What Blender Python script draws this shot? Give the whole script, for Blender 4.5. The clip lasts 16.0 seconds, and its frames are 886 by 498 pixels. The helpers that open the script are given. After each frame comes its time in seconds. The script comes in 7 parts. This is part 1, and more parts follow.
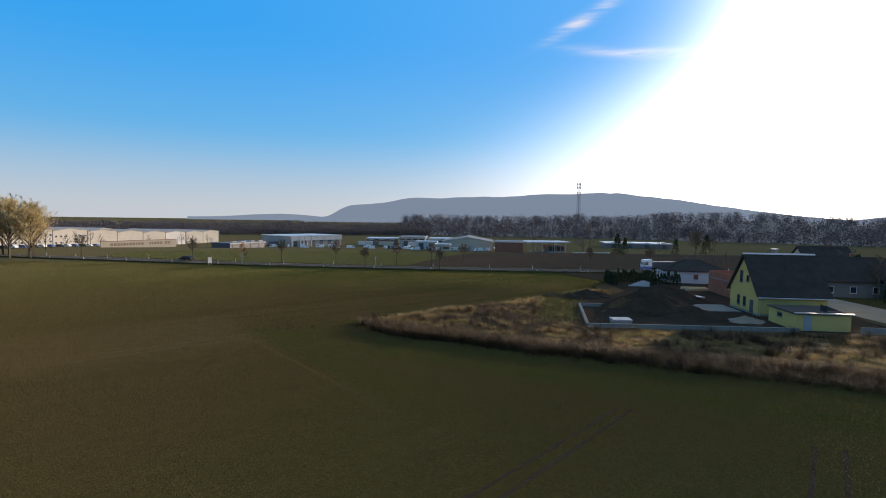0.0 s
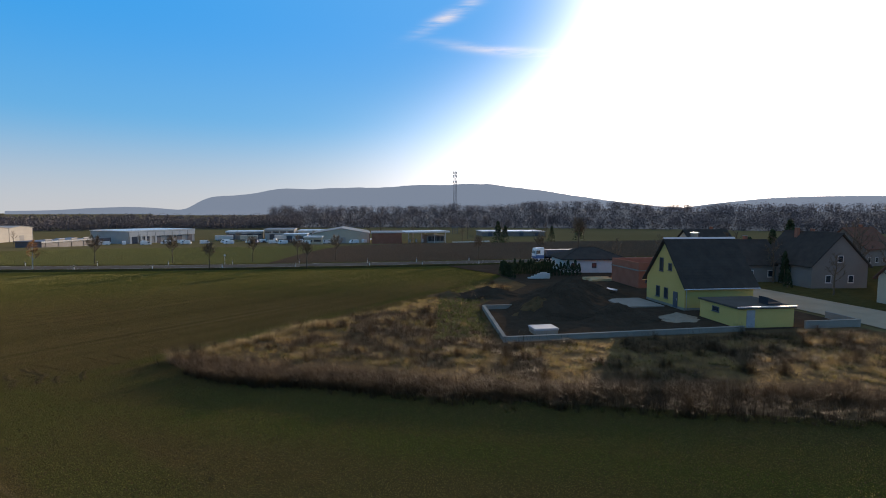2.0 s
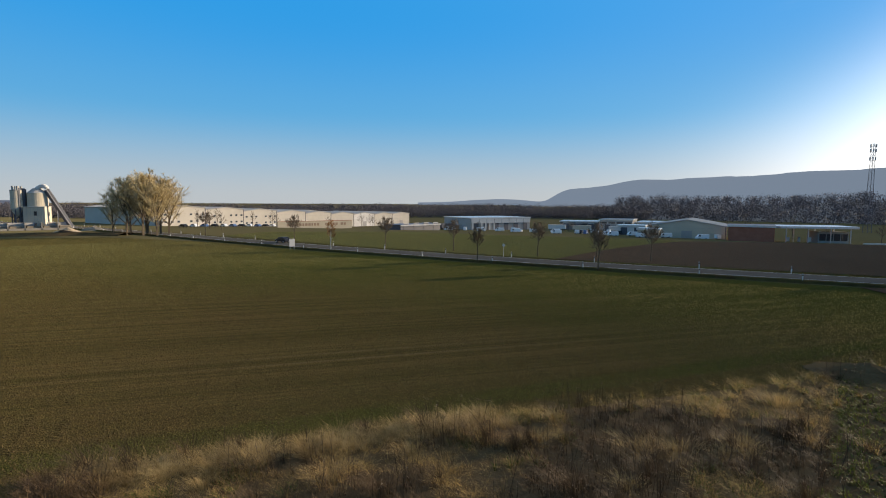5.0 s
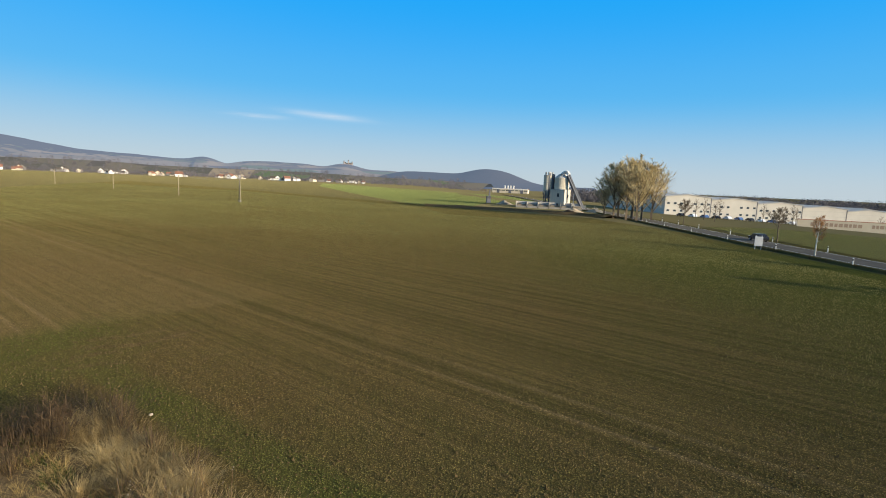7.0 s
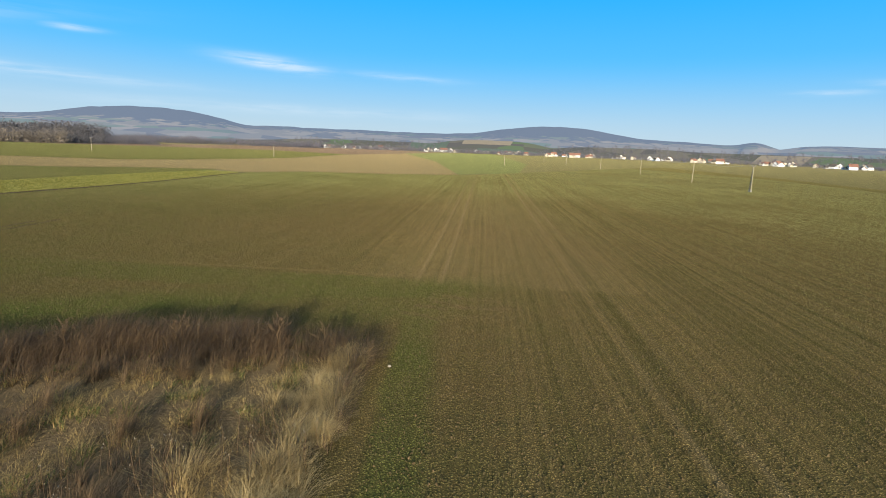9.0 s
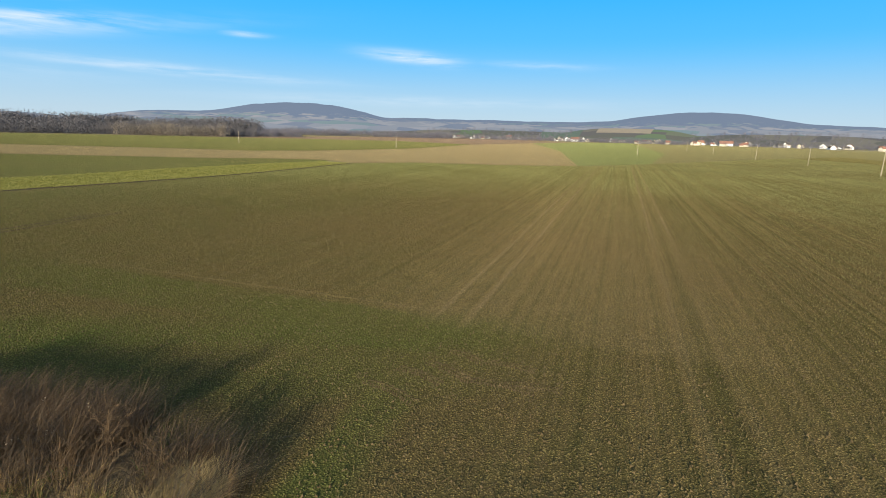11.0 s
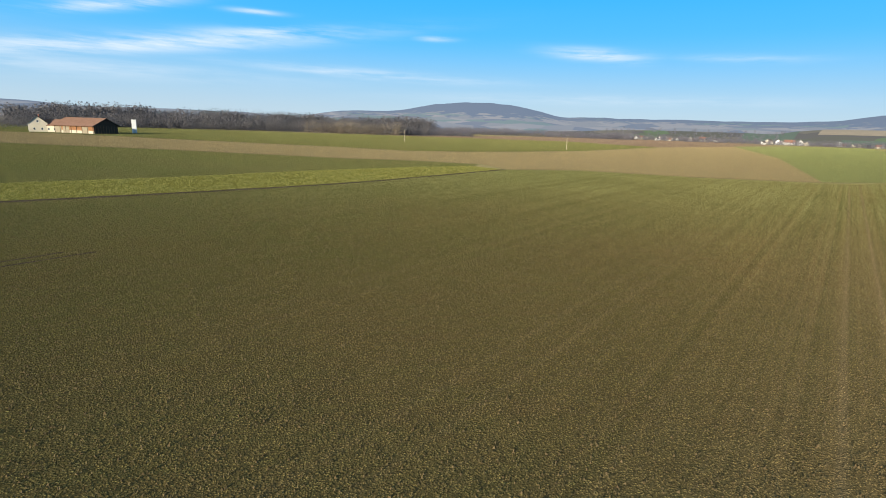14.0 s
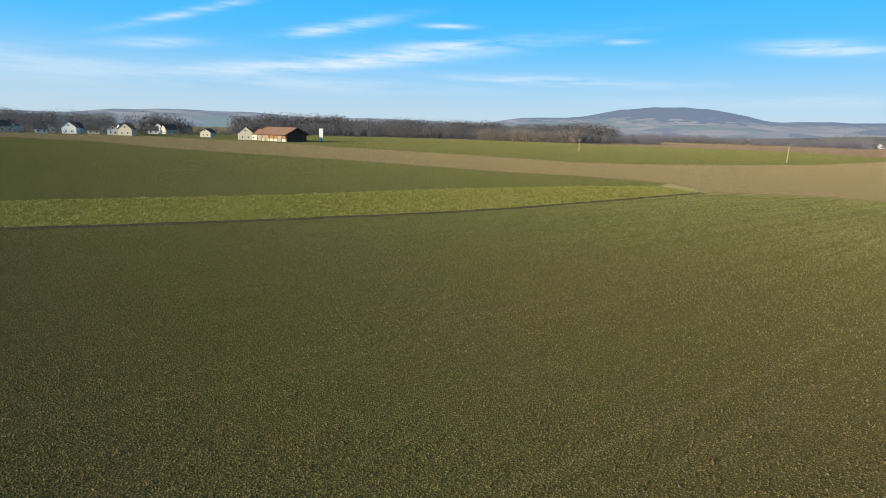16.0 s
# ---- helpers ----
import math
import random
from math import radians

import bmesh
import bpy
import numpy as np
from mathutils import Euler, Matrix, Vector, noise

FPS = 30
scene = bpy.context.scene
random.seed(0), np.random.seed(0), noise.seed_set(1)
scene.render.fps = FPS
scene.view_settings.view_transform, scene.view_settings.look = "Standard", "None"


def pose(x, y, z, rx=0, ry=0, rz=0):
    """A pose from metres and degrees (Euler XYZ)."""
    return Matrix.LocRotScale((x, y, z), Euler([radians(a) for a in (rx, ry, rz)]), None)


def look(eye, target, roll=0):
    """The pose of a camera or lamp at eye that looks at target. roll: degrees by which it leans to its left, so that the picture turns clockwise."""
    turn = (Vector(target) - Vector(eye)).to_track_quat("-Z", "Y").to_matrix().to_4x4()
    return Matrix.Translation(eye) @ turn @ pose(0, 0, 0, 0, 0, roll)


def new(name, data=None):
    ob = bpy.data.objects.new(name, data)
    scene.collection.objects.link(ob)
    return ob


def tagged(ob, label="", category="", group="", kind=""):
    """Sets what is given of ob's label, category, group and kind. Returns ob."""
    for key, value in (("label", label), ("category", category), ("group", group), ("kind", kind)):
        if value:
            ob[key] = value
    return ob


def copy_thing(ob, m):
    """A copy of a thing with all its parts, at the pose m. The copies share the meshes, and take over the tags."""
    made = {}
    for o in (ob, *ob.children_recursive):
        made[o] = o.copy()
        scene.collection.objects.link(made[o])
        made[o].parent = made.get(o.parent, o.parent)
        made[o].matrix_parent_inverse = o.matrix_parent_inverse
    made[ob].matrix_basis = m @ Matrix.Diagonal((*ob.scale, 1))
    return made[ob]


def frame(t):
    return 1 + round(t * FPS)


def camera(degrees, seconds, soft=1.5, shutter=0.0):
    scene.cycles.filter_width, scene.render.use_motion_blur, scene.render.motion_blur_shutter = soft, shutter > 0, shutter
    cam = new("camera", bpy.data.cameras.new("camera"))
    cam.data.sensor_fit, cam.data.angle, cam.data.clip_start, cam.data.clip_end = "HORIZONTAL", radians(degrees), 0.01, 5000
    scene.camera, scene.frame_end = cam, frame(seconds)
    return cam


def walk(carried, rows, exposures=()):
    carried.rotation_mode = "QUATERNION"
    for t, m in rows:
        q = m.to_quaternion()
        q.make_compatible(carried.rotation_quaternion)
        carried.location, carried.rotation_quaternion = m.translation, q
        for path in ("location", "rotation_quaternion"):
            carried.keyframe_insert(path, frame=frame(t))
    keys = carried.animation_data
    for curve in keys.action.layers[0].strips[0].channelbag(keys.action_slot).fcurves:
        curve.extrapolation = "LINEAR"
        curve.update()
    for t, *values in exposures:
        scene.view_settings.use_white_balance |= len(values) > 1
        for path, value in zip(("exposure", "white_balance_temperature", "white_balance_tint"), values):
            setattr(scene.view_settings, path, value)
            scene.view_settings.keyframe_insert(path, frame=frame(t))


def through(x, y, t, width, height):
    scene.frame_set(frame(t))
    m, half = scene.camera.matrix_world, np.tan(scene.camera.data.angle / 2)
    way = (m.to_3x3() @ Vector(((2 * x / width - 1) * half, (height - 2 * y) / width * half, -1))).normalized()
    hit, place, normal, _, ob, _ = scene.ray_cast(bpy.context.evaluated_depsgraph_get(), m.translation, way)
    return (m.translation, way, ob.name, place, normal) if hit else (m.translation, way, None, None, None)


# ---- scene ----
def aim(x, y, z, yaw, pitch, roll):
    return pose(x, y, z, 90 + pitch, 0, yaw) @ pose(0, 0, 0, 0, 0, roll)


cam = camera(81.5, 16.0, soft=1.0)
PATH = [
    (0.00, aim(0.000, 0.000, 13.999, 0.564, -3.285, 0.834)),
    (0.50, aim(-0.456, 5.207, 13.844, -6.321, -3.653, 0.566)),
    (1.00, aim(-0.331, 9.909, 13.676, -8.686, -3.875, 0.336)),
    (1.50, aim(0.170, 15.156, 13.347, -12.146, -4.068, 0.184)),
    (2.00, aim(1.239, 20.394, 12.870, -13.240, -4.149, 0.149)),
    (2.50, aim(2.691, 26.269, 12.375, -12.934, -4.433, -0.008)),
    (3.00, aim(4.310, 31.766, 12.038, -12.830, -4.775, -0.025)),
    (3.20, aim(4.943, 34.123, 11.859, -10.656, -4.846, -0.036)),
    (5.30, aim(9.367, 60.660, 10.224, 31.432, -5.491, 0.628)),
    (5.50, aim(9.528, 62.853, 10.055, 36.131, -5.917, 0.814)),
    (6.00, aim(9.745, 68.022, 9.635, 48.992, -5.973, 1.552)),
    (6.50, aim(9.126, 72.674, 9.320, 61.715, -6.512, 2.108)),
    (7.00, aim(8.434, 77.014, 9.193, 79.827, -7.418, 2.440)),
    (7.50, aim(7.386, 80.419, 9.251, 98.382, -8.418, 2.239)),
    (8.00, aim(5.705, 83.214, 9.341, 110.968, -9.297, 2.392)),
    (8.50, aim(3.857, 84.927, 9.400, 123.114, -10.226, 2.503)),
    (9.00, aim(1.567, 85.919, 9.379, 135.333, -11.188, 2.207)),
    (9.20, aim(0.605, 86.081, 9.320, 138.827, -11.461, 2.037)),
    (11.30, aim(-11.725, 79.322, 9.208, 152.872, -12.850, 1.377)),
    (11.50, aim(-12.788, 78.064, 9.255, 155.614, -12.949, 1.269)),
    (12.00, aim(-15.540, 74.428, 9.402, 159.407, -13.078, 1.295)),
    (12.50, aim(-17.893, 70.416, 9.452, 160.084, -13.348, 1.720)),
    (13.00, aim(-20.262, 65.828, 9.433, 161.807, -13.284, 2.042)),
    (13.50, aim(-22.390, 61.186, 9.373, 162.417, -13.448, 2.480)),
    (14.00, aim(-24.567, 55.603, 9.278, 168.553, -13.274, 1.898)),
    (14.50, aim(-26.772, 49.317, 9.096, 172.316, -13.404, 1.923)),
    (15.00, aim(-28.075, 43.989, 9.399, 174.770, -13.036, 1.866)),
    (15.50, aim(-29.099, 38.781, 9.680, 178.831, -13.093, 2.143)),
    (16.00, aim(-30.071, 33.832, 9.700, 187.928, -13.097, 1.619)),
]
EXPOSURES = [(0.0, 0.94, 7200, 19), (3.0, 0.85, 7500, 22), (5.5, 0.83, 7200, 14), (7.5, 1.09, 6550, 8), (9.0, 1.15, 6300, 6), (16.0, 1.18, 6280, 6)]

walk(cam, PATH, EXPOSURES)

# ---- world, sun ----
SUN_YAW, SUN_EL = -42.0, 11.6
sa, se = radians(-SUN_YAW), radians(SUN_EL)
TO_SUN = Vector((math.sin(sa) * math.cos(se), math.cos(sa) * math.cos(se), math.sin(se)))


class Nodes:
    """Short hand for a node tree."""

    def __init__(self, tree):
        self.tree = tree
        tree.nodes.clear()

    def add(self, kind, **inputs):
        n = self.tree.nodes.new(kind)
        for key, value in inputs.items():
            slot = n.inputs[int(key[1:])] if key[0] == "i" and key[1:].isdigit() else n.inputs[key.replace("_", " ")]
            if isinstance(value, bpy.types.NodeSocket):
                self.tree.links.new(value, slot)
            else:
                slot.default_value = value
        return n

    def math(self, op, a, b=0.0, c=0.0):
        n = self.tree.nodes.new("ShaderNodeMath")
        n.operation = op
        for slot, value in zip(n.inputs, (a, b, c)):
            if isinstance(value, bpy.types.NodeSocket):
                self.tree.links.new(value, slot)
            else:
                slot.default_value = value
        return n.outputs[0]

    def vec(self, op, a, b):
        n = self.tree.nodes.new("ShaderNodeVectorMath")
        n.operation = op
        for slot, value in zip(n.inputs, (a, b)):
            if isinstance(value, bpy.types.NodeSocket):
                self.tree.links.new(value, slot)
            else:
                slot.default_value = value
        return n.outputs["Value"] if op in ("DOT_PRODUCT", "LENGTH") else n.outputs["Vector"]

    def mix(self, fac, a, b, blend="MIX"):
        n = self.tree.nodes.new("ShaderNodeMix")
        n.data_type, n.blend_type = "RGBA", blend
        for slot, value in zip((n.inputs[0], n.inputs[6], n.inputs[7]), (fac, a, b)):
            if isinstance(value, bpy.types.NodeSocket):
                self.tree.links.new(value, slot)
            else:
                slot.default_value = (*value, 1.0) if isinstance(value, tuple) and len(value) == 3 else value
        return n.outputs[2]

    def ramp(self, fac, lo, hi):
        n = self.tree.nodes.new("ShaderNodeMapRange")
        n.interpolation_type = "SMOOTHSTEP"
        self.tree.links.new(fac, n.inputs[0])
        n.inputs[1].default_value, n.inputs[2].default_value = lo, hi
        return n.outputs[0]

    def noise(self, vector, scale, detail=4.0, rough=0.55):
        n = self.add("ShaderNodeTexNoise", Scale=scale, Detail=detail, Roughness=rough)
        self.tree.links.new(vector, n.inputs["Vector"])
        return n.outputs["Fac"]

    def stretch(self, vector, turn, scale):
        n = self.tree.nodes.new("ShaderNodeMapping")
        self.tree.links.new(vector, n.inputs[0])
        n.inputs[2].default_value = (0, 0, radians(turn))
        n.inputs[3].default_value = scale
        return n.outputs[0]

    def link(self, a, b):
        self.tree.links.new(a, b)


world = bpy.data.worlds.new("sky")
scene.world = world
world.use_nodes = True
N = Nodes(world.node_tree)
ray_dir = N.add("ShaderNodeTexCoord").outputs["Generated"]
sky = N.add("ShaderNodeTexSky")
sky.sky_type, sky.sun_disc = "NISHITA", False
sky.sun_elevation, sky.sun_rotation = se, sa
sky.altitude, sky.air_density, sky.dust_density, sky.ozone_density = 200, 1.0, 0.6, 3.0
up = N.add("ShaderNodeSeparateXYZ", Vector=ray_dir).outputs["Z"]
# winter air: deep blue above, pale haze along the horizon, laid over the physical sky
deep = N.mix(N.ramp(up, 0.06, 0.34), (1.3, 5.2, 9.2), (0.05, 4.0, 10.2))
haze = N.mix(N.ramp(up, -0.01, 0.17), (5.4, 6.5, 7.4), deep)
zenith = N.mix(N.ramp(up, 0.40, 0.72), haze, (3.2, 4.6, 6.6))
clear = N.mix(0.92, sky.outputs[0], zenith)
# wind-drawn cirrus: long streaks, each with its direction from south, height, length, width and slant in degrees
split = N.add("ShaderNodeSeparateXYZ", Vector=ray_dir)
heading = N.math("MULTIPLY", N.math("ARCTAN2", split.outputs["X"], N.math("MULTIPLY", split.outputs["Y"], -1.0)), 57.2958)
height = N.math("MULTIPLY", N.math("ARCSINE", up), 57.2958)
CIRRUS = [(18, 6.6, 17, 0.75, -0.12, 1.0), (8, 8.3, 8, 0.6, -0.1, 0.9), (-3, 5.2, 12, 0.45, 0.03, 0.6), (20, 9.6, 6, 0.5, -0.2, 0.8), (32, 10.3, 6, 0.35, -0.3, 0.75), (36, 7.1, 4, 0.4, -0.1, 0.6),
          (8, 10.3, 2.2, 0.25, 0.0, 0.8), (-26.5, 7.6, 4.2, 0.55, 0.08, 1.0), (-10, 8.9, 1.8, 0.25, 0.0, 0.6), (-80, 5.9, 2.2, 0.25, 0.0, 0.6), (-87, 6.4, 4.0, 0.3, 0.05, 0.5), (45, 4.5, 14, 1.3, 0.0, 0.35), (28, 4.2, 20, 0.8, 0.0, 0.4),
          (166, 20.3, 3.2, 0.6, -0.45, 1.0), (160, 16.8, 6.0, 0.45, 0.12, 0.8), (-28, 3.2, 18, 0.5, 0.0, 0.3), (-40, 7.0, 5, 0.35, 0.03, 0.4)]
streak = N.noise(N.stretch(N.add("ShaderNodeCombineXYZ", X=heading, Y=height, Z=0.0).outputs[0], 6, (0.09, 0.9, 1.0)), 1.0, 6.0, 0.62)
cover = None
for h0, e0, long, wide, slant, much in CIRRUS:
    dx = N.math("SUBTRACT", heading, h0)
    dy = N.math("MULTIPLY_ADD", dx, -slant, N.math("SUBTRACT", height, e0))
    far = N.math("ADD", N.math("POWER", N.math("DIVIDE", dx, long), 2.0), N.math("POWER", N.math("DIVIDE", N.math("ABSOLUTE", dy), wide), 2.0))
    one = N.math("MULTIPLY", N.math("EXPONENT", N.math("MULTIPLY", far, -1.0)), much)
    cover = one if cover is None else N.math("MAXIMUM", cover, one)
cover = N.math("MULTIPLY", N.math("MULTIPLY", cover, 0.88), N.ramp(streak, 0.3, 0.66))
with_cloud = N.mix(cover, clear, (8.6, 8.8, 9.2))
# bright air round the low sun: broad along the hazy horizon, narrower above
from_sun = N.math("SUBTRACT", N.math("MODULO", N.math("ADD", heading, 900.0 - math.degrees(math.atan2(TO_SUN.x, -TO_SUN.y))), 360.0), 180.0)
spread = N.math("MULTIPLY_ADD", N.ramp(height, 0.0, 22.0), -17.0, 32.0)
aside = N.math("POWER", N.math("DIVIDE", N.math("ABSOLUTE", from_sun), spread), 2.0)
above = N.math("POWER", N.math("DIVIDE", N.math("SUBTRACT", height, SUN_EL), 34.0), 2.0)
bright = N.math("EXPONENT", N.math("MULTIPLY", N.math("ADD", aside, above), -1.9))
toward = N.math("MAXIMUM", N.vec("DOT_PRODUCT", ray_dir, tuple(TO_SUN)), 0.0)
glow = N.math("MULTIPLY_ADD", N.math("POWER", toward, 90.0), 40.0, N.math("MULTIPLY_ADD", bright, 42.0, N.math("MULTIPLY", N.math("POWER", toward, 3.0), 0.9)))
glow_colour = N.mix(1.0, N.add("ShaderNodeCombineXYZ", X=glow, Y=glow, Z=glow).outputs[0], (1.0, 0.97, 0.92), "MULTIPLY")
total = N.mix(1.0, with_cloud, glow_colour, "ADD")
back = N.add("ShaderNodeBackground", Color=total, Strength=0.05)
N.link(back.outputs[0], N.add("ShaderNodeOutputWorld").inputs[0])

lamp = bpy.data.lights.new("sun", "SUN")
lamp.energy, lamp.angle, lamp.color = 5.0, radians(0.6), (1.0, 0.88, 0.68)
sun = new("sun", lamp)
sun.matrix_world = look((0, 0, 0), tuple(-TO_SUN))
sun.location = TO_SUN * 400

# ---- materials ----


def surface(name, dark, light, scale=1.0, fine=12.0, rough=0.85, metal=0.0, bump=0.3, depth=0.02, island=0.0, per_object=0.0):
    """A plain material with patches at one scale, grain at a second and fine relief."""
    m = bpy.data.materials.new(name)
    m.use_nodes = True
    n = Nodes(m.node_tree)
    at = n.add("ShaderNodeNewGeometry")
    place = at.outputs["Position"]
    patches, grain = n.noise(place, scale, 5.0), n.noise(place, fine, 3.0, 0.65)
    fac = n.math("MULTIPLY_ADD", grain, 0.45, n.math("MULTIPLY_ADD", patches, 1.1, -0.3))
    if island:
        fac = n.math("MULTIPLY_ADD", at.outputs["Random Per Island"], island, n.math("ADD", fac, -island / 2))
    if per_object:
        fac = n.math("MULTIPLY_ADD", n.add("ShaderNodeObjectInfo").outputs["Random"], per_object, n.math("ADD", fac, -per_object / 2))
    n.tree.nodes[-1].use_clamp = True
    colour = n.mix(fac, dark, light)
    shader = n.add("ShaderNodeBsdfPrincipled", Base_Color=colour, Metallic=metal)
    n.link(n.math("MULTIPLY_ADD", grain, 0.25, rough - 0.12), shader.inputs["Roughness"])
    shader.inputs["Specular IOR Level"].default_value = 0.5 if metal else (0.3 if rough < 0.65 else 0.0)
    shader.inputs["Diffuse Roughness"].default_value = 0.8
    if bump:
        relief = n.add("ShaderNodeBump", Strength=bump, Distance=depth, Height=grain)
        n.link(relief.outputs[0], shader.inputs["Normal"])
    n.link(shader.outputs[0], n.add("ShaderNodeOutputMaterial").inputs[0])
    return m


def foliage(name, dark, light, through=0.25, scale=0.4):
    """Blades, twigs and leaves: each piece has its own shade, with broad patches, and lets some light through."""
    m = bpy.data.materials.new(name)
    m.use_nodes = True
    n = Nodes(m.node_tree)
    at = n.add("ShaderNodeNewGeometry")
    patches = n.noise(at.outputs["Position"], scale, 3.0)
    fac = n.math("MULTIPLY_ADD", at.outputs["Random Per Island"], 0.6, n.math("MULTIPLY_ADD", patches, 1.6, -0.6))
    n.tree.nodes[-1].use_clamp = True
    colour = n.mix(fac, dark, light)
    body = n.add("ShaderNodeBsdfPrincipled", Base_Color=colour, Roughness=0.75)
    body.inputs["Specular IOR Level"].default_value = 0.2
    glow = n.add("ShaderNodeBsdfTranslucent", Color=colour)
    both = n.add("ShaderNodeMixShader", Fac=through, i1=body.outputs[0], i2=glow.outputs[0])
    n.link(both.outputs[0], n.add("ShaderNodeOutputMaterial").inputs[0])
    return m


# directions of the drill rows and of the two edges of the weedy plot
ROW = (-0.753, -0.658)
ACROSS = (-0.658, 0.753)
TIP = (-10.5, 67.5)
RIDGE = -20.95


def crop(name, soil, green, lush, rows=True, clods=0.55):
    """Young drilled corn: soil with clods, seedlings in rows, worn tramlines and a lusher headland."""
    m = bpy.data.materials.new(name)
    m.use_nodes = True
    n = Nodes(m.node_tree)
    place = n.add("ShaderNodeNewGeometry").outputs["Position"]
    broad = n.noise(place, 0.045, 4.0)
    mid = n.noise(place, 0.6, 4.0)
    clod = n.noise(place, 10.0, 4.0, 0.7)
    crumb = n.add("ShaderNodeTexVoronoi", Scale=15.0)
    n.link(place, crumb.inputs["Vector"])
    lumps = n.math("SUBTRACT", 1.0, crumb.outputs["Distance"])
    drill = n.noise(n.stretch(place, -41.1, (0.05, 2.2, 1.0)), 1.0, 3.0)
    cover = n.math("MULTIPLY_ADD", broad, 1.1, n.math("MULTIPLY_ADD", mid, 0.6, n.math("MULTIPLY_ADD", drill, 0.5, -0.72)))
    cover = n.math("MULTIPLY_ADD", n.math("SUBTRACT", clod, 0.5), clods * 2.4, cover)
    n.tree.nodes[-1].use_clamp = True
    if rows:
        across = n.vec("DOT_PRODUCT", place, (*ACROSS, 0.0))
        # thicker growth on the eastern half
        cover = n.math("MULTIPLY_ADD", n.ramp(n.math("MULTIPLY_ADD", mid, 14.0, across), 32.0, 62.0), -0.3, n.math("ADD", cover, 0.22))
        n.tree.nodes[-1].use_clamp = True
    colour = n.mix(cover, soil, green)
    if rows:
        # paler olive towards the field's far ends: low-angle brightness put into the colour
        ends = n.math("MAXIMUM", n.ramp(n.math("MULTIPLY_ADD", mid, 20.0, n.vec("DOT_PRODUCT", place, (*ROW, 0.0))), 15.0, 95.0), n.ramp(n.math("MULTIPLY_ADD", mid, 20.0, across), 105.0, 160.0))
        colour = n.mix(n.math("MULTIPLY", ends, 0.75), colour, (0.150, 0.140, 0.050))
        # greener towards the meadow strip
        by_strip = n.ramp(n.math("MULTIPLY_ADD", mid, 8.0, n.vec("DOT_PRODUCT", place, (0.56, -0.83, 0.0))), -22.0, 10.0)
        colour = n.mix(n.math("MULTIPLY", by_strip, 0.7), colour, (0.118, 0.124, 0.042))
        along_row = n.vec("DOT_PRODUCT", place, (*ROW, 0.0))
        wobble = n.math("MULTIPLY_ADD", n.noise(place, 0.05, 2.0), 0.25, across)
        # drill passes show as thin paler and darker lines
        single = n.add("ShaderNodeCombineXYZ", X=n.math("MULTIPLY", wobble, 1.7), Y=n.math("MULTIPLY", along_row, 0.004), Z=0.0).outputs[0]
        lines = n.ramp(n.noise(single, 1.0, 4.0, 0.75), 0.34, 0.66)
        inside = n.ramp(n.math("MULTIPLY_ADD", mid, 1.2, along_row), -23.2, -21.6)
        crossing = n.math("MAXIMUM", inside, n.ramp(across, 64.0, 67.0))
        line_mix = n.math("MULTIPLY", n.math("MULTIPLY_ADD", crossing, 0.6, 0.4), n.math("MULTIPLY_ADD", n.ramp(n.math("MULTIPLY_ADD", mid, 12.0, across), 50.0, 72.0), 0.34, 0.07))
        colour = n.mix(line_mix, colour, n.mix(lines, tuple(c * 0.62 for c in green), tuple(c * 1.7 for c in soil)))
        step = n.math("ABSOLUTE", n.math("SUBTRACT", n.math("FRACT", n.math("DIVIDE", n.math("ADD", wobble, 3.98), 11.7)), 0.5))
        pair = n.math("ABSOLUTE", n.math("SUBTRACT", step, 0.0726))
        track = n.math("SUBTRACT", 1.0, n.ramp(pair, 0.0, 0.025))
        worn_pass = n.math("SUBTRACT", 1.0, n.ramp(n.math("ABSOLUTE", n.math("SUBTRACT", n.math("MULTIPLY_ADD", mid, 5.0, wobble), 68.0)), 4.0, 14.0))
        strength = n.math("MULTIPLY", n.ramp(n.noise(place, 0.022, 2.0), 0.32, 0.56), n.math("MULTIPLY_ADD", clod, 1.3, 0.05))
        wear = n.math("MULTIPLY", n.math("MULTIPLY", track, n.math("MULTIPLY_ADD", worn_pass, 0.65, 0.14)), n.math("MULTIPLY", crossing, strength))
        colour = n.mix(wear, colour, (0.26, 0.185, 0.095))
        # broad pale swath between the worn passes: the bright antisolar spot put into colour
        swath = n.math("MULTIPLY", n.math("MULTIPLY", worn_pass, inside), n.math("SUBTRACT", 1.0, n.ramp(along_row, 10.0, 90.0)))
        colour = n.mix(n.math("MULTIPLY", swath, n.math("MULTIPLY_ADD", mid, 0.5, 0.05)), colour, (0.215, 0.155, 0.072))
        # headlands: lusher along the plot and where the drill turned
        off = n.vec("SUBTRACT", place, (*TIP, 0.0))
        south = n.math("MULTIPLY_ADD", n.math("SUBTRACT", mid, 0.5), 3.0, n.vec("DOT_PRODUCT", off, (-0.454, -0.891, 0.0)))
        west = n.math("MULTIPLY_ADD", n.math("SUBTRACT", mid, 0.5), 1.0, n.vec("DOT_PRODUCT", off, (-0.71, 0.704, 0.0)))
        turn = n.math("MULTIPLY_ADD", n.math("SUBTRACT", mid, 0.5), 1.4, along_row)
        by_south = n.math("MULTIPLY", n.ramp(south, 3.0, 6.0), n.math("SUBTRACT", 1.0, n.ramp(south, 10.0, 14.5)))
        by_west = n.math("MULTIPLY", n.ramp(west, 1.9, 2.5), n.math("SUBTRACT", 1.0, n.ramp(west, 3.6, 4.6)))
        by_west = n.math("MULTIPLY", by_west, n.math("SUBTRACT", 1.0, n.ramp(south, 2.0, 9.0)))
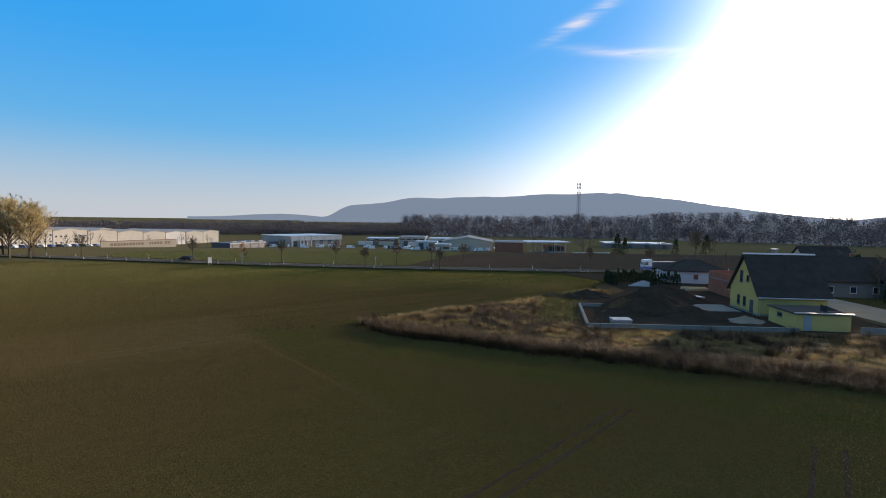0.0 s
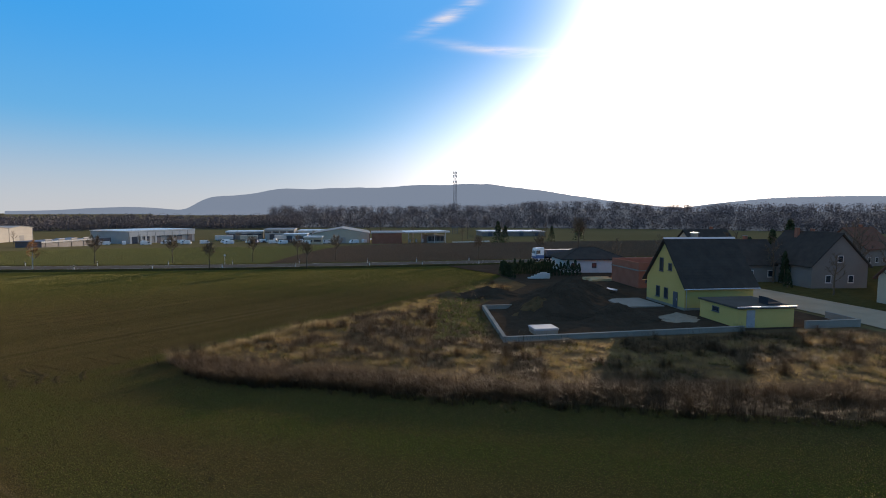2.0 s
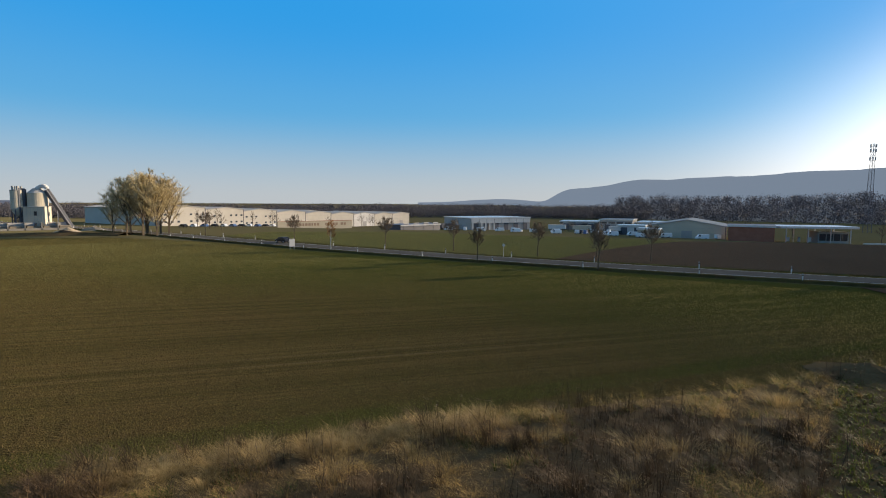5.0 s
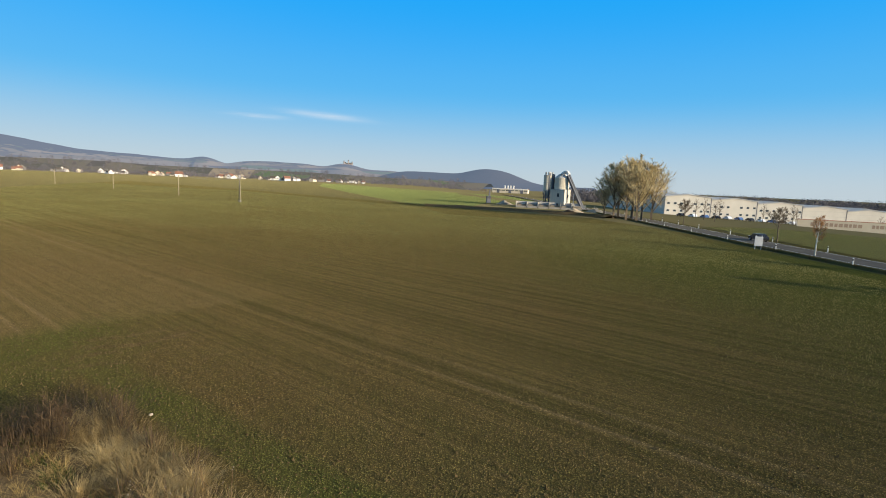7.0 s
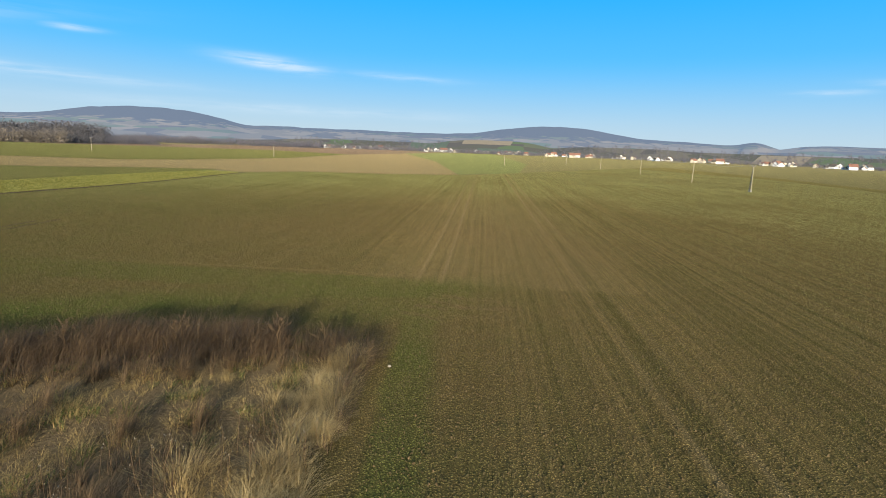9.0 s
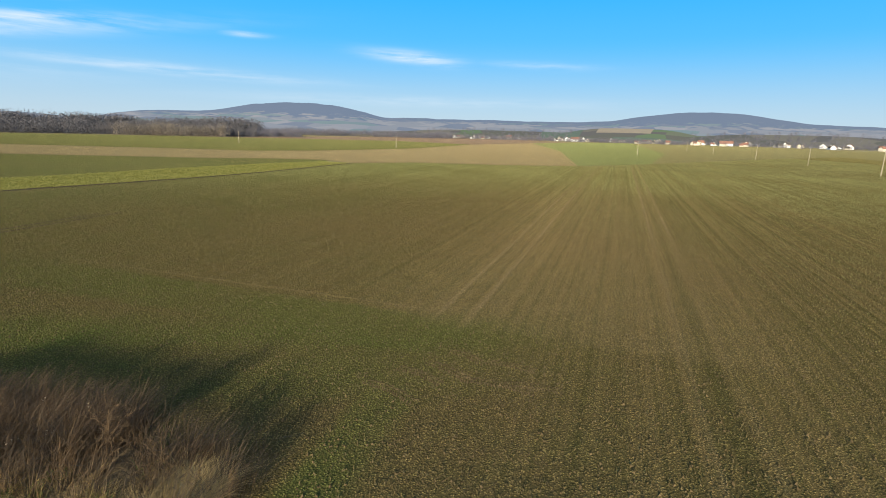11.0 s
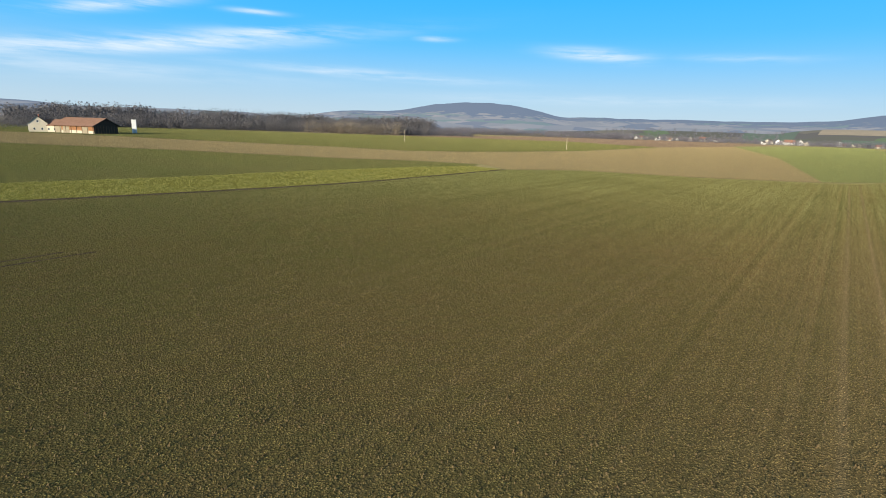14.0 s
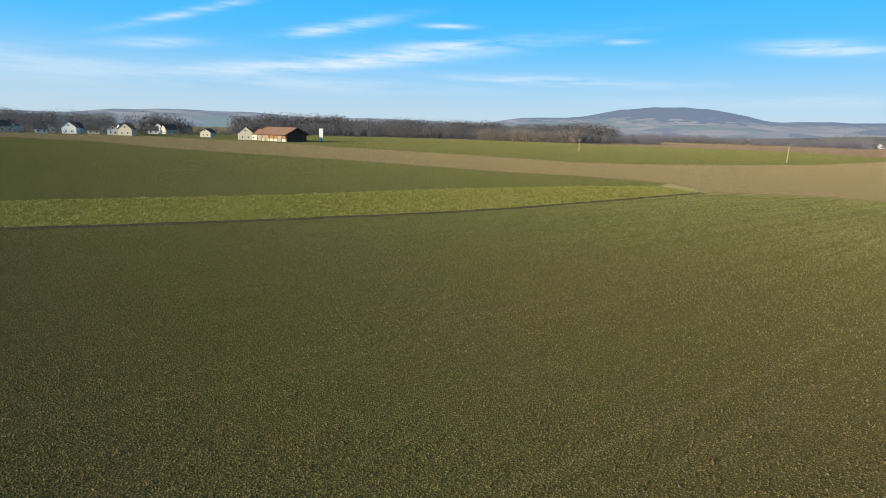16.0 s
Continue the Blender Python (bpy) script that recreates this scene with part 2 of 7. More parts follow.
        by_turn = n.math("MULTIPLY", n.ramp(turn, -27.2, -26.0), n.math("SUBTRACT", 1.0, n.ramp(turn, -22.5, -21.7)))
        by_turn = n.math("MULTIPLY", n.math("MULTIPLY", by_turn, 0.6), n.math("MULTIPLY", n.ramp(across, 24.0, 42.0), n.math("SUBTRACT", 1.0, n.ramp(across, 57.0, 61.0))))
        by_south = n.math("MULTIPLY", by_south, n.math("SUBTRACT", 1.0, n.ramp(west, 1.0, 12.0)))
        band = n.math("MAXIMUM", n.math("MAXIMUM", n.math("MULTIPLY", by_south, n.math("MULTIPLY_ADD", n.ramp(south, 8.0, 9.5), 0.4, 0.5)), n.math("MULTIPLY", by_west, 0.7)), by_turn)
        ridge = n.math("SUBTRACT", 1.0, n.ramp(n.math("ABSOLUTE", n.math("SUBTRACT", n.math("MULTIPLY_ADD", mid, 0.5, along_row), RIDGE)), 0.04, 0.22))
        ridge = n.math("MULTIPLY", ridge, n.math("MULTIPLY", n.ramp(across, 24.0, 42.0), n.math("SUBTRACT", 1.0, n.ramp(across, 57.0, 61.0))))
        colour = n.mix(n.math("MULTIPLY", ridge, n.math("MULTIPLY_ADD", clod, 0.5, 0.0)), colour, (0.24, 0.175, 0.09))
        band = n.math("MULTIPLY", band, n.ramp(n.math("MULTIPLY_ADD", clod, 0.9, n.noise(place, 0.12, 3.0)), 0.55, 1.15))
        colour = n.mix(band, colour, lush)
        # greener corner towards the road and the street
        north = n.ramp(n.math("MULTIPLY_ADD", n.noise(place, 0.06, 3.0), 30.0, n.add("ShaderNodeSeparateXYZ", Vector=place).outputs["Y"]), 100.0, 142.0)
        north = n.math("MULTIPLY", north, n.ramp(n.add("ShaderNodeSeparateXYZ", Vector=place).outputs["X"], -95.0, -45.0))
        colour = n.mix(n.math("MULTIPLY", north, 0.85), colour, lush)
    # crumbly tilth: dark hollows and paler lumps, the shade between clods put into colour
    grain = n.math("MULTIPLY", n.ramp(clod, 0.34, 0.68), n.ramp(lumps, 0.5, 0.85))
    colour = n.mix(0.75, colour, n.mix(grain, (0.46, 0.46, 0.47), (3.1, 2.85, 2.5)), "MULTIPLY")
    shader = n.add("ShaderNodeBsdfPrincipled", Base_Color=colour, Roughness=0.95)
    shader.inputs["Specular IOR Level"].default_value = 0.0
    shader.inputs["Diffuse Roughness"].default_value = 1.0
    high = n.math("MULTIPLY_ADD", clod, 1.0, n.math("MULTIPLY", lumps, 0.5))
    relief = n.add("ShaderNodeBump", Strength=1.0, Distance=0.12, Height=high)
    n.link(relief.outputs[0], shader.inputs["Normal"])
    n.link(shader.outputs[0], n.add("ShaderNodeOutputMaterial").inputs[0])
    return m


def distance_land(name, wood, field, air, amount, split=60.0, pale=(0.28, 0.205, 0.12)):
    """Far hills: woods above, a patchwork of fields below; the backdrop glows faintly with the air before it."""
    m = bpy.data.materials.new(name)
    m.use_nodes = True
    n = Nodes(m.node_tree)
    place = n.add("ShaderNodeNewGeometry").outputs["Position"]
    # long strips of fields that follow the slope
    axes = n.add("ShaderNodeSeparateXYZ", Vector=place)
    turn = n.math("MULTIPLY", n.math("ARCTAN2", axes.outputs["X"], axes.outputs["Y"]), 57.2958)
    slope = n.math("MULTIPLY_ADD", turn, 0.035, n.math("MULTIPLY", axes.outputs["Z"], 0.075))
    cells = n.add("ShaderNodeTexVoronoi", Scale=1.0, Randomness=0.8)
    n.link(n.add("ShaderNodeCombineXYZ", X=n.math("MULTIPLY", turn, 0.3), Y=slope, Z=0.0).outputs[0], cells.inputs["Vector"])
    tone = n.add("ShaderNodeSeparateColor", Color=cells.outputs["Color"])
    fields = n.mix(n.ramp(tone.outputs[0], 0.6, 0.7), field, (0.11, 0.135, 0.04))
    fields = n.mix(n.ramp(tone.outputs[1], 0.55, 0.6), fields, pale)
    fields = n.mix(n.ramp(tone.outputs[2], 0.75, 0.8), fields, (0.10, 0.075, 0.05))
    rough = n.noise(place, 0.02, 5.0)
    trees = n.mix(n.noise(place, 0.06, 5.0, 0.7), wood, tuple(c * 2.0 for c in wood))
    height = n.math("MULTIPLY_ADD", rough, split * 1.4, n.add("ShaderNodeSeparateXYZ", Vector=place).outputs["Z"])
    colour = n.mix(n.ramp(height, split * 1.35, split * 1.5), fields, trees) if split > 0 else trees
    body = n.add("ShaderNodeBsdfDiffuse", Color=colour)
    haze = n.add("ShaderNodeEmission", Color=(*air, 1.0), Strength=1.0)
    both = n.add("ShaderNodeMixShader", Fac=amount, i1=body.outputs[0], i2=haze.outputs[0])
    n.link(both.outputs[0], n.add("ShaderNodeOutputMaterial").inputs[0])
    return m


M = {
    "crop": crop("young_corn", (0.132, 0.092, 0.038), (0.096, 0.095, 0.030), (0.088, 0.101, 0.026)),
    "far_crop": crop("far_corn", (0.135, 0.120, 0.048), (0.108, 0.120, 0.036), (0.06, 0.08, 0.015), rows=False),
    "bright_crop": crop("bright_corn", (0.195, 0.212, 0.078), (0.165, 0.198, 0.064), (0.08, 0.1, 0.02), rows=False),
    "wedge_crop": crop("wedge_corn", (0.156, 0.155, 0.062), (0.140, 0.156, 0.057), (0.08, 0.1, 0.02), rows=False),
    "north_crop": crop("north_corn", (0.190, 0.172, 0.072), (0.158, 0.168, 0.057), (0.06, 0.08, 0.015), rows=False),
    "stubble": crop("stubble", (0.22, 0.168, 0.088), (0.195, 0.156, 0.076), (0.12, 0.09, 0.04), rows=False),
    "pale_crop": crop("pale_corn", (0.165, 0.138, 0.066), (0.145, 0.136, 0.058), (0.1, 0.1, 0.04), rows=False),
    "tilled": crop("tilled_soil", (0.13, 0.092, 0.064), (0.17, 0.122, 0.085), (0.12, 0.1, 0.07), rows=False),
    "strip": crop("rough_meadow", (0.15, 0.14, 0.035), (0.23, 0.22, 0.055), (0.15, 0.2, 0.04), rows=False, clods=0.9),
    "land": surface("land", (0.10, 0.085, 0.04), (0.14, 0.115, 0.06), 0.01, 0.3, bump=0.0),
    "plot_soil": surface("weedy_soil", (0.065, 0.045, 0.025), (0.145, 0.10, 0.052), 0.5, 6.0, bump=0.8, depth=0.1),
    "earth": surface("heaped_earth", (0.035, 0.027, 0.020), (0.080, 0.061, 0.044), 0.6, 5.0, bump=0.9, depth=0.15),
    "asphalt": surface("asphalt", (0.07, 0.061, 0.052), (0.13, 0.115, 0.1), 0.3, 9.0, 0.8, bump=0.3),
    "pale_street": surface("pale_street", (0.27, 0.21, 0.145), (0.40, 0.325, 0.235), 0.3, 6.0, 0.8),
    "line": surface("road_paint", (0.5, 0.5, 0.48), (0.75, 0.75, 0.72), 2.0, 12.0, 0.7),
    "verge": surface("verge_grass", (0.045, 0.04, 0.015), (0.10, 0.085, 0.035), 0.7, 8.0, bump=0.9, depth=0.12),
    "gravel": surface("gravel", (0.19, 0.16, 0.12), (0.33, 0.28, 0.215), 0.4, 7.0, bump=0.7, depth=0.05),
    "concrete": surface("concrete", (0.21, 0.19, 0.16), (0.34, 0.315, 0.275), 0.5, 10.0, 0.85),
    "white": surface("white_render", (0.52, 0.50, 0.47), (0.70, 0.68, 0.65), 0.25, 8.0, 0.8, bump=0.15),
    "cream": surface("cream_render", (0.42, 0.36, 0.27), (0.55, 0.49, 0.38), 0.2, 8.0, 0.8, bump=0.15),
    "pale_wall": surface("pale_cladding", (0.46, 0.42, 0.36), (0.60, 0.56, 0.49), 0.2, 8.0, 0.8, bump=0.15),
    "yellow": surface("yellow_render", (0.56, 0.40, 0.13), (0.66, 0.485, 0.19), 0.3, 10.0, 0.85, bump=0.2),
    "grey_sheet": surface("grey_sheet", (0.32, 0.305, 0.285), (0.45, 0.435, 0.41), 0.2, 5.0, 0.7, bump=0.1),
    "pale_sheet": surface("pale_sheet", (0.44, 0.39, 0.31), (0.60, 0.54, 0.43), 0.15, 5.0, 0.7, bump=0.1),
    "sleek_roof": surface("sleek_metal_roof", (0.50, 0.50, 0.50), (0.66, 0.66, 0.66), 0.15, 5.0, 0.3, 0.35, bump=0.03),
    "dark_sheet": surface("dark_sheet", (0.06, 0.065, 0.08), (0.12, 0.12, 0.14), 0.3, 6.0, 0.5, bump=0.1),
    "steel": surface("galvanised_steel", (0.42, 0.43, 0.45), (0.62, 0.63, 0.65), 0.5, 7.0, 0.4, metal=0.7, bump=0.1),
    "roof_dark": surface("dark_roof_tile", (0.045, 0.04, 0.036), (0.088, 0.077, 0.068), 0.8, 9.0, 0.75, bump=0.5, depth=0.03),
    "roof_red": surface("red_roof_tile", (0.13, 0.070, 0.052), (0.215, 0.110, 0.080), 0.5, 8.0, 0.8, bump=0.5, per_object=0.3),
    "roof_brown": surface("brown_roof_tile", (0.12, 0.068, 0.048), (0.20, 0.115, 0.08), 0.5, 8.0, 0.8, bump=0.5),
    "grey_render": surface("grey_render", (0.17, 0.155, 0.14), (0.27, 0.25, 0.22), 0.3, 8.0, 0.85, bump=0.15),
    "brick": surface("red_brick", (0.28, 0.10, 0.065), (0.42, 0.18, 0.12), 0.6, 8.0, 0.9),
    "wood_wall": surface("brown_boards", (0.20, 0.10, 0.05), (0.34, 0.17, 0.085), 0.6, 6.0, 0.8),
    "dark_wood": surface("dark_boards", (0.05, 0.032, 0.022), (0.10, 0.065, 0.045), 0.6, 6.0, 0.8),
    "timber": surface("fresh_timber", (0.45, 0.33, 0.18), (0.62, 0.48, 0.29), 0.8, 8.0, 0.75),
    "pole_wood": surface("pole_wood", (0.21, 0.17, 0.115), (0.34, 0.29, 0.21), 1.0, 8.0, 0.85),
    "bark": surface("bark", (0.09, 0.07, 0.05), (0.18, 0.14, 0.10), 1.5, 9.0, 0.9, bump=0.7),
    "birch_bark": surface("birch_bark", (0.35, 0.32, 0.28), (0.70, 0.67, 0.60), 2.0, 9.0, 0.8),
    "stone": surface("castle_stone", (0.20, 0.175, 0.17), (0.30, 0.265, 0.25), 0.05, 1.0),
    "blue": surface("blue_paint", (0.05, 0.12, 0.27), (0.08, 0.17, 0.36), 0.8, 9.0, 0.4, bump=0.05),
    "black": surface("black_rubber", (0.015, 0.015, 0.015), (0.035, 0.035, 0.035), 3.0, 12.0, 0.8),
    "car_dark": surface("dark_car_paint", (0.012, 0.014, 0.02), (0.03, 0.032, 0.04), 2.0, 9.0, 0.25, bump=0.0),
    "car_white": surface("white_car_paint", (0.70, 0.70, 0.70), (0.82, 0.82, 0.82), 2.0, 9.0, 0.3, bump=0.0),
    "sheeting": surface("pale_blue_sheeting", (0.27, 0.265, 0.27), (0.42, 0.41, 0.41), 0.9, 5.0, 0.45, bump=0.4),
    "letters": surface("faded_letters", (0.27, 0.19, 0.14), (0.36, 0.27, 0.20), 1.0, 9.0, 0.7, bump=0.0),
    "twig": foliage("bare_twigs", (0.10, 0.075, 0.055), (0.22, 0.17, 0.12), 0.3),
    # distance haze is put into the bluish colour of the north and far twigs
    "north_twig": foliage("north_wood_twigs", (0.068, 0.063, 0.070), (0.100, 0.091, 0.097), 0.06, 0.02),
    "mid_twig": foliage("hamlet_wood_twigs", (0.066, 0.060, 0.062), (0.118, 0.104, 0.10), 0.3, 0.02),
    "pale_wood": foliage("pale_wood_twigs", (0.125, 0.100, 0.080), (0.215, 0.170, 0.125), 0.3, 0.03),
    "hazed_twig": foliage("wood_twigs", (0.118, 0.104, 0.115), (0.205, 0.178, 0.18), 0.5, 0.02),
    "conifer": foliage("thuja", (0.015, 0.028, 0.012), (0.04, 0.06, 0.025), 0.15),
    "poplar_leaf": foliage("poplar_leaves", (0.36, 0.265, 0.10), (0.60, 0.46, 0.20), 0.4),
    "rust_leaf": foliage("rust_leaves", (0.22, 0.10, 0.04), (0.40, 0.20, 0.07), 0.35),
    "dry_grass": foliage("dry_grass", (0.11, 0.070, 0.022), (0.54, 0.37, 0.14), 0.36),
    "straw": foliage("bent_straw", (0.24, 0.155, 0.06), (0.50, 0.36, 0.16), 0.25),
    "red_weed": foliage("red_brown_weeds", (0.030, 0.020, 0.011), (0.115, 0.070, 0.034), 0.12),
    "green_weed": foliage("green_weeds", (0.045, 0.055, 0.012), (0.10, 0.115, 0.025), 0.35),
    "meadow": foliage("meadow_grass", (0.13, 0.12, 0.03), (0.28, 0.25, 0.07), 0.35),
    "pale_twig": foliage("pale_twigs", (0.40, 0.32, 0.17), (0.64, 0.53, 0.31), 0.4),
    "fluff": foliage("seed_heads", (0.20, 0.15, 0.10), (0.33, 0.265, 0.19), 0.4),
    # tufts away from the path are lighter: distance brightness put into leaf colour
    "seedling": foliage("seedlings", (0.060, 0.043, 0.017), (0.124, 0.088, 0.036), 0.3),
    "near_leaf": foliage("near_corn_leaves", (0.130, 0.115, 0.036), (0.208, 0.176, 0.062), 0.4, 0.05),
    "corn_leaf": foliage("corn_leaves", (0.150, 0.140, 0.045), (0.242, 0.214, 0.078), 0.4, 0.05),
    "far_leaf": foliage("far_corn_leaves", (0.132, 0.124, 0.042), (0.215, 0.190, 0.072), 0.4, 0.05),
    "clod": surface("soil_clods", (0.052, 0.037, 0.018), (0.142, 0.098, 0.047), 1.0, 10.0, island=0.6),
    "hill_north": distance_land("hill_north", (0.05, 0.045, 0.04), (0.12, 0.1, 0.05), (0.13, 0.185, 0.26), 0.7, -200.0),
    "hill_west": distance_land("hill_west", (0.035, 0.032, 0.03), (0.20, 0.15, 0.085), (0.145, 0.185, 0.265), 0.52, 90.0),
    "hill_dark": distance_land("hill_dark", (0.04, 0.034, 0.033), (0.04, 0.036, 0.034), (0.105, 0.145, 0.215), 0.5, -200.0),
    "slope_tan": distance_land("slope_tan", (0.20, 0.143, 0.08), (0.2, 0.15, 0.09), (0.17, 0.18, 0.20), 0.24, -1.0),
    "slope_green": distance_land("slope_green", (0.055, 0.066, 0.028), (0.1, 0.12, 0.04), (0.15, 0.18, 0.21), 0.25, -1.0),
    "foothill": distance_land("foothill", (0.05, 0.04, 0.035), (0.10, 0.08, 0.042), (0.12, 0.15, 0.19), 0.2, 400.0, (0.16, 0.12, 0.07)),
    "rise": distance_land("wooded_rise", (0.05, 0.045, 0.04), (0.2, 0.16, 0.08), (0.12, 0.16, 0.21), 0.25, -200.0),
}


def pane_material():
    m = bpy.data.materials.new("window_glass")
    m.use_nodes = True
    n = Nodes(m.node_tree)
    shader = n.add("ShaderNodeBsdfPrincipled", Base_Color=(0.03, 0.04, 0.05, 1), Roughness=0.08)
    n.link(shader.outputs[0], n.add("ShaderNodeOutputMaterial").inputs[0])
    return m


M["glass"] = pane_material()

# ---- building blocks ----
rng = np.random.default_rng(7)


def land_z(x, y):
    """The land is level, and sinks gently beyond the main road."""
    u = min(max((y - 158) / 240, 0), 1)
    return -7.0 * u * u * (3 - 2 * u)


def mesh_object(name, verts, faces, material, parent=None, label="", kind="", category=""):
    me = bpy.data.meshes.new(name)
    me.from_pydata(verts, [], faces)
    me.materials.append(M[material])
    ob = new(name, me)
    ob.parent = parent
    return tagged(ob, label, category, "", kind)


def part(name, bm, material, parent=None, label=""):
    me = bpy.data.meshes.new(name)
    bm.to_mesh(me)
    bm.free()
    me.materials.append(M[material])
    ob = new(name, me)
    ob.parent = parent
    return tagged(ob, label)


def thing(name, m, label, category, group=""):
    ob = new(name)
    ob.empty_display_size = 0.2
    ob.matrix_world = m
    return tagged(ob, label, category, group)


def box(bm, x0, y0, z0, x1, y1, z1, bevel=0.0):
    vs = [bm.verts.new((x, y, z)) for z in (z0, z1) for x, y in ((x0, y0), (x1, y0), (x1, y1), (x0, y1))]
    fs = [bm.faces.new([vs[i] for i in f]) for f in ((3, 2, 1, 0), (4, 5, 6, 7), (0, 1, 5, 4), (1, 2, 6, 5), (2, 3, 7, 6), (3, 0, 4, 7))]
    if bevel:
        bmesh.ops.bevel(bm, geom=list({e for f in fs for e in f.edges}), offset=bevel, segments=1, affect="EDGES")
    return bm


def prism(bm, outline, a, b, axis="y"):
    """An outline in two axes, drawn out along the third."""
    put = {"y": lambda u, v, w: (u, w, v), "x": lambda u, v, w: (w, u, v), "z": lambda u, v, w: (u, v, w)}[axis]
    lo = [bm.verts.new(put(u, v, a)) for u, v in outline]
    hi = [bm.verts.new(put(u, v, b)) for u, v in outline]
    n = len(outline)
    bm.faces.new(lo)
    bm.faces.new(hi[::-1])
    for i in range(n):
        bm.faces.new((lo[i], hi[i], hi[(i + 1) % n], lo[(i + 1) % n]))
    bmesh.ops.recalc_face_normals(bm, faces=bm.faces)
    return bm


def tube(bm, p, q, r0, r1=None, sides=8):
    """A tapered round bar from p to q."""
    p, q = Vector(p), Vector(q)
    turn = (q - p).to_track_quat("Z", "Y")
    rings = []
    for c, r in ((p, r0), (q, r0 if r1 is None else r1)):
        rings.append([bm.verts.new(c + turn @ Vector((r * math.cos(2 * math.pi * i / sides), r * math.sin(2 * math.pi * i / sides), 0))) for i in range(sides)])
    for i in range(sides):
        bm.faces.new((rings[0][i], rings[0][(i + 1) % sides], rings[1][(i + 1) % sides], rings[1][i]))
    bm.faces.new(rings[0][::-1])
    bm.faces.new(rings[1])
    return bm


def B():
    return bmesh.new()


class Soup:
    """Many small loose faces, gathered fast."""

    def __init__(self):
        self.v, self.f, self.n = [], [], 0

    def tris(self, a, b, c):
        k = len(a)
        self.v.append(np.stack([a, b, c], 1).reshape(-1, 3))
        self.f.append(np.arange(self.n, self.n + 3 * k).reshape(-1, 3))
        self.n += 3 * k

    def rods(self, p, q, r0, r1):
        """Three-sided tapered rods between rows of points."""
        d = q - p
        d = d / np.maximum(np.linalg.norm(d, axis=1, keepdims=True), 1e-6)
        side = np.cross(d, np.where(np.abs(d[:, 2:3]) > 0.9, [[1.0, 0, 0]], [[0, 0, 1.0]]))
        side /= np.linalg.norm(side, axis=1, keepdims=True)
        other = np.cross(d, side)
        r0, r1 = np.reshape(r0, (-1, 1)), np.reshape(r1, (-1, 1))
        rim = [math.cos(a) * side + math.sin(a) * other for a in (0, 2.094, 4.189)]
        k = len(p)
        rows = np.stack([p + r0 * rim[0], p + r0 * rim[1], p + r0 * rim[2], q + r1 * rim[0], q + r1 * rim[1], q + r1 * rim[2]], 1)
        self.v.append(rows.reshape(-1, 3))
        base = self.n + 6 * np.arange(k)[:, None]
        for a, b in ((0, 1), (1, 2), (2, 0)):
            self.f.append(base + [[a, b, b + 3]])
            self.f.append(base + [[a, b + 3, a + 3]])
        self.n += 6 * k

    def object(self, name, material, parent=None, label="", kind="", category=""):
        v, f = np.concatenate(self.v), np.concatenate(self.f)
        return mesh_object(name, v.tolist(), f.tolist(), material, parent, label, kind, category)


def unit(k):
    v = rng.normal(size=(k, 3))
    return v / np.linalg.norm(v, axis=1, keepdims=True)


# ---- ground ----
def polar_ground():
    radii = [0.01] + [r for r in range(8, 480, 8)] + [480 * 1.16**i for i in range(1, 16)] + [4700]
    turns = 120
    verts = [(0, 60, land_z(0, 60))]
    for r in radii[1:]:
        for i in range(turns):
            a = 2 * math.pi * i / turns
            x, y = r * math.cos(a), 60 + r * math.sin(a)
            verts.append((x, y, land_z(x, y) - 0.06))
    faces = [(0, 1 + i, 1 + (i + 1) % turns) for i in range(turns)]
    for k in range(len(radii) - 2):
        for i in range(turns):
            a, b = 1 + k * turns + i, 1 + k * turns + (i + 1) % turns
            faces.append((a, a + turns, b + turns, b))
    return mesh_object("ground", verts, faces, "land", label="open farmland with a mosaic of winter fields", kind="structure")


polar_ground()


def field(name, outline, material, label, lift=0.0, step=40.0):
    """A field as a sheet that follows the land, cut into squares."""
    bm = B()
    face = bm.faces.new([bm.verts.new((x, y, 0)) for x, y in outline])
    xs, ys = [p[0] for p in outline], [p[1] for p in outline]
    if max(ys) > 155:
        for k in range(1, int((max(ys) - min(ys)) / step) + 1):
            bmesh.ops.bisect_plane(bm, geom=bm.verts[:] + bm.edges[:] + bm.faces[:], plane_co=(0, min(ys) + k * step, 0), plane_no=(0, 1, 0))
    for v in bm.verts:
        v.co.z = land_z(v.co.x, v.co.y) + lift
    ob = part(name, bm, material)
    return tagged(ob, label, kind="structure")


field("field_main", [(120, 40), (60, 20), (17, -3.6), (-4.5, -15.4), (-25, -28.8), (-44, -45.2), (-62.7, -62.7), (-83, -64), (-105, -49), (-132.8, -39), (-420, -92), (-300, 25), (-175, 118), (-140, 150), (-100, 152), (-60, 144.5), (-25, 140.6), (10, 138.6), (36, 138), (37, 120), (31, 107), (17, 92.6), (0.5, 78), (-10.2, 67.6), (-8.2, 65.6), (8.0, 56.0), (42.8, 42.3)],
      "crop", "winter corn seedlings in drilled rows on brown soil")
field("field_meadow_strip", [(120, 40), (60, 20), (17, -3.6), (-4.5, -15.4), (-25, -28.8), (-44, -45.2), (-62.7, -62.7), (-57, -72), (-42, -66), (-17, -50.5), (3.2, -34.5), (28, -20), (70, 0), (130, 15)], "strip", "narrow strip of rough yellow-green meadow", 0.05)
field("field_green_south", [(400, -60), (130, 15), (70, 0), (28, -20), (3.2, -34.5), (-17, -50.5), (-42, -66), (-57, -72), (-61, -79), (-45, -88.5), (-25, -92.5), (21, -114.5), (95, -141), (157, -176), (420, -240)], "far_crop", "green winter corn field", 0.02)
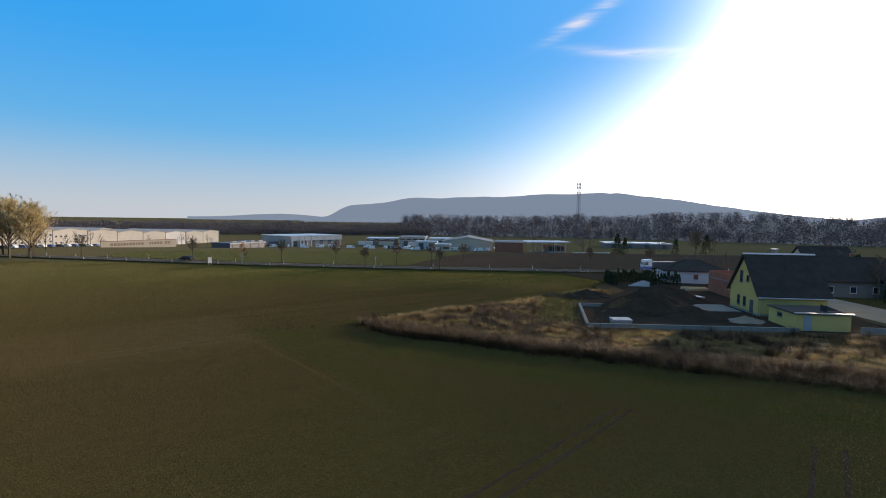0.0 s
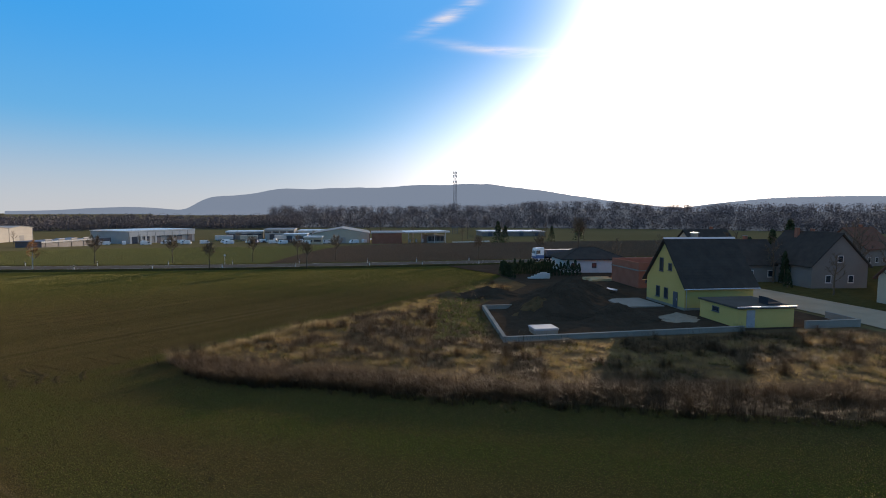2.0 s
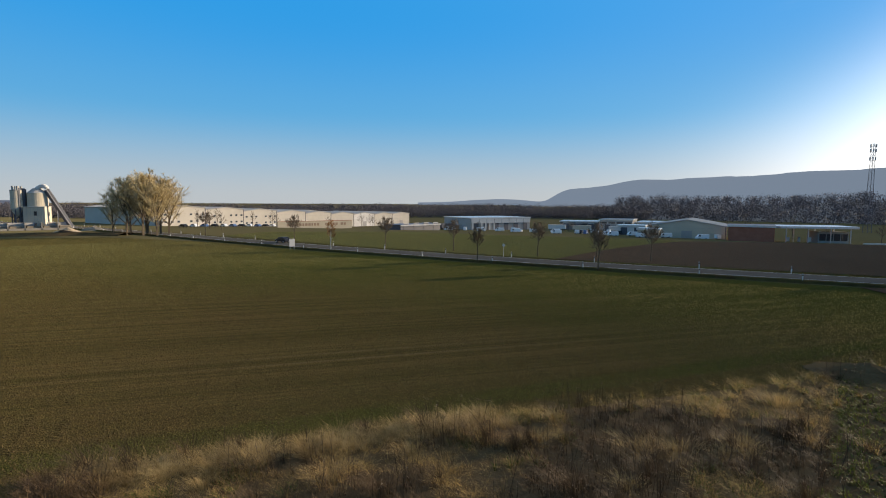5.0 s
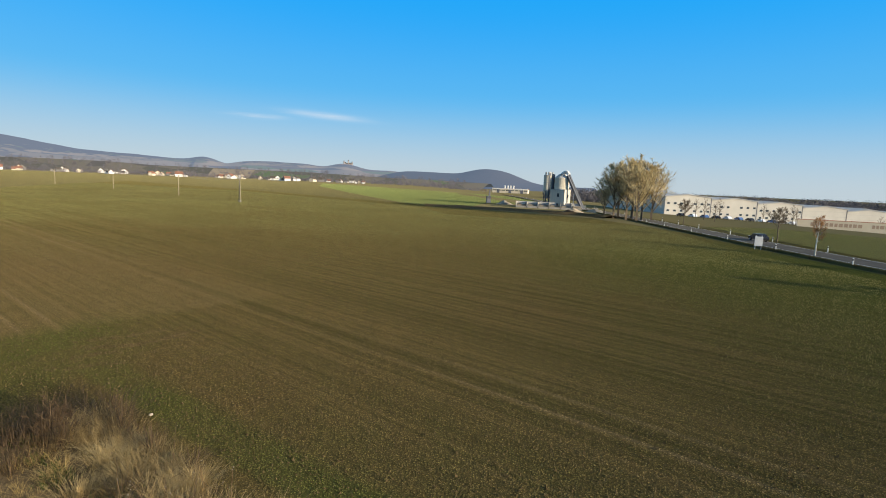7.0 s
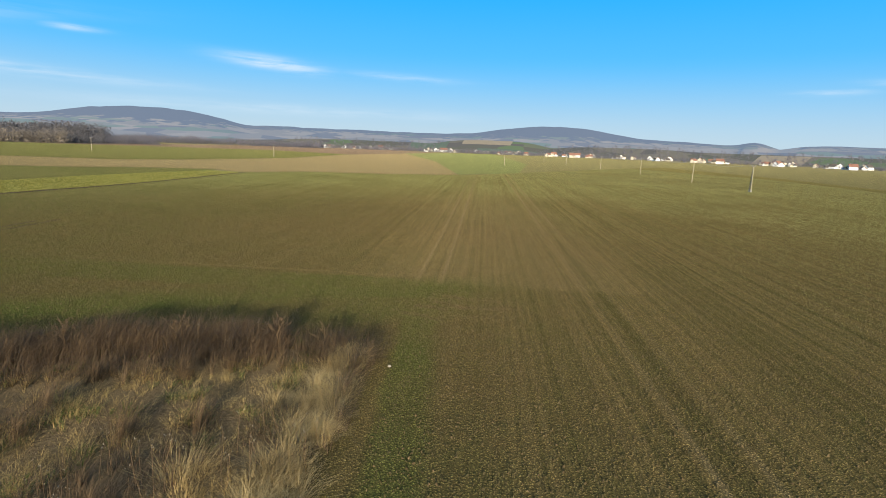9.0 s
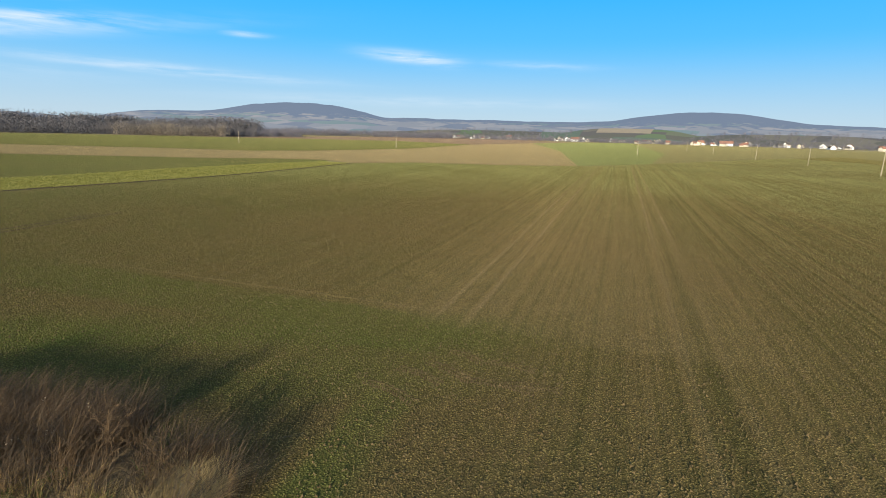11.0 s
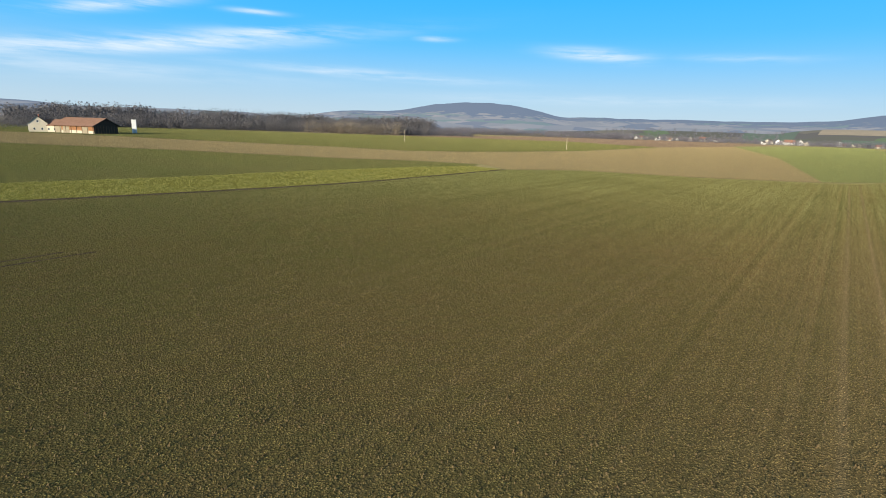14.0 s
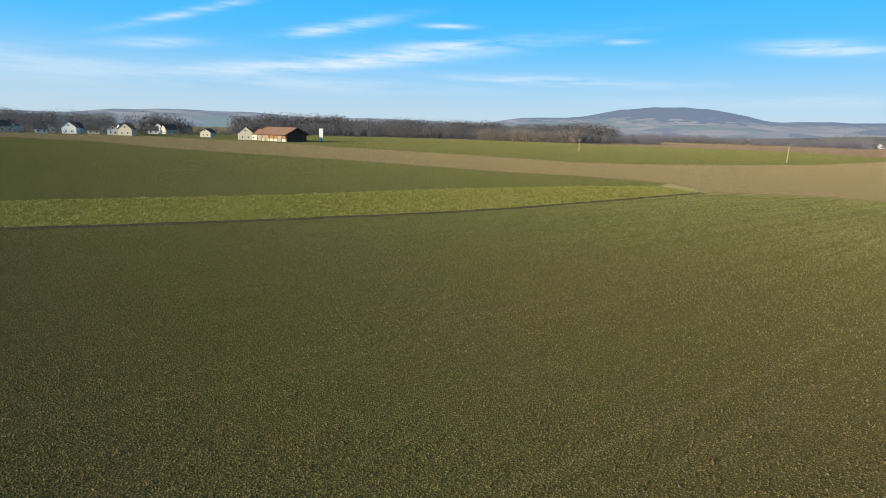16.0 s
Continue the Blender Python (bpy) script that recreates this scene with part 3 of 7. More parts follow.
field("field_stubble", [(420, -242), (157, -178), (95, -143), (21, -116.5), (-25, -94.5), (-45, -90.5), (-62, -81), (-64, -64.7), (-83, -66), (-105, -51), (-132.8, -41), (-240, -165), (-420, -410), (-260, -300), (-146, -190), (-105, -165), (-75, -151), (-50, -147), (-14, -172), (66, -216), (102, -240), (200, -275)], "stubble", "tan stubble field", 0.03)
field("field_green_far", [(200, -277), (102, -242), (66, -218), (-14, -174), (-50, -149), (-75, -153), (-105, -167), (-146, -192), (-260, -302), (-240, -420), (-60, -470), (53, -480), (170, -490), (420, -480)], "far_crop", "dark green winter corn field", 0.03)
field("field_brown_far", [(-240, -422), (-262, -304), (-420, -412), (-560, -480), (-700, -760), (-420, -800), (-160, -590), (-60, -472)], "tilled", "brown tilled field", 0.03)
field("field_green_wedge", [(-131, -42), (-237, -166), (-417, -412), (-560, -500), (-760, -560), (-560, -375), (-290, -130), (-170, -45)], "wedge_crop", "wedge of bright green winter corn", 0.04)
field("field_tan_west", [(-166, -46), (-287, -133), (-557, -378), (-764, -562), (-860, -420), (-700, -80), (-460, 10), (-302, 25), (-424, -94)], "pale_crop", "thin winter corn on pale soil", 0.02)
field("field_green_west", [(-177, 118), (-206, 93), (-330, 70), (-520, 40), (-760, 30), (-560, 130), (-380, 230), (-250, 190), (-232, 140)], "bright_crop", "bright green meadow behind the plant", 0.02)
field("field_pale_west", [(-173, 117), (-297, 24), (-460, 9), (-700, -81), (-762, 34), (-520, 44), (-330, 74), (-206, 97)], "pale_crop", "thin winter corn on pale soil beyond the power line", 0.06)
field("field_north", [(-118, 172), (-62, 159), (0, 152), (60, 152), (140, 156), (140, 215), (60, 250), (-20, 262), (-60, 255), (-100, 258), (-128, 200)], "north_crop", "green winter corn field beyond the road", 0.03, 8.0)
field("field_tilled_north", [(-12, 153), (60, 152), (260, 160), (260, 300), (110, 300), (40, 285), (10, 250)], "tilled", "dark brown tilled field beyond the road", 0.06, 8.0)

# ---- main road with its banks ----
ROAD = [(-520, 238), (-300, 195), (-160, 170.5), (-111, 160.5), (-60, 150.5), (-20, 146), (12, 144.3), (60, 144), (150, 147), (320, 152), (700, 160)]


def along(points, step=6.0):
    """Points and normals along a smooth line."""
    p = [Vector((*q, 0)) for q in points]
    out = []
    for i in range(len(p) - 1):
        a, b, c, d = p[max(i - 1, 0)], p[i], p[i + 1], p[min(i + 2, len(p) - 1)]
        k = max(int((c - b).length / step), 1)
        for j in range(k):
            t = j / k
            out.append(0.5 * (2 * b + (c - a) * t + (2 * a - 5 * b + 4 * c - d) * t * t + (3 * b - a - 3 * c + d) * t**3))
    out.append(p[-1])
    rows = []
    for i, q in enumerate(out):
        d = (out[min(i + 1, len(out) - 1)] - out[max(i - 1, 0)]).normalized()
        rows.append((q, Vector((-d.y, d.x, 0))))
    return rows


def ribbon(name, line, section, material, label, jitter=0.0, closed=False):
    verts, faces, k = [], [], len(section)
    for q, nrm in line:
        for off, z in section:
            o = off + (random.uniform(-jitter, jitter) if jitter else 0)
            v = q + nrm * o
            verts.append((v.x, v.y, land_z(v.x, v.y) + z + (random.uniform(-jitter, jitter) * 0.2 if jitter else 0)))
    for i in range(len(line) - 1):
        for j in range(k - 1):
            a = i * k + j
            faces.append((a, a + 1, a + k + 1, a + k))
    return mesh_object(name, verts, faces, material, label=label, kind="structure")


road_line = along(ROAD, 3.0)
ribbon("road", road_line, [(-3.3, 0.30), (0, 0.36), (3.3, 0.30)], "asphalt", "grey asphalt country road")
ribbon("road_verge", road_line, [(-6.4, -0.05), (-5.4, -0.14), (-4.95, -0.08), (-4.55, 0.36), (-4.0, 0.40), (-3.25, 0.28)], "verge", "dry grass bank along the country road", 0.16)
ribbon("road_verge_far", road_line, [(3.25, 0.28), (4.6, 0.22), (6.2, 0.03), (8.0, 0.0)], "verge", "dry grass bank along the country road", 0.25)
for side in (-3.05, 3.05):
    ribbon("road_edge_line", road_line, [(side - 0.07, 0.316), (side + 0.07, 0.316)], "line", "worn white edge line of the road")

furrow = along([(60, 20), (17, -3.6), (-4.5, -15.4), (-25, -28.8), (-44, -45.2), (-62.7, -62.7)], 1.5)
ribbon("furrow", furrow, [(-0.35, 0.02), (-0.1, 0.1), (0.1, 0.03), (0.3, 0.12), (0.5, 0.06)], "earth", "dark plough furrow along the meadow strip", 0.12)

bank = along([(-184, 104), (-177, 124), (-168, 141), (-156, 153), (-143, 158)], 2.5)
ribbon("soil_bank", bank, [(-3.5, -0.1), (-2.2, 0.35), (-0.8, 0.75), (0.6, 0.8), (1.8, 0.35), (3.0, -0.1)], "plot_soil", "low bank of bare soil and weeds before the plant", 0.5)

# residential street
street_line = along([(52, 20), (61, 45), (66.5, 62), (68, 80), (69, 110), (72, 141)], 4.0)
ribbon("street", street_line, [(-5.0, 0.05), (0, 0.09), (5.0, 0.05)], "pale_street", "sunlit pale residential street")


# ---- far hills ----
def crest(bumps):
    return lambda a: sum((h * math.exp(-abs((a - c) / w) ** p)) ** 4 for c, w, h, p in bumps) ** 0.25


def hill(name, a0, a1, r, rise, material, label, depth=900.0, back=700.0, eye=10.0, rough=0.05):
    """A range of hills as solid land: its crest follows rise(angle), its foot meets the plain."""
    cols, rows = int((a1 - a0) / 0.4), 12
    verts, faces = [], []
    for i in range(cols + 1):
        a = a0 + (a1 - a0) * i / cols
        top = max(math.tan(radians(rise(a))) * r + eye, -6)
        for j in range(rows + 1):
            u = j / rows
            s = r - depth + (depth + back) * u
            peak = depth / (depth + back)
            e = u / peak if u < peak else (1 - u) / (1 - peak)
            e = e * e * (3 - 2 * e)
            x, y = -math.sin(radians(a)) * s, math.cos(radians(a)) * s
            lump = 1 + rough * (noise.fractal(Vector((x * 0.004, y * 0.004, r * 0.01)), 0.9, 2.1, 5))
            verts.append((x, y, -8 + (top + 8) * e * lump))
    for i in range(cols):
        for j in range(rows):
            a = i * (rows + 1) + j
            faces.append((a, a + rows + 1, a + rows + 2, a + 1))
    ob = mesh_object(name, verts, faces, material, label=label, kind="structure")
    for p in ob.data.polygons:
        p.use_smooth = True
    return ob


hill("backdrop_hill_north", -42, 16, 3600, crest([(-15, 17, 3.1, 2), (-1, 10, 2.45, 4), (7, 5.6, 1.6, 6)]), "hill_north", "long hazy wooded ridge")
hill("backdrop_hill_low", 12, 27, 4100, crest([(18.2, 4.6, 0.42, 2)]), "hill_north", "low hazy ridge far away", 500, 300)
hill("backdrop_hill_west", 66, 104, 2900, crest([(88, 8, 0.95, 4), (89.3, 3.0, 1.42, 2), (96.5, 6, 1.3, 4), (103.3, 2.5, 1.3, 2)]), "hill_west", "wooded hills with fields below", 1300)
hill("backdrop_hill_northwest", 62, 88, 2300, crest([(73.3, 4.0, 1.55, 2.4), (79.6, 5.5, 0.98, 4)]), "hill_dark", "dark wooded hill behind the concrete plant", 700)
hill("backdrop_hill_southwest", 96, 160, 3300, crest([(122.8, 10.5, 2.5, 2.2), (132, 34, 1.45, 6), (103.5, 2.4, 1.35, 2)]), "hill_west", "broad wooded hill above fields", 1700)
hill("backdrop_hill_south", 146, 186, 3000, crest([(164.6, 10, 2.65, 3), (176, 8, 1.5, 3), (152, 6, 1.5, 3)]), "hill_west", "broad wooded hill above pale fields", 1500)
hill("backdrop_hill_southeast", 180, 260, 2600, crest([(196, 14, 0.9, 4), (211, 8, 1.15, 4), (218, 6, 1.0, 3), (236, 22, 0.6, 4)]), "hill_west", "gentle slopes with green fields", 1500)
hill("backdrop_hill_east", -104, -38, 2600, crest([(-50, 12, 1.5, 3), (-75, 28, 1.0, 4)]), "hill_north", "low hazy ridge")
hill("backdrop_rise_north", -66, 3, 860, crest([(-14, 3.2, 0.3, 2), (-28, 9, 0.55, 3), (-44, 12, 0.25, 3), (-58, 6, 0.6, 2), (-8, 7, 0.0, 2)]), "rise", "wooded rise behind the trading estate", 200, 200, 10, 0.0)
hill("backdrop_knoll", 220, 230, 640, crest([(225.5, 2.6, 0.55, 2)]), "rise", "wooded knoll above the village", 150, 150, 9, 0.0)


# ---- woods ----
def wood(name, spots, label, material="hazed_twig", twigs=5, clumps=72, grain=1.15, vary=0.3):
    """Bare trees, many together: trunks, upright twigs and small clumps of twig ends."""
    s = Soup()
    at = np.array([p[:3] for p in spots])
    h = np.array([p[3] for p in spots]) * np.array([1 + vary * 0.7 * noise.noise(Vector((p[0] * 0.012, p[1] * 0.012, 3.0))) + vary * noise.noise(Vector((p[0] * 0.032, p[1] * 0.032, 8.0))) for p in spots])
    k = len(at)
    top = at + np.column_stack([rng.normal(0, 0.5, k), rng.normal(0, 0.5, k), h * 0.75])
    s.rods(at, top, h * 0.008, h * 0.003)
    for _ in range(twigs):
        lo = at + np.column_stack([rng.normal(0, 0.06, k) * h, rng.normal(0, 0.06, k) * h, h * rng.uniform(0.25, 0.6, k)])
        lean = np.column_stack([rng.normal(0, 0.11, k), rng.normal(0, 0.11, k), rng.uniform(0.12, 0.34, k)]) * h[:, None]
        hi = lo + lean
        hi[:, 2] = np.minimum(hi[:, 2], at[:, 2] + h * 0.78)
        w = (h * 0.008)[:, None] * unit(k)
        s.tris(lo - w, lo + w, hi)
    for _ in range(clumps):
        d = unit(k)
        f = rng.uniform(0.05, 1.0, k) ** 0.5
        low = rng.uniform(0, 1, k) < 0.42
        z = np.where(low, rng.uniform(0.03, 0.45, k), 0.6 + d[:, 2] * f * 0.33)
        wide = np.where(low, 0.5, 0.45) * f
        c = at + np.column_stack([d[:, 0] * wide, d[:, 1] * wide, z]) * h[:, None]
        r = h * grain * rng.uniform(0.018, 0.04, k) * (1 - 0.35 * np.clip((z - 0.74) / 0.22, 0, 1)) * np.where(low, 1.35, 1.0)
        face = [q - 0.45 * np.sum(q * d, 1, keepdims=True) * d for q in (unit(k), unit(k), unit(k))]
        s.tris(*(c + 1.2 * r[:, None] * q for q in face))
    return s.object(name, material, label=label, kind="stuff", category="woodland")


def scatter(a0, a1, r0, r1, count, h0, h1, rise=None):
    spots = []
    for _ in range(count):
        a, r = radians(random.uniform(a0, a1)), random.uniform(r0, r1)
        x, y = -math.sin(a) * r, math.cos(a) * r
        z = land_z(x, y) if rise is None else rise(math.degrees(a), r)
        spots.append((x, y, z, random.uniform(h0, h1)))
    return spots


def rise_top(a, r):
    e = crest([(-14, 3.2, 0.3, 2), (-28, 9, 0.55, 3), (-44, 12, 0.25, 3), (-58, 6, 0.6, 2), (-8, 7, 0.0, 2)])(a)
    u = min(max((r - 660) / 200, 0), 1)
    return -8 + (math.tan(radians(e)) * 860 + 10 + 8) * u * u * (3 - 2 * u)


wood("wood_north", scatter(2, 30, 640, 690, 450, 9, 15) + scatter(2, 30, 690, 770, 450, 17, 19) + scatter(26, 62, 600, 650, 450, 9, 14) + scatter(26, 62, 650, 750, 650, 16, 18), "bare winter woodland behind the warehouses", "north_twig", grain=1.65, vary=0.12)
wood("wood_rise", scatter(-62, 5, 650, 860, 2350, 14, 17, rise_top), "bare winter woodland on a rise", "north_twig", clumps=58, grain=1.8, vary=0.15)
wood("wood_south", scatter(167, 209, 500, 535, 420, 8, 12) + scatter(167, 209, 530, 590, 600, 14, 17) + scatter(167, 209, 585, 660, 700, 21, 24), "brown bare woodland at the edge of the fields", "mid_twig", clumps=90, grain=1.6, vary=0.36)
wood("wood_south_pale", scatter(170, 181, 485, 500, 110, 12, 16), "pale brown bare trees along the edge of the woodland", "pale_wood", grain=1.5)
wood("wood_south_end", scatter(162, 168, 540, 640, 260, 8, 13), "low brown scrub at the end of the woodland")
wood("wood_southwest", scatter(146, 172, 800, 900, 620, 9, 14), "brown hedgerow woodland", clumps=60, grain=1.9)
FOOT = [(100, 16, 0.45, 4), (114, 8, 0.62, 4), (128, 6.5, 0.95, 4), (142, 10, 0.45, 4), (84, 10, 0.2, 3)]


def foot_top(a, r):
    e = crest(FOOT)(a)
    u = min(max((r - 960) / 540, 0), 1)
    return -8 + (math.tan(radians(e)) * 1500 + 9 + 8) * u * u * (3 - 2 * u)


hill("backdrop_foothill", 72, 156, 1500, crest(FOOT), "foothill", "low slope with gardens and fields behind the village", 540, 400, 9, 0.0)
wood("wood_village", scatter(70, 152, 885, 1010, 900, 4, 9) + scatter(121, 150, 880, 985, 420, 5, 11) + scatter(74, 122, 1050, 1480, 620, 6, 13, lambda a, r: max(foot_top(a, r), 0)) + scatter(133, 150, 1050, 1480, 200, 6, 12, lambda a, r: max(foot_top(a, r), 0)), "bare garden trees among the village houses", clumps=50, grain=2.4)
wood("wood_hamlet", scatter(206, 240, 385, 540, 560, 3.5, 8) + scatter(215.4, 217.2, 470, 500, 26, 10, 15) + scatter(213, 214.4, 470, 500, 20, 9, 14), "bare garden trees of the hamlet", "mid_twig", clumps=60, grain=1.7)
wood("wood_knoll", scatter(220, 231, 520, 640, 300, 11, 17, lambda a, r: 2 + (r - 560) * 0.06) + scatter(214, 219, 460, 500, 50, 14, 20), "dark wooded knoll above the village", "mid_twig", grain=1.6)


# ploughed and green fields on the slope behind the village
def slope_field(name, a0, a1, r0, r1, material, label):
    cols, rows = 16, 8
    verts, faces = [], []
    for i in range(cols + 1):
        for j in range(rows + 1):
            a = a0 + (a1 - a0) * i / cols
            r = r0 + (r1 - r0) * j / rows
            verts.append((-math.sin(radians(a)) * r, math.cos(radians(a)) * r, foot_top(a, r) + 0.6))
    for i in range(cols):
        for j in range(rows):
            k = i * (rows + 1) + j
            faces.append((k, k + rows + 1, k + rows + 2, k + 1))
    mesh_object(name, verts, faces, material, label=label, kind="structure")


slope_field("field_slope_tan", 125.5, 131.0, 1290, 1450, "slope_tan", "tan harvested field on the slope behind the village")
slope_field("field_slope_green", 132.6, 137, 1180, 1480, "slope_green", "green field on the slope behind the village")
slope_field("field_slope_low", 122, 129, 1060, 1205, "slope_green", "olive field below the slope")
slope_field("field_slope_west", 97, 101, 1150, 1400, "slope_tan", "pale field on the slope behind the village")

# ---- the building plots beside the field ----
field("plot_weeds", [(-10.6, 67.4), (-8.9, 64.9), (7.4, 55.0), (42.3, 41.1), (58, 37.6), (60, 66), (18.6, 67), (22, 87), (36, 104), (36.4, 118), (30.2, 108), (16.2, 93.3), (-0.3, 78.8)], "plot_soil", "waste plot overgrown with dry weeds", 0.05)
field("plot_yard", [(18.6, 67), (60.5, 66), (63, 90), (64, 141), (30, 138), (36, 120), (36, 104), (22, 87)], "earth", "bare dark earth of the building plots", 0.08)
field("plot_estate", [(74, 40), (200, 10), (260, 150), (77, 141), (73, 80)], "verge", "gardens of the housing estate", 0.02)


def wall_run(name, points, height, thick, material, label):
    """A low wall along points, with a coping a little proud of it."""
    top = thing(name, pose(0, 0, 0), label, "wall")
    for (x0, y0), (x1, y1) in zip(points, points[1:]):
        d = Vector((x1 - x0, y1 - y0, 0))
        n = Vector((-d.y, d.x, 0)).normalized() * thick / 2
        bm = B()
        prism(bm, [(x0 + n.x, y0 + n.y), (x1 + n.x, y1 + n.y), (x1 - n.x, y1 - n.y), (x0 - n.x, y0 - n.y)], 0.0, height - 0.06, "z")
        run = part("wall_section", bm, material, top)
        n *= 1.25
        bm = B()
        prism(bm, [(x0 + n.x, y0 + n.y), (x1 + n.x, y1 + n.y), (x1 - n.x, y1 - n.y), (x0 - n.x, y0 - n.y)], height - 0.06, height, "z")
        part("coping", bm, "concrete", run, "pale concrete coping")
    return top


wall_run("garden_wall", [(45.6, 66.4), (18.6, 67.5), (21.8, 84.4), (26.2, 83.9)], 0.62, 0.3, "concrete", "low new concrete wall round the building plot")
wall_run("front_wall", [(53.3, 66.0), (60.2, 65.4), (60.9, 70)], 0.9, 0.25, "concrete", "low concrete garden wall beside the garage")


def heap(name, x, y, rx, ry, h, material, label, seed, category="heap"):
    """A dumped heap: a cone of lumps with a ragged foot."""
    cols, rows, verts, faces = 40, 12, [], []
    for j in range(rows + 1):
        u = j / rows
        for i in range(cols):
            a = 2 * math.pi * i / cols
            q = Vector((math.cos(a) * u * 2.2, math.sin(a) * u * 2.2, seed))
            w = 1 + 0.22 * noise.fractal(q, 1.0, 2.0, 4)
            z = h * (1 - u) ** 1.15 * (1 + 0.3 * noise.fractal(q * 1.7, 0.9, 2.0, 4)) - 0.05 * u
            verts.append((x + rx * u * w * math.cos(a), y + ry * u * w * math.sin(a), max(z, -0.05) + 0.08))
    for j in range(rows):
        for i in range(cols):
            a, b = j * cols + i, j * cols + (i + 1) % cols
            faces.append((a, b, b + cols, a + cols))
    return mesh_object(name, verts, faces, material, label=label, category=category)


heap("earth_mound", 32, 81, 9.0, 7.0, 3.9, "earth", "broad heap of dark dug earth", 3.1)
heap("earth_mound", 39, 92, 9.5, 6.5, 2.8, "earth", "long heap of dark dug earth with dry weeds", 5.7)
heap("earth_mound", 36, 75.5, 6.0, 4.2, 1.9, "earth", "low heap of dark dug earth", 8.2)
heap("earth_mound", 27.5, 79.5, 3.6, 3.4, 2.5, "plot_soil", "pointed heap of brown dug earth", 4.4)
heap("earth_mound", 26, 95, 6.0, 3.6, 1.5, "earth", "low heap of dark earth overgrown with weeds", 6.9)
heap("rubble_heap", 20, 96, 3.2, 2.6, 0.7, "plot_soil", "small heap of brown building rubble", 9.4)
heap("gravel_mound", 42.8, 73.5, 3.0, 2.2, 0.8, "gravel", "grey gravel heap beside the garage", 2.2)


def crate(x, y, turn):
    t = thing("pallet_stack", pose(x, y, 0.08, 0, 0, turn), "stack of building boards under pale grey sheeting on a pallet", "pallet")
    for k in (-1.0, 0.0, 1.0):
        part("skid", box(B(), k - 0.08, -0.9, 0, k + 0.08, 0.9, 0.12), "timber", t)
    part("boards", box(B(), -1.25, -0.95, 0.12, 1.25, 0.95, 0.68, 0.03), "concrete", t)
    part("sheeting", box(B(), -1.32, -1.02, 0.5, 1.32, 1.02, 0.76, 0.06), "sheeting", t, "pale grey plastic sheeting")


crate(23.8, 70.0, -2)
crate(44.6, 92.5, 12)


def block_steps(x, y, turn):
    t = thing("block_stack", pose(x, y, 0.08, 0, 0, turn), "stepped stack of white aerated concrete blocks", "blocks")
    bm = box(B(), 0, 0, 0, 0.6, 0.5, 0.24, 0.015)
    me = bpy.data.meshes.new("block")
    bm.to_mesh(me)
    bm.free()
    me.materials.append(M["white"])
    for r, (lo, hi) in enumerate(((0, 7), (1, 7), (2, 7), (3, 7), (4, 6))):
        for c in range(lo, hi):
            o = new("block", me)
            o.parent = t
            o.location = (c * 0.615, random.uniform(-0.02, 0.02), r * 0.245)
    return t


block_steps(39.6, 112.0, -8)


# ---- houses ----
def window(parent, x, y, z, w, h, facing, sill=True, frame="white"):
    """A framed pane set in a wall; facing: the outward side, one of -x x -y y."""
    turn = {"-y": 0, "x": 90, "y": 180, "-x": -90}[facing]
    root = new("window")
    root.parent = parent
    root.matrix_basis = pose(x, y, z, 0, 0, turn)
    bm = B()
    for x0, x1, z0, z1 in ((-w / 2, -w / 2 + 0.09, 0, h), (w / 2 - 0.09, w / 2, 0, h), (-w / 2 + 0.09, w / 2 - 0.09, 0, 0.09), (-w / 2 + 0.09, w / 2 - 0.09, h - 0.09, h)):
        box(bm, x0, -0.05, z0, x1, 0.05, z1)
    part("window_frame", bm, frame, root)
    part("pane", box(B(), -w / 2 + 0.09, -0.02, 0.09, w / 2 - 0.09, 0.0, h - 0.09), "glass", root)
    if sill:
        part("window_sill", box(B(), -w / 2 - 0.06, -0.14, -0.05, w / 2 + 0.06, 0.05, 0.0), frame, root)
    return root


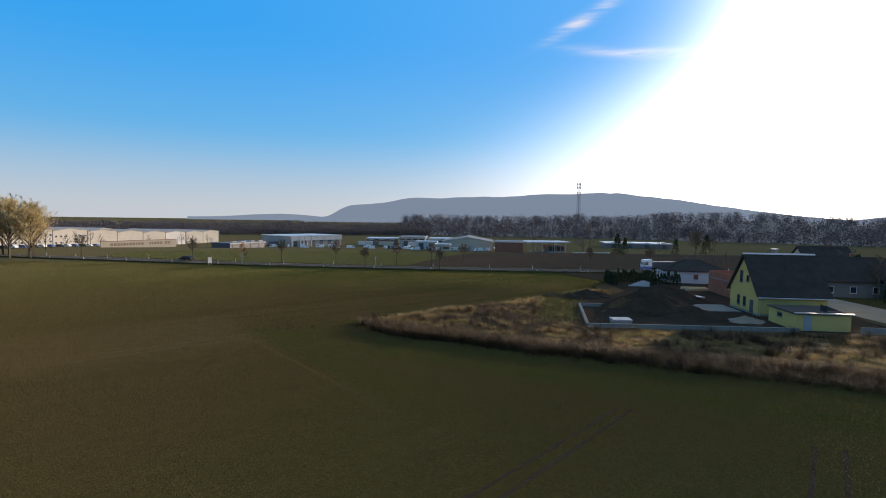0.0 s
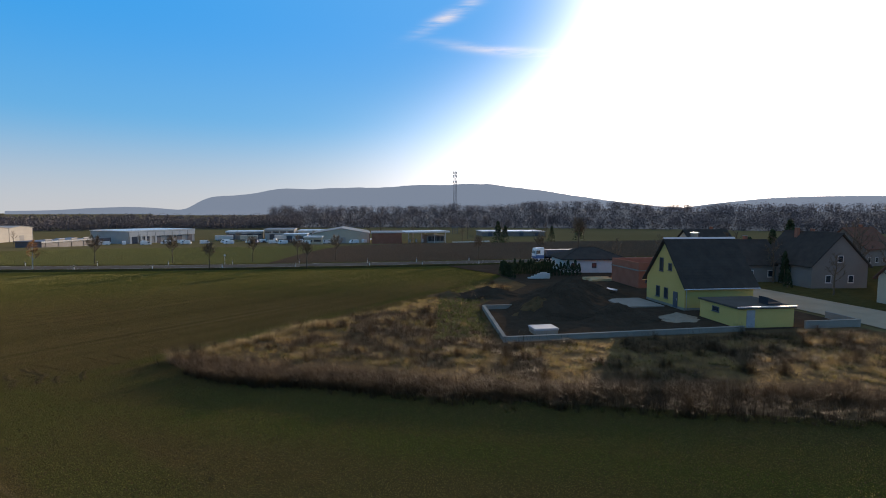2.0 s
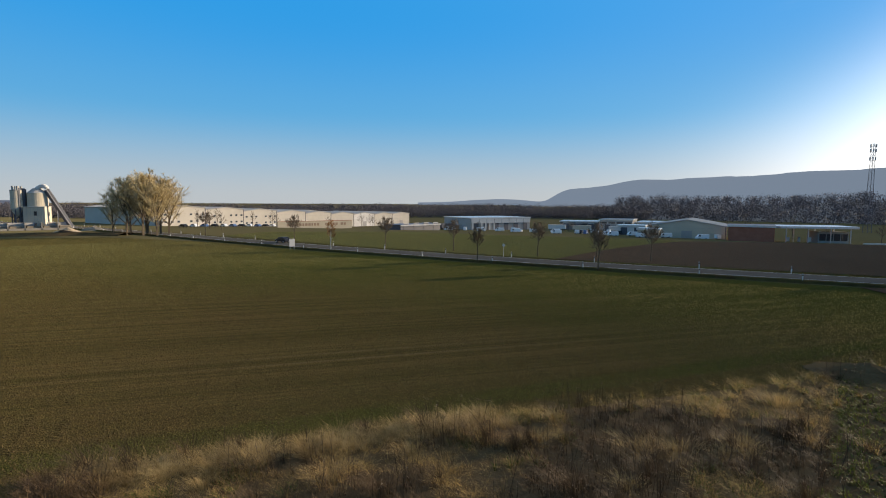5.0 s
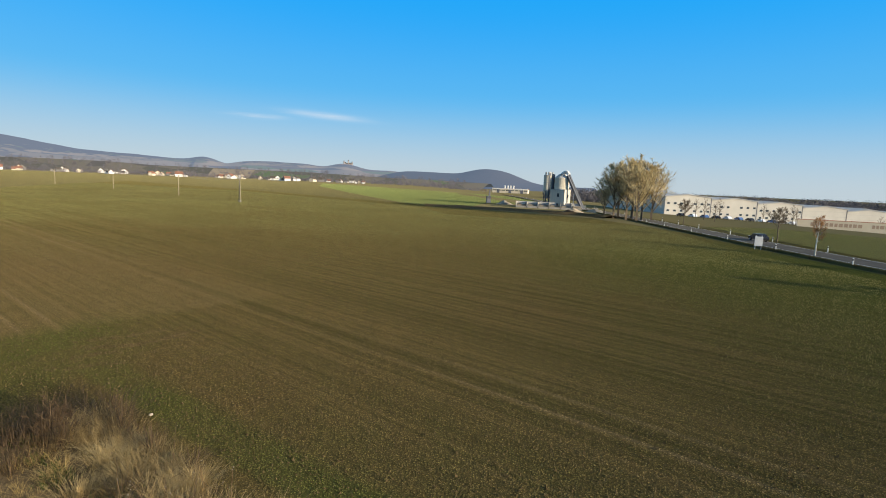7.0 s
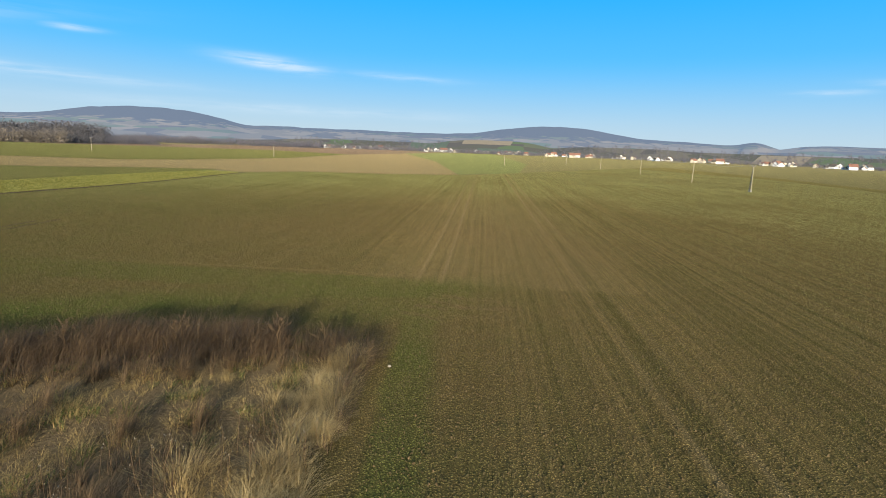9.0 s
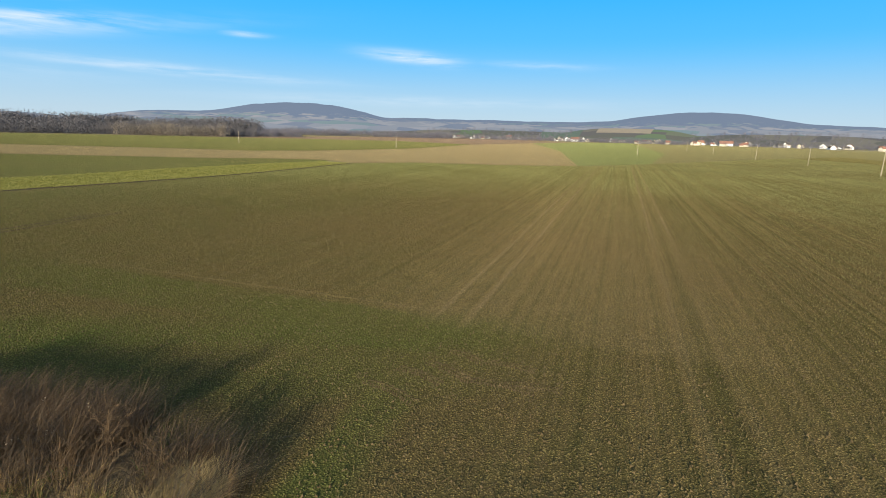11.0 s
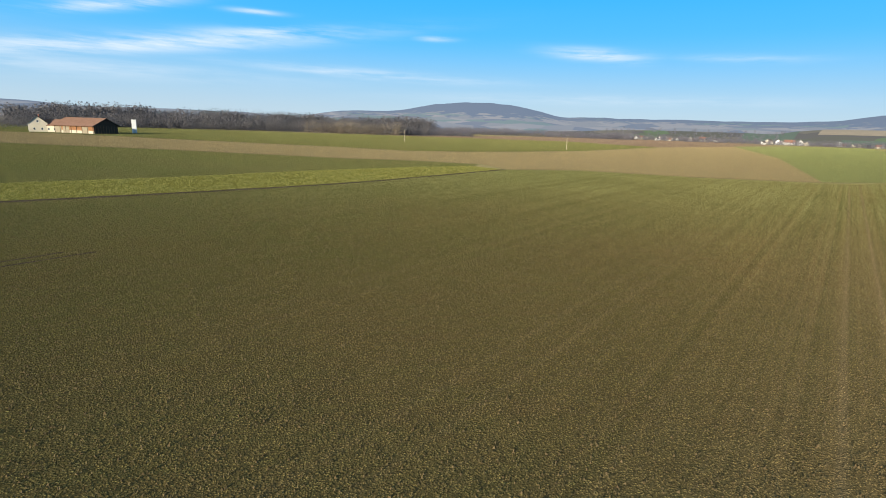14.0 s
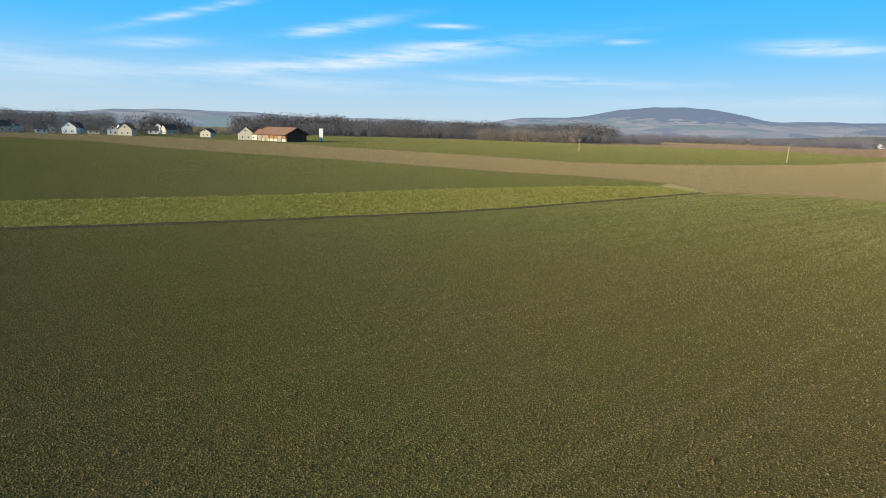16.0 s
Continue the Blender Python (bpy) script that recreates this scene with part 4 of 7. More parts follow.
def gable_house(m, w, d, eave, ridge, wall, roof, label, over=0.45, windows=True, chimney=True, category="house", name="house", group=""):
    """A house with its ridge along x. w: length, d: depth."""
    t = thing(name, m, label, category, group)
    rise = (ridge - eave) / (d / 2)
    body = part("wall", prism(B(), [(-d / 2, 0), (d / 2, 0), (d / 2, eave), (0, ridge - 0.12), (-d / 2, eave)], -w / 2, w / 2, "x"), wall, t)
    for s in (-1, 1):
        y0, z0 = s * (d / 2 + over), eave - rise * over
        outline = [(y0, z0), (0, ridge), (0, ridge + 0.22), (y0, z0 + 0.2)]
        part("roof", prism(B(), outline, -w / 2 - over, w / 2 + over, "x"), roof, t)
    part("ridge_cap", prism(B(), [(-0.18, ridge + 0.12), (0, ridge + 0.32), (0.18, ridge + 0.12)], -w / 2 - over, w / 2 + over, "x"), roof, t)
    if chimney:
        c = part("chimney", box(B(), w * 0.18, 0.5, ridge - 1.2, w * 0.18 + 0.6, 1.1, ridge + 0.9), "brick", t)
        part("cap", box(B(), w * 0.18 - 0.06, 0.44, ridge + 0.9, w * 0.18 + 0.66, 1.16, ridge + 1.0), "concrete", c)
    if windows:
        k = max(int(w / 3.2), 2)
        for i in range(k):
            x = -w / 2 + (i + 0.5) * w / k
            window(t, x, -d / 2 - 0.03, 0.9 if eave < 4.5 else 1.0, 1.2, 1.3, "-y")
            if eave > 4.5:
                window(t, x, -d / 2 - 0.03, 3.6, 1.2, 1.2, "-y")
        for s, f in ((-1, "-x"), (1, "x")):
            for y in (-d * 0.2, d * 0.2):
                window(t, s * (w / 2 + 0.03), y, 0.95, 1.0, 1.3, f)
            window(t, s * (w / 2 + 0.03), 0, eave + 0.4, 1.0, 1.2, f)
    return t


def yellow_house():
    w, d, eave, ridge = 9.9, 9.2, 3.5, 9.0
    t = thing("house", pose(52.4, 81.9, 0.06, 0, 0, -5), "yellow rendered house with a steep dark tiled gable roof", "house")
    part("wall", prism(B(), [(-d / 2, 0), (d / 2, 0), (d / 2, eave), (0, ridge - 0.15), (-d / 2, eave)], -w / 2, w / 2, "x"), "yellow", t)
    part("plinth", box(B(), -w / 2 - 0.03, -d / 2 - 0.03, 0, w / 2 + 0.03, d / 2 + 0.03, 0.35), "concrete", t, "grey plinth")
    rise = (ridge - eave) / (d / 2)
    for s in (-1, 1):
        y0, z0 = s * (d / 2 + 0.55), eave - rise * 0.55
        roof = part("roof", prism(B(), [(y0, z0), (0, ridge), (0, ridge + 0.25), (y0, z0 + 0.22)], -w / 2 - 0.45, w / 2 + 0.45, "x"), "roof_dark", t)
        # tile courses
        for k in range(1, 17):
            u = k / 17
            y, z = y0 * (1 - u), z0 + 0.235 + (ridge - z0) * u
            part("tile_course", prism(B(), [(y - 0.03 * s, z - 0.06), (y, z + 0.02), (y + 0.05 * s, z - 0.055)], -w / 2 - 0.45, w / 2 + 0.45, "x"), "roof_dark", roof)
        gut = B()
        tube(gut, (-w / 2 - 0.45, y0 + 0.06 * s, z0 + 0.02), (w / 2 + 0.45, y0 + 0.06 * s, z0 + 0.02), 0.08)
        part("gutter", gut, "steel", t, "zinc gutter")
    part("ridge_cap", prism(B(), [(-0.2, ridge + 0.14), (0, ridge + 0.38), (0.2, ridge + 0.14)], -w / 2 - 0.45, w / 2 + 0.45, "x"), "steel", t, "bright metal ridge")
    c = part("chimney", box(B(), -0.6, 0.4, ridge - 1.5, 0.1, 1.1, ridge + 0.9), "concrete", t)
    part("cap", box(B(), -0.7, 0.3, ridge + 0.9, 0.2, 1.2, ridge + 1.02), "steel", c)
    # gable towards the field: two tall windows above, two windows and a door below
    for y, z, ww, hh in ((0.9, 4.6, 0.9, 1.9), (-1.2, 4.9, 0.8, 1.0), (1.6, 0.95, 0.9, 1.5), (-0.4, 0.95, 0.9, 1.5)):
        window(t, -w / 2 - 0.03, y, z, ww, hh, "-x", frame="dark_sheet")
    door = part("door", box(B(), -w / 2 - 0.06, -3.1, 0.1, -w / 2 + 0.02, -2.1, 2.2, 0.01), "dark_sheet", t, "dark grey house door")
    part("handle", box(B(), -w / 2 - 0.1, -2.98, 1.1, -w / 2 - 0.06, -2.94, 1.35), "steel", door)
    pipe = B()
    tube(pipe, (-w / 2 + 0.2, -d / 2 - 0.1, 0.1), (-w / 2 + 0.2, -d / 2 - 0.1, eave - 0.3), 0.05)
    part("downpipe", pipe, "steel", t)
    # terrace slab
    s = thing("terrace", pose(44.2, 84.5, 0.06, 0, 0, -4), "pale grey concrete terrace slab beside the yellow house", "terrace")
    part("slab", box(B(), -3.2, -3.6, 0, 2.4, 3.0, 0.18, 0.02), "concrete", s)


yellow_house()


def garage():
    t = thing("garage", pose(49.6, 70.4, 0.06, 0, 0, -6), "flat-roofed yellow garage beside the house", "garage")
    part("wall", box(B(), -3.4, -3.2, 0, 3.4, 3.6, 2.15), "yellow", t)
    roof = part("roof", box(B(), -3.6, -3.4, 2.15, 3.6, 3.8, 2.36, 0.02), "asphalt", t)
    part("parapet", box(B(), -3.63, -3.43, 2.3, 3.63, -3.27, 2.42), "steel", roof, "zinc edge strip")
    part("door", box(B(), 3.34, -2.6, 0.05, 3.46, 2.2, 2.0), "grey_sheet", t, "grey garage door")
    d = part("side_door", box(B(), -2.4, -3.26, 0.05, -1.4, -3.18, 2.0), "sheeting", t, "pale side door")
    part("handle", box(B(), -1.55, -3.3, 0.95, -1.5, -3.24, 1.1), "steel", d)
    window(t, -3.43, 0.6, 1.2, 1.2, 0.6, "-x", frame="dark_sheet")
    # skylight with raised pane on the roof
    k = part("skylight", prism(B(), [(-0.9, 2.36), (0.9, 2.36), (0.7, 2.6), (-0.9, 3.2)], -2.4, -0.9, "y"), "glass", t, "tilted glass rooflight")
    k.location = (1.9, 0.2, 0)


garage()


def hip_house(m, w, d, eave, ridge, wall, roof, label):
    t = thing("house", m, label, "house")
    part("wall", box(B(), -w / 2, -d / 2, 0, w / 2, d / 2, eave), wall, t)
    o, k = 0.6, (w - d) / 2
    bm = B()
    lo = [bm.verts.new((x, y, eave - 0.15)) for x, y in ((-w / 2 - o, -d / 2 - o), (w / 2 + o, -d / 2 - o), (w / 2 + o, d / 2 + o), (-w / 2 - o, d / 2 + o))]
    hi = [bm.verts.new((x, y, eave + 0.05)) for x, y in ((-w / 2 - o, -d / 2 - o), (w / 2 + o, -d / 2 - o), (w / 2 + o, d / 2 + o), (-w / 2 - o, d / 2 + o))]
    a, b = bm.verts.new((-k, 0, ridge)), bm.verts.new((k, 0, ridge))
    bm.faces.new(lo[::-1])
    for i in range(4):
        bm.faces.new((lo[i], lo[(i + 1) % 4], hi[(i + 1) % 4], hi[i]))
    bm.faces.new((hi[0], hi[1], b, a))
    bm.faces.new((hi[1], hi[2], b))
    bm.faces.new((hi[2], hi[3], a, b))
    bm.faces.new((hi[3], hi[0], a))
    r = part("roof", bm, roof, t)
    bm = B()
    for p, q in ((hi_p, top) for hi_p, top in (((-w / 2 - o, -d / 2 - o, eave + 0.08), (-k, 0, ridge + 0.04)), ((w / 2 + o, -d / 2 - o, eave + 0.08), (k, 0, ridge + 0.04)), ((-k, 0, ridge + 0.04), (k, 0, ridge + 0.04)))):
        tube(bm, p, q, 0.1, sides=6)
    part("ridge_cap", bm, roof, r)
    for i in range(3):
        window(t, -w / 2 + (i + 0.5) * w / 3, -d / 2 - 0.03, 0.9, 1.2, 1.3, "-y")
    for y in (-d / 4, d / 4):
        window(t, -w / 2 - 0.03, y, 0.9, 1.2, 1.3, "-x")
    return t


hip_house(pose(58.0, 123.2, 0.06, 0, 0, -10), 13.0, 9.6, 2.9, 5.1, "white", "roof_dark", "white bungalow with a low hipped dark roof")

# unfinished brick house with bundles of roof timber
t = thing("brick_shell", pose(58.5, 101, 0.06, 0, 0, -6), "unfinished red brick house shell without a roof", "house")
bm = B()
for x0, y0, x1, y1 in ((-5, -5, 5, -4.7), (-5, 4.7, 5, 5), (-5, -4.7, -4.7, 4.7), (4.7, -4.7, 5, 4.7), (-4.7, -0.15, 4.7, 0.15)):
    box(bm, x0, y0, 0, x1, y1, 2.9)
part("wall", bm, "brick", t)
part("floor_slab", box(B(), -5.1, -5.1, 2.9, 5.1, 5.1, 3.1), "concrete", t)
bm = B()
for x0, y0, x1, y1 in ((-5, -5, 5, -4.7), (-5, 4.7, 5, 5), (-5, -4.7, -4.7, 4.7)):
    box(bm, x0, y0, 3.1, x1, y1, 4.3)
part("upper_wall", bm, "brick", t)
for i, x in enumerate((-3.2, 0.0, 3.0)):
    window(t, x, -5.03, 0.9, 1.2, 1.3, "-y", frame="dark_sheet")
for i in range(4):
    t = thing("timber_bundle", pose(52.0 + 0.5 * (i % 2), 106 + 1.1 * i, 0.08, 0, 0, 8 - 5 * i), "bundle of fresh roof timber on the ground", "timber", "timber bundles")
    for k in range(5):
        part("beam", box(B(), -2.6, k * 0.17, 0, 2.6, k * 0.17 + 0.15, 0.17), "timber", t)
    for k in range(4):
        part("beam", box(B(), -2.5, k * 0.17 + 0.08, 0.17, 2.5, k * 0.17 + 0.23, 0.34), "timber", t)

# darker houses along the street
ESTATE = [(79, 104, 12, 9, 3.4, 7.4, -8, "grey_render", "roof_dark"), (88, 96, 13, 10, 4.0, 9.2, 80, "grey_render", "roof_dark"), (84, 72, 12, 9, 3.8, 8.2, -10, "cream", "roof_red"),
          (101, 108, 12, 9, 3.8, 8.6, 10, "grey_render", "roof_dark"), (104, 78, 13, 10, 4.2, 9.0, -12, "grey_render", "roof_dark"), (94, 54, 12, 9, 3.4, 8.2, -12, "grey_render", "roof_dark"),
          (118, 95, 12, 9, 4.0, 8.8, 5, "cream", "roof_red"), (122, 62, 13, 9, 3.8, 8.5, -15, "grey_render", "roof_dark"), (94, 130, 12, 10, 3.6, 8.4, 0, "cream", "roof_dark"), (132, 122, 13, 10, 4.4, 9.0, 12, "grey_render", "roof_red")]
for x, y, w, d, e, r, a, wall, roof in ESTATE:
    gable_house(pose(x, y, 0.0, 0, 0, a), w, d, e, r, wall, roof, f"{'grey' if wall == 'grey_render' else 'cream'} rendered house with a {'dark' if roof == 'roof_dark' else 'red'} tiled gable roof", group="estate houses")


# ---- trees ----
def branchy(seed, h, spread, limbs, subs, twigs, stem=0.02, start=0.3, up=0.55, thick=1.0):
    """Points of a bare tree: rods from trunk to twig."""
    r = np.random.default_rng(seed)
    wood_rods, fine_rods, ends = [], [], []
    pts = [np.array([0.0, 0, 0])]
    for k in range(1, 7):
        pts.append(np.array([r.normal(0, 0.012) * h * k / 3, r.normal(0, 0.012) * h * k / 3, h * 0.93 * k / 6]))
    rad = lambda u: h * stem * (1 - u) ** 0.8 + h * 0.002
    for k in range(6):
        wood_rods.append((pts[k], pts[k + 1], rad(k / 6), rad((k + 1) / 6)))
    for i in range(limbs):
        u = start + (0.95 - start) * (i + r.uniform(0, 1)) / limbs
        k = min(int(u * 6), 5)
        base = pts[k] + (pts[k + 1] - pts[k]) * (u * 6 - k)
        a = i * 2.4 + r.uniform(-0.5, 0.5)
        length = spread * h * (1.25 - u) * r.uniform(0.75, 1.1)
        d = np.array([math.cos(a), math.sin(a), up * r.uniform(0.7, 1.5) + u * 0.6])
        d /= np.linalg.norm(d)
        mid = base + d * length * 0.5
        tip = mid + (d + [0, 0, 0.3]) * length * 0.5
        wood_rods.append((base, mid, rad(u) * 0.55, rad(u) * 0.38))
        wood_rods.append((mid, tip, rad(u) * 0.38, h * 0.0025))
        for j in range(subs):
            v = r.uniform(0.25, 1.0)
            s = base + (mid - base) * v * 2 if v < 0.5 else mid + (tip - mid) * (v * 2 - 1)
            e = d * 0.7 + r.normal(0, 0.55, 3) + [0, 0, 0.35]
            e = s + e / np.linalg.norm(e) * length * r.uniform(0.25, 0.5)
            fine_rods.append((s, e, h * 0.0042, h * 0.0018))
            for _ in range(twigs):
                w = r.uniform(0.2, 1.0)
                p = s + (e - s) * w
                q = (e - s) / np.linalg.norm(e - s) * 0.7 + r.normal(0, 0.5, 3) + [0, 0, 0.25]
                q = p + q / np.linalg.norm(q) * length * r.uniform(0.1, 0.24)
                fine_rods.append((p, q, h * 0.0022 * thick, h * 0.0009 * thick))
                ends.append(q)
    return wood_rods, fine_rods, np.array(ends)


def rods_object(rods, name, material, parent):
    s = Soup()
    s.rods(np.array([a for a, *_ in rods]), np.array([b for _, b, *_ in rods]), np.array([c for *_, c, _ in rods]), np.array([d for *_, d in rods]))
    return s.object(name, material, parent)


def tree(m, seed, h, spread, limbs, subs, twigs, label, bark="bark", leaf=None, leaves=0, leaf_size=0.01, name="tree", group="", twig="twig", **more):
    t = thing(name, m, label, "tree", group)
    stems, fine, ends = branchy(seed, h, spread, limbs, subs, twigs, **more)
    rods_object(stems, "trunk", bark, t)
    rods_object(fine, "crown", twig, t)
    if leaf:
        r = np.random.default_rng(seed + 50)
        s = Soup()
        c = ends[r.integers(0, len(ends), leaves)] + r.normal(0, 0.02 * h, (leaves, 3))
        z = h * leaf_size * r.uniform(0.6, 1.3, (leaves, 1))
        s.tris(c + z * unit(leaves), c + z * unit(leaves), c + z * unit(leaves))
        s.object("leaves", leaf, t)
    return t


ROADSIDE = [(-22.8, 140.6, 5.6, 0), (-2.3, 139.6, 5.8, 1), (-34.2, 156.3, 6.4, 2), (-50.8, 156.2, 6.6, 0), (-15.4, 153.7, 6.4, 1), (-5.0, 157, 6.2, 2), (4.6, 155.5, 6.2, 0), (42.1, 152.4, 6.0, 1), (-80, 160, 6.8, 2), (-121, 168, 7.0, 0), (60, 152.5, 6.2, 2), (86.4, 180.3, 11.0, 1)]
models = [tree(pose(0, -60 - k, -40), 11 + k, 6.0, 0.5, 17, 10, 13, "bare young roadside tree with a round twiggy crown", group="roadside trees", start=0.42, up=0.8, thick=1.2) for k in range(3)]
for x, y, h, k in ROADSIDE:
    o = copy_thing(models[k], pose(x, y, land_z(x, y) + (0.3 if y < 160 else 0), 0, 0, 70 * h))
    o.scale = (h / 6.0,) * 3
for o in models:
    for c in (*o.children_recursive, o):
        bpy.data.objects.remove(c)
tree(pose(-59.6, 148.0, 0.3), 31, 6.4, 0.3, 12, 6, 6, "roadside birch with the last rust-coloured leaves", "birch_bark", "rust_leaf", 2600, 0.012, start=0.3)

GROVE = [(-152, 160, 13), (-148, 163, 16), (-144, 159, 17.5), (-141.5, 164, 19), (-138, 160, 18.5), (-134, 163, 18), (-131, 159.5, 15.5), (-146, 167, 17), (-137, 168, 17)]
models = [tree(pose(0, -60 - k, -40), 61 + k, 18.0, 0.5, 20, 9, 12, "tall poplar with thin yellow autumn leaves", leaf="poplar_leaf", leaves=3200, leaf_size=0.005, twig="pale_twig", group="poplar grove", start=0.14, up=1.1) for k in range(2)]
for i, (x, y, h) in enumerate(GROVE):
    o = copy_thing(models[i % 2], pose(x, y, land_z(x, y), 0, 0, 53 * i))
    o.scale = (h / 18.0 * 1.05, h / 18.0 * 1.05, h / 18.0)
for o in models:
    for c in (*o.children_recursive, o):
        bpy.data.objects.remove(c)

# garden trees of the estate
models = [tree(pose(0, -60, -40), 81, 8.0, 0.36, 12, 6, 6, "bare garden tree beside the estate houses", group="garden trees")]
for x, y, h in ((79, 84, 7), (95, 66, 8), (112, 84, 9), (78, 118, 7), (108, 120, 9), (90, 110, 6), (72, 134, 7), (126, 80, 9), (99, 96, 8), (84, 60, 6)):
    o = copy_thing(models[0], pose(x, y, 0, 0, 0, 37 * h))
    o.scale = (h / 8.0,) * 3
for x, y, h in ((80, 76, 8), (82, 98, 9), (92, 84, 10), (98, 60, 9), (104, 94, 11), (88, 116, 9), (112, 70, 10), (80, 128, 8), (110, 104, 11), (96, 122, 9), (78, 62, 6), (118, 112, 12), (86, 48, 8), (104, 50, 9)):
    o = copy_thing(models[0], pose(x, y, 0, 0, 0, 37 * h + x))
    o.scale = (h / 8.0,) * 3
for o in models:
    for c in (*o.children_recursive, o):
        bpy.data.objects.remove(c)


def thuja(x, y, h, group="thuja hedge"):
    s = Soup()
    k = 260
    u = rng.uniform(0, 1, k) ** 0.8
    a = rng.uniform(0, 6.283, k)
    r = (0.52 * (1 - u) ** 0.6 + 0.04) * rng.uniform(0.75, 1.1, k) * h / 2.6
    c = np.column_stack([r * np.cos(a), r * np.sin(a), 0.05 + u * h])
    w = 0.16 * h / 2.6
    s.tris(c + w * unit(k), c + w * unit(k), c + np.column_stack([np.zeros(k), np.zeros(k), np.full(k, w * 1.8)]))
    t = thing("thuja", pose(x, y, 0.05), "dark green columnar thuja in a garden hedge", "shrub", group)
    s.object("foliage", "conifer", t)
    bm = B()
    tube(bm, (0, 0, 0), (0, 0, h * 0.75), 0.06, 0.02, 6)
    part("stem", bm, "bark", t)
    return t


models = [thuja(0, -60 - k, 2.6) for k in range(3)]
for i in range(46):
    x, y = random.choice(((78, 60), (79, 92), (96, 70), (82, 110), (100, 100), (90, 64)))
    o = copy_thing(models[i % 3], pose(x + 1.1 * (i // 6) * 0.8, y + random.uniform(-0.6, 0.6) + (i // 6), 0, 0, 0, 40 * i))
    h = random.uniform(1.0, 2.2)
    o.scale = (1.3, 1.3, h)
    tagged(o, "dark green conifer in an estate garden", "shrub", "garden conifers")
hedge = [(36.8 + 0.55 * i, 119.5 - 0.1 * i) for i in range(19)] + [(36.8, 119 - 0.7 * i) for i in range(10)] + [(45.5 + 0.75 * i, 115.2 - 0.1 * i) for i in range(9)]
for i, (x, y) in enumerate(hedge):
    o = copy_thing(models[i % 3], pose(x, y, 0.05, 0, 0, 40 * i))
    o.scale = (1, 1, random.uniform(0.85, 1.2))
for o in models:
    for c in (*o.children_recursive, o):
        bpy.data.objects.remove(c)

# ---- along the road ----
def post(x, y):
    t = thing("road_post", pose(x, y, 0.2), "white roadside delineator post with a black band", "post", "delineator posts")
    part("shaft", prism(B(), [(-0.07, 0), (0.07, 0), (0.07, 0.98), (-0.07, 1.05)], -0.05, 0.05, "y"), "white", t)
    part("band", box(B(), -0.073, -0.053, 0.72, 0.073, 0.053, 0.9), "black", t)


for i in range(2, len(road_line) - 2, 5):
    q, nrm = road_line[i]
    if -260 < q.x < 130:
        for s in (-4.4, 4.4):
            v = q + nrm * s
            post(v.x, v.y)

t = thing("sign_board", pose(-67.6, 144.9, 0.1, 0, 0, 62), "white rectangular road sign seen on two posts", "sign")
part("panel", box(B(), -0.6, -0.03, 0.6, 0.6, 0.03, 2.2, 0.01), "white", t)
for x in (-0.45, 0.45):
    bm = B()
    tube(bm, (x, 0.06, 0), (x, 0.06, 2.4), 0.04)
    part("post", bm, "steel", t)
t = thing("traffic_sign", pose(-21.4, 151.0, 0.1, 0, 0, 38), "small diamond-shaped white traffic sign on a post", "sign")
bm = B()
prism(bm, [(0, -0.34), (0.34, 0), (0, 0.34), (-0.34, 0)], -0.02, 0.02, "y")
p = part("panel", bm, "white", t)
p.location = (0, 0, 2.3)
bm = B()
tube(bm, (0, 0.05, 0), (0, 0.05, 2.6), 0.04)
part("post", bm, "steel", t)


def wheel(parent, x, y, r, w):
    bm = B()
    tube(bm, (x, y - w / 2, r), (x, y + w / 2, r), r, sides=18)
    o = part("wheel", bm, "black", parent)
    bm = B()
    tube(bm, (x, y - w / 2 - 0.01, r), (x, y + w / 2 + 0.01, r), r * 0.55, sides=14)
    part("rim", bm, "steel", o)


def car(m, paint, label, group="", van=False):
    t = thing("car", m, label, "car", group)
    if van:
        side = [(-2.6, 0.35), (2.6, 0.35), (2.65, 1.0), (2.1, 1.2), (1.5, 2.1), (-2.5, 2.2), (-2.65, 1.0)]
        glass = [(0.9, 1.25), (1.95, 1.25), (1.45, 1.95), (0.9, 1.98)]
    else:
        side = [(-2.1, 0.35), (2.1, 0.35), (2.18, 0.7), (1.3, 0.92), (0.6, 1.42), (-1.0, 1.47), (-1.9, 0.98), (-2.15, 0.85)]
        glass = [(-1.5, 0.98), (1.1, 0.95), (0.55, 1.36), (-0.95, 1.4)]
    bm = prism(B(), side, -0.86, 0.86, "y")
    bmesh.ops.bevel(bm, geom=bm.edges[:], offset=0.05, segments=1, affect="EDGES")
    part("body", bm, paint, t)
    part("glazing", prism(B(), glass, -0.875, 0.875, "y"), "glass", t)
    for x in (-1.3, 1.35):
        for y in (-0.78, 0.78):
            wheel(t, x, y, 0.33, 0.2)
    for y in (-0.6, 0.6):
        part("headlight", box(B(), (2.6 if van else 2.1), y - 0.15, 0.68, (2.68 if van else 2.2), y + 0.15, 0.82), "white", t)
    return t


car(pose(-80.0, 155.8, 0.32, 0, 0, 168), "car_dark", "dark estate car on the country road")


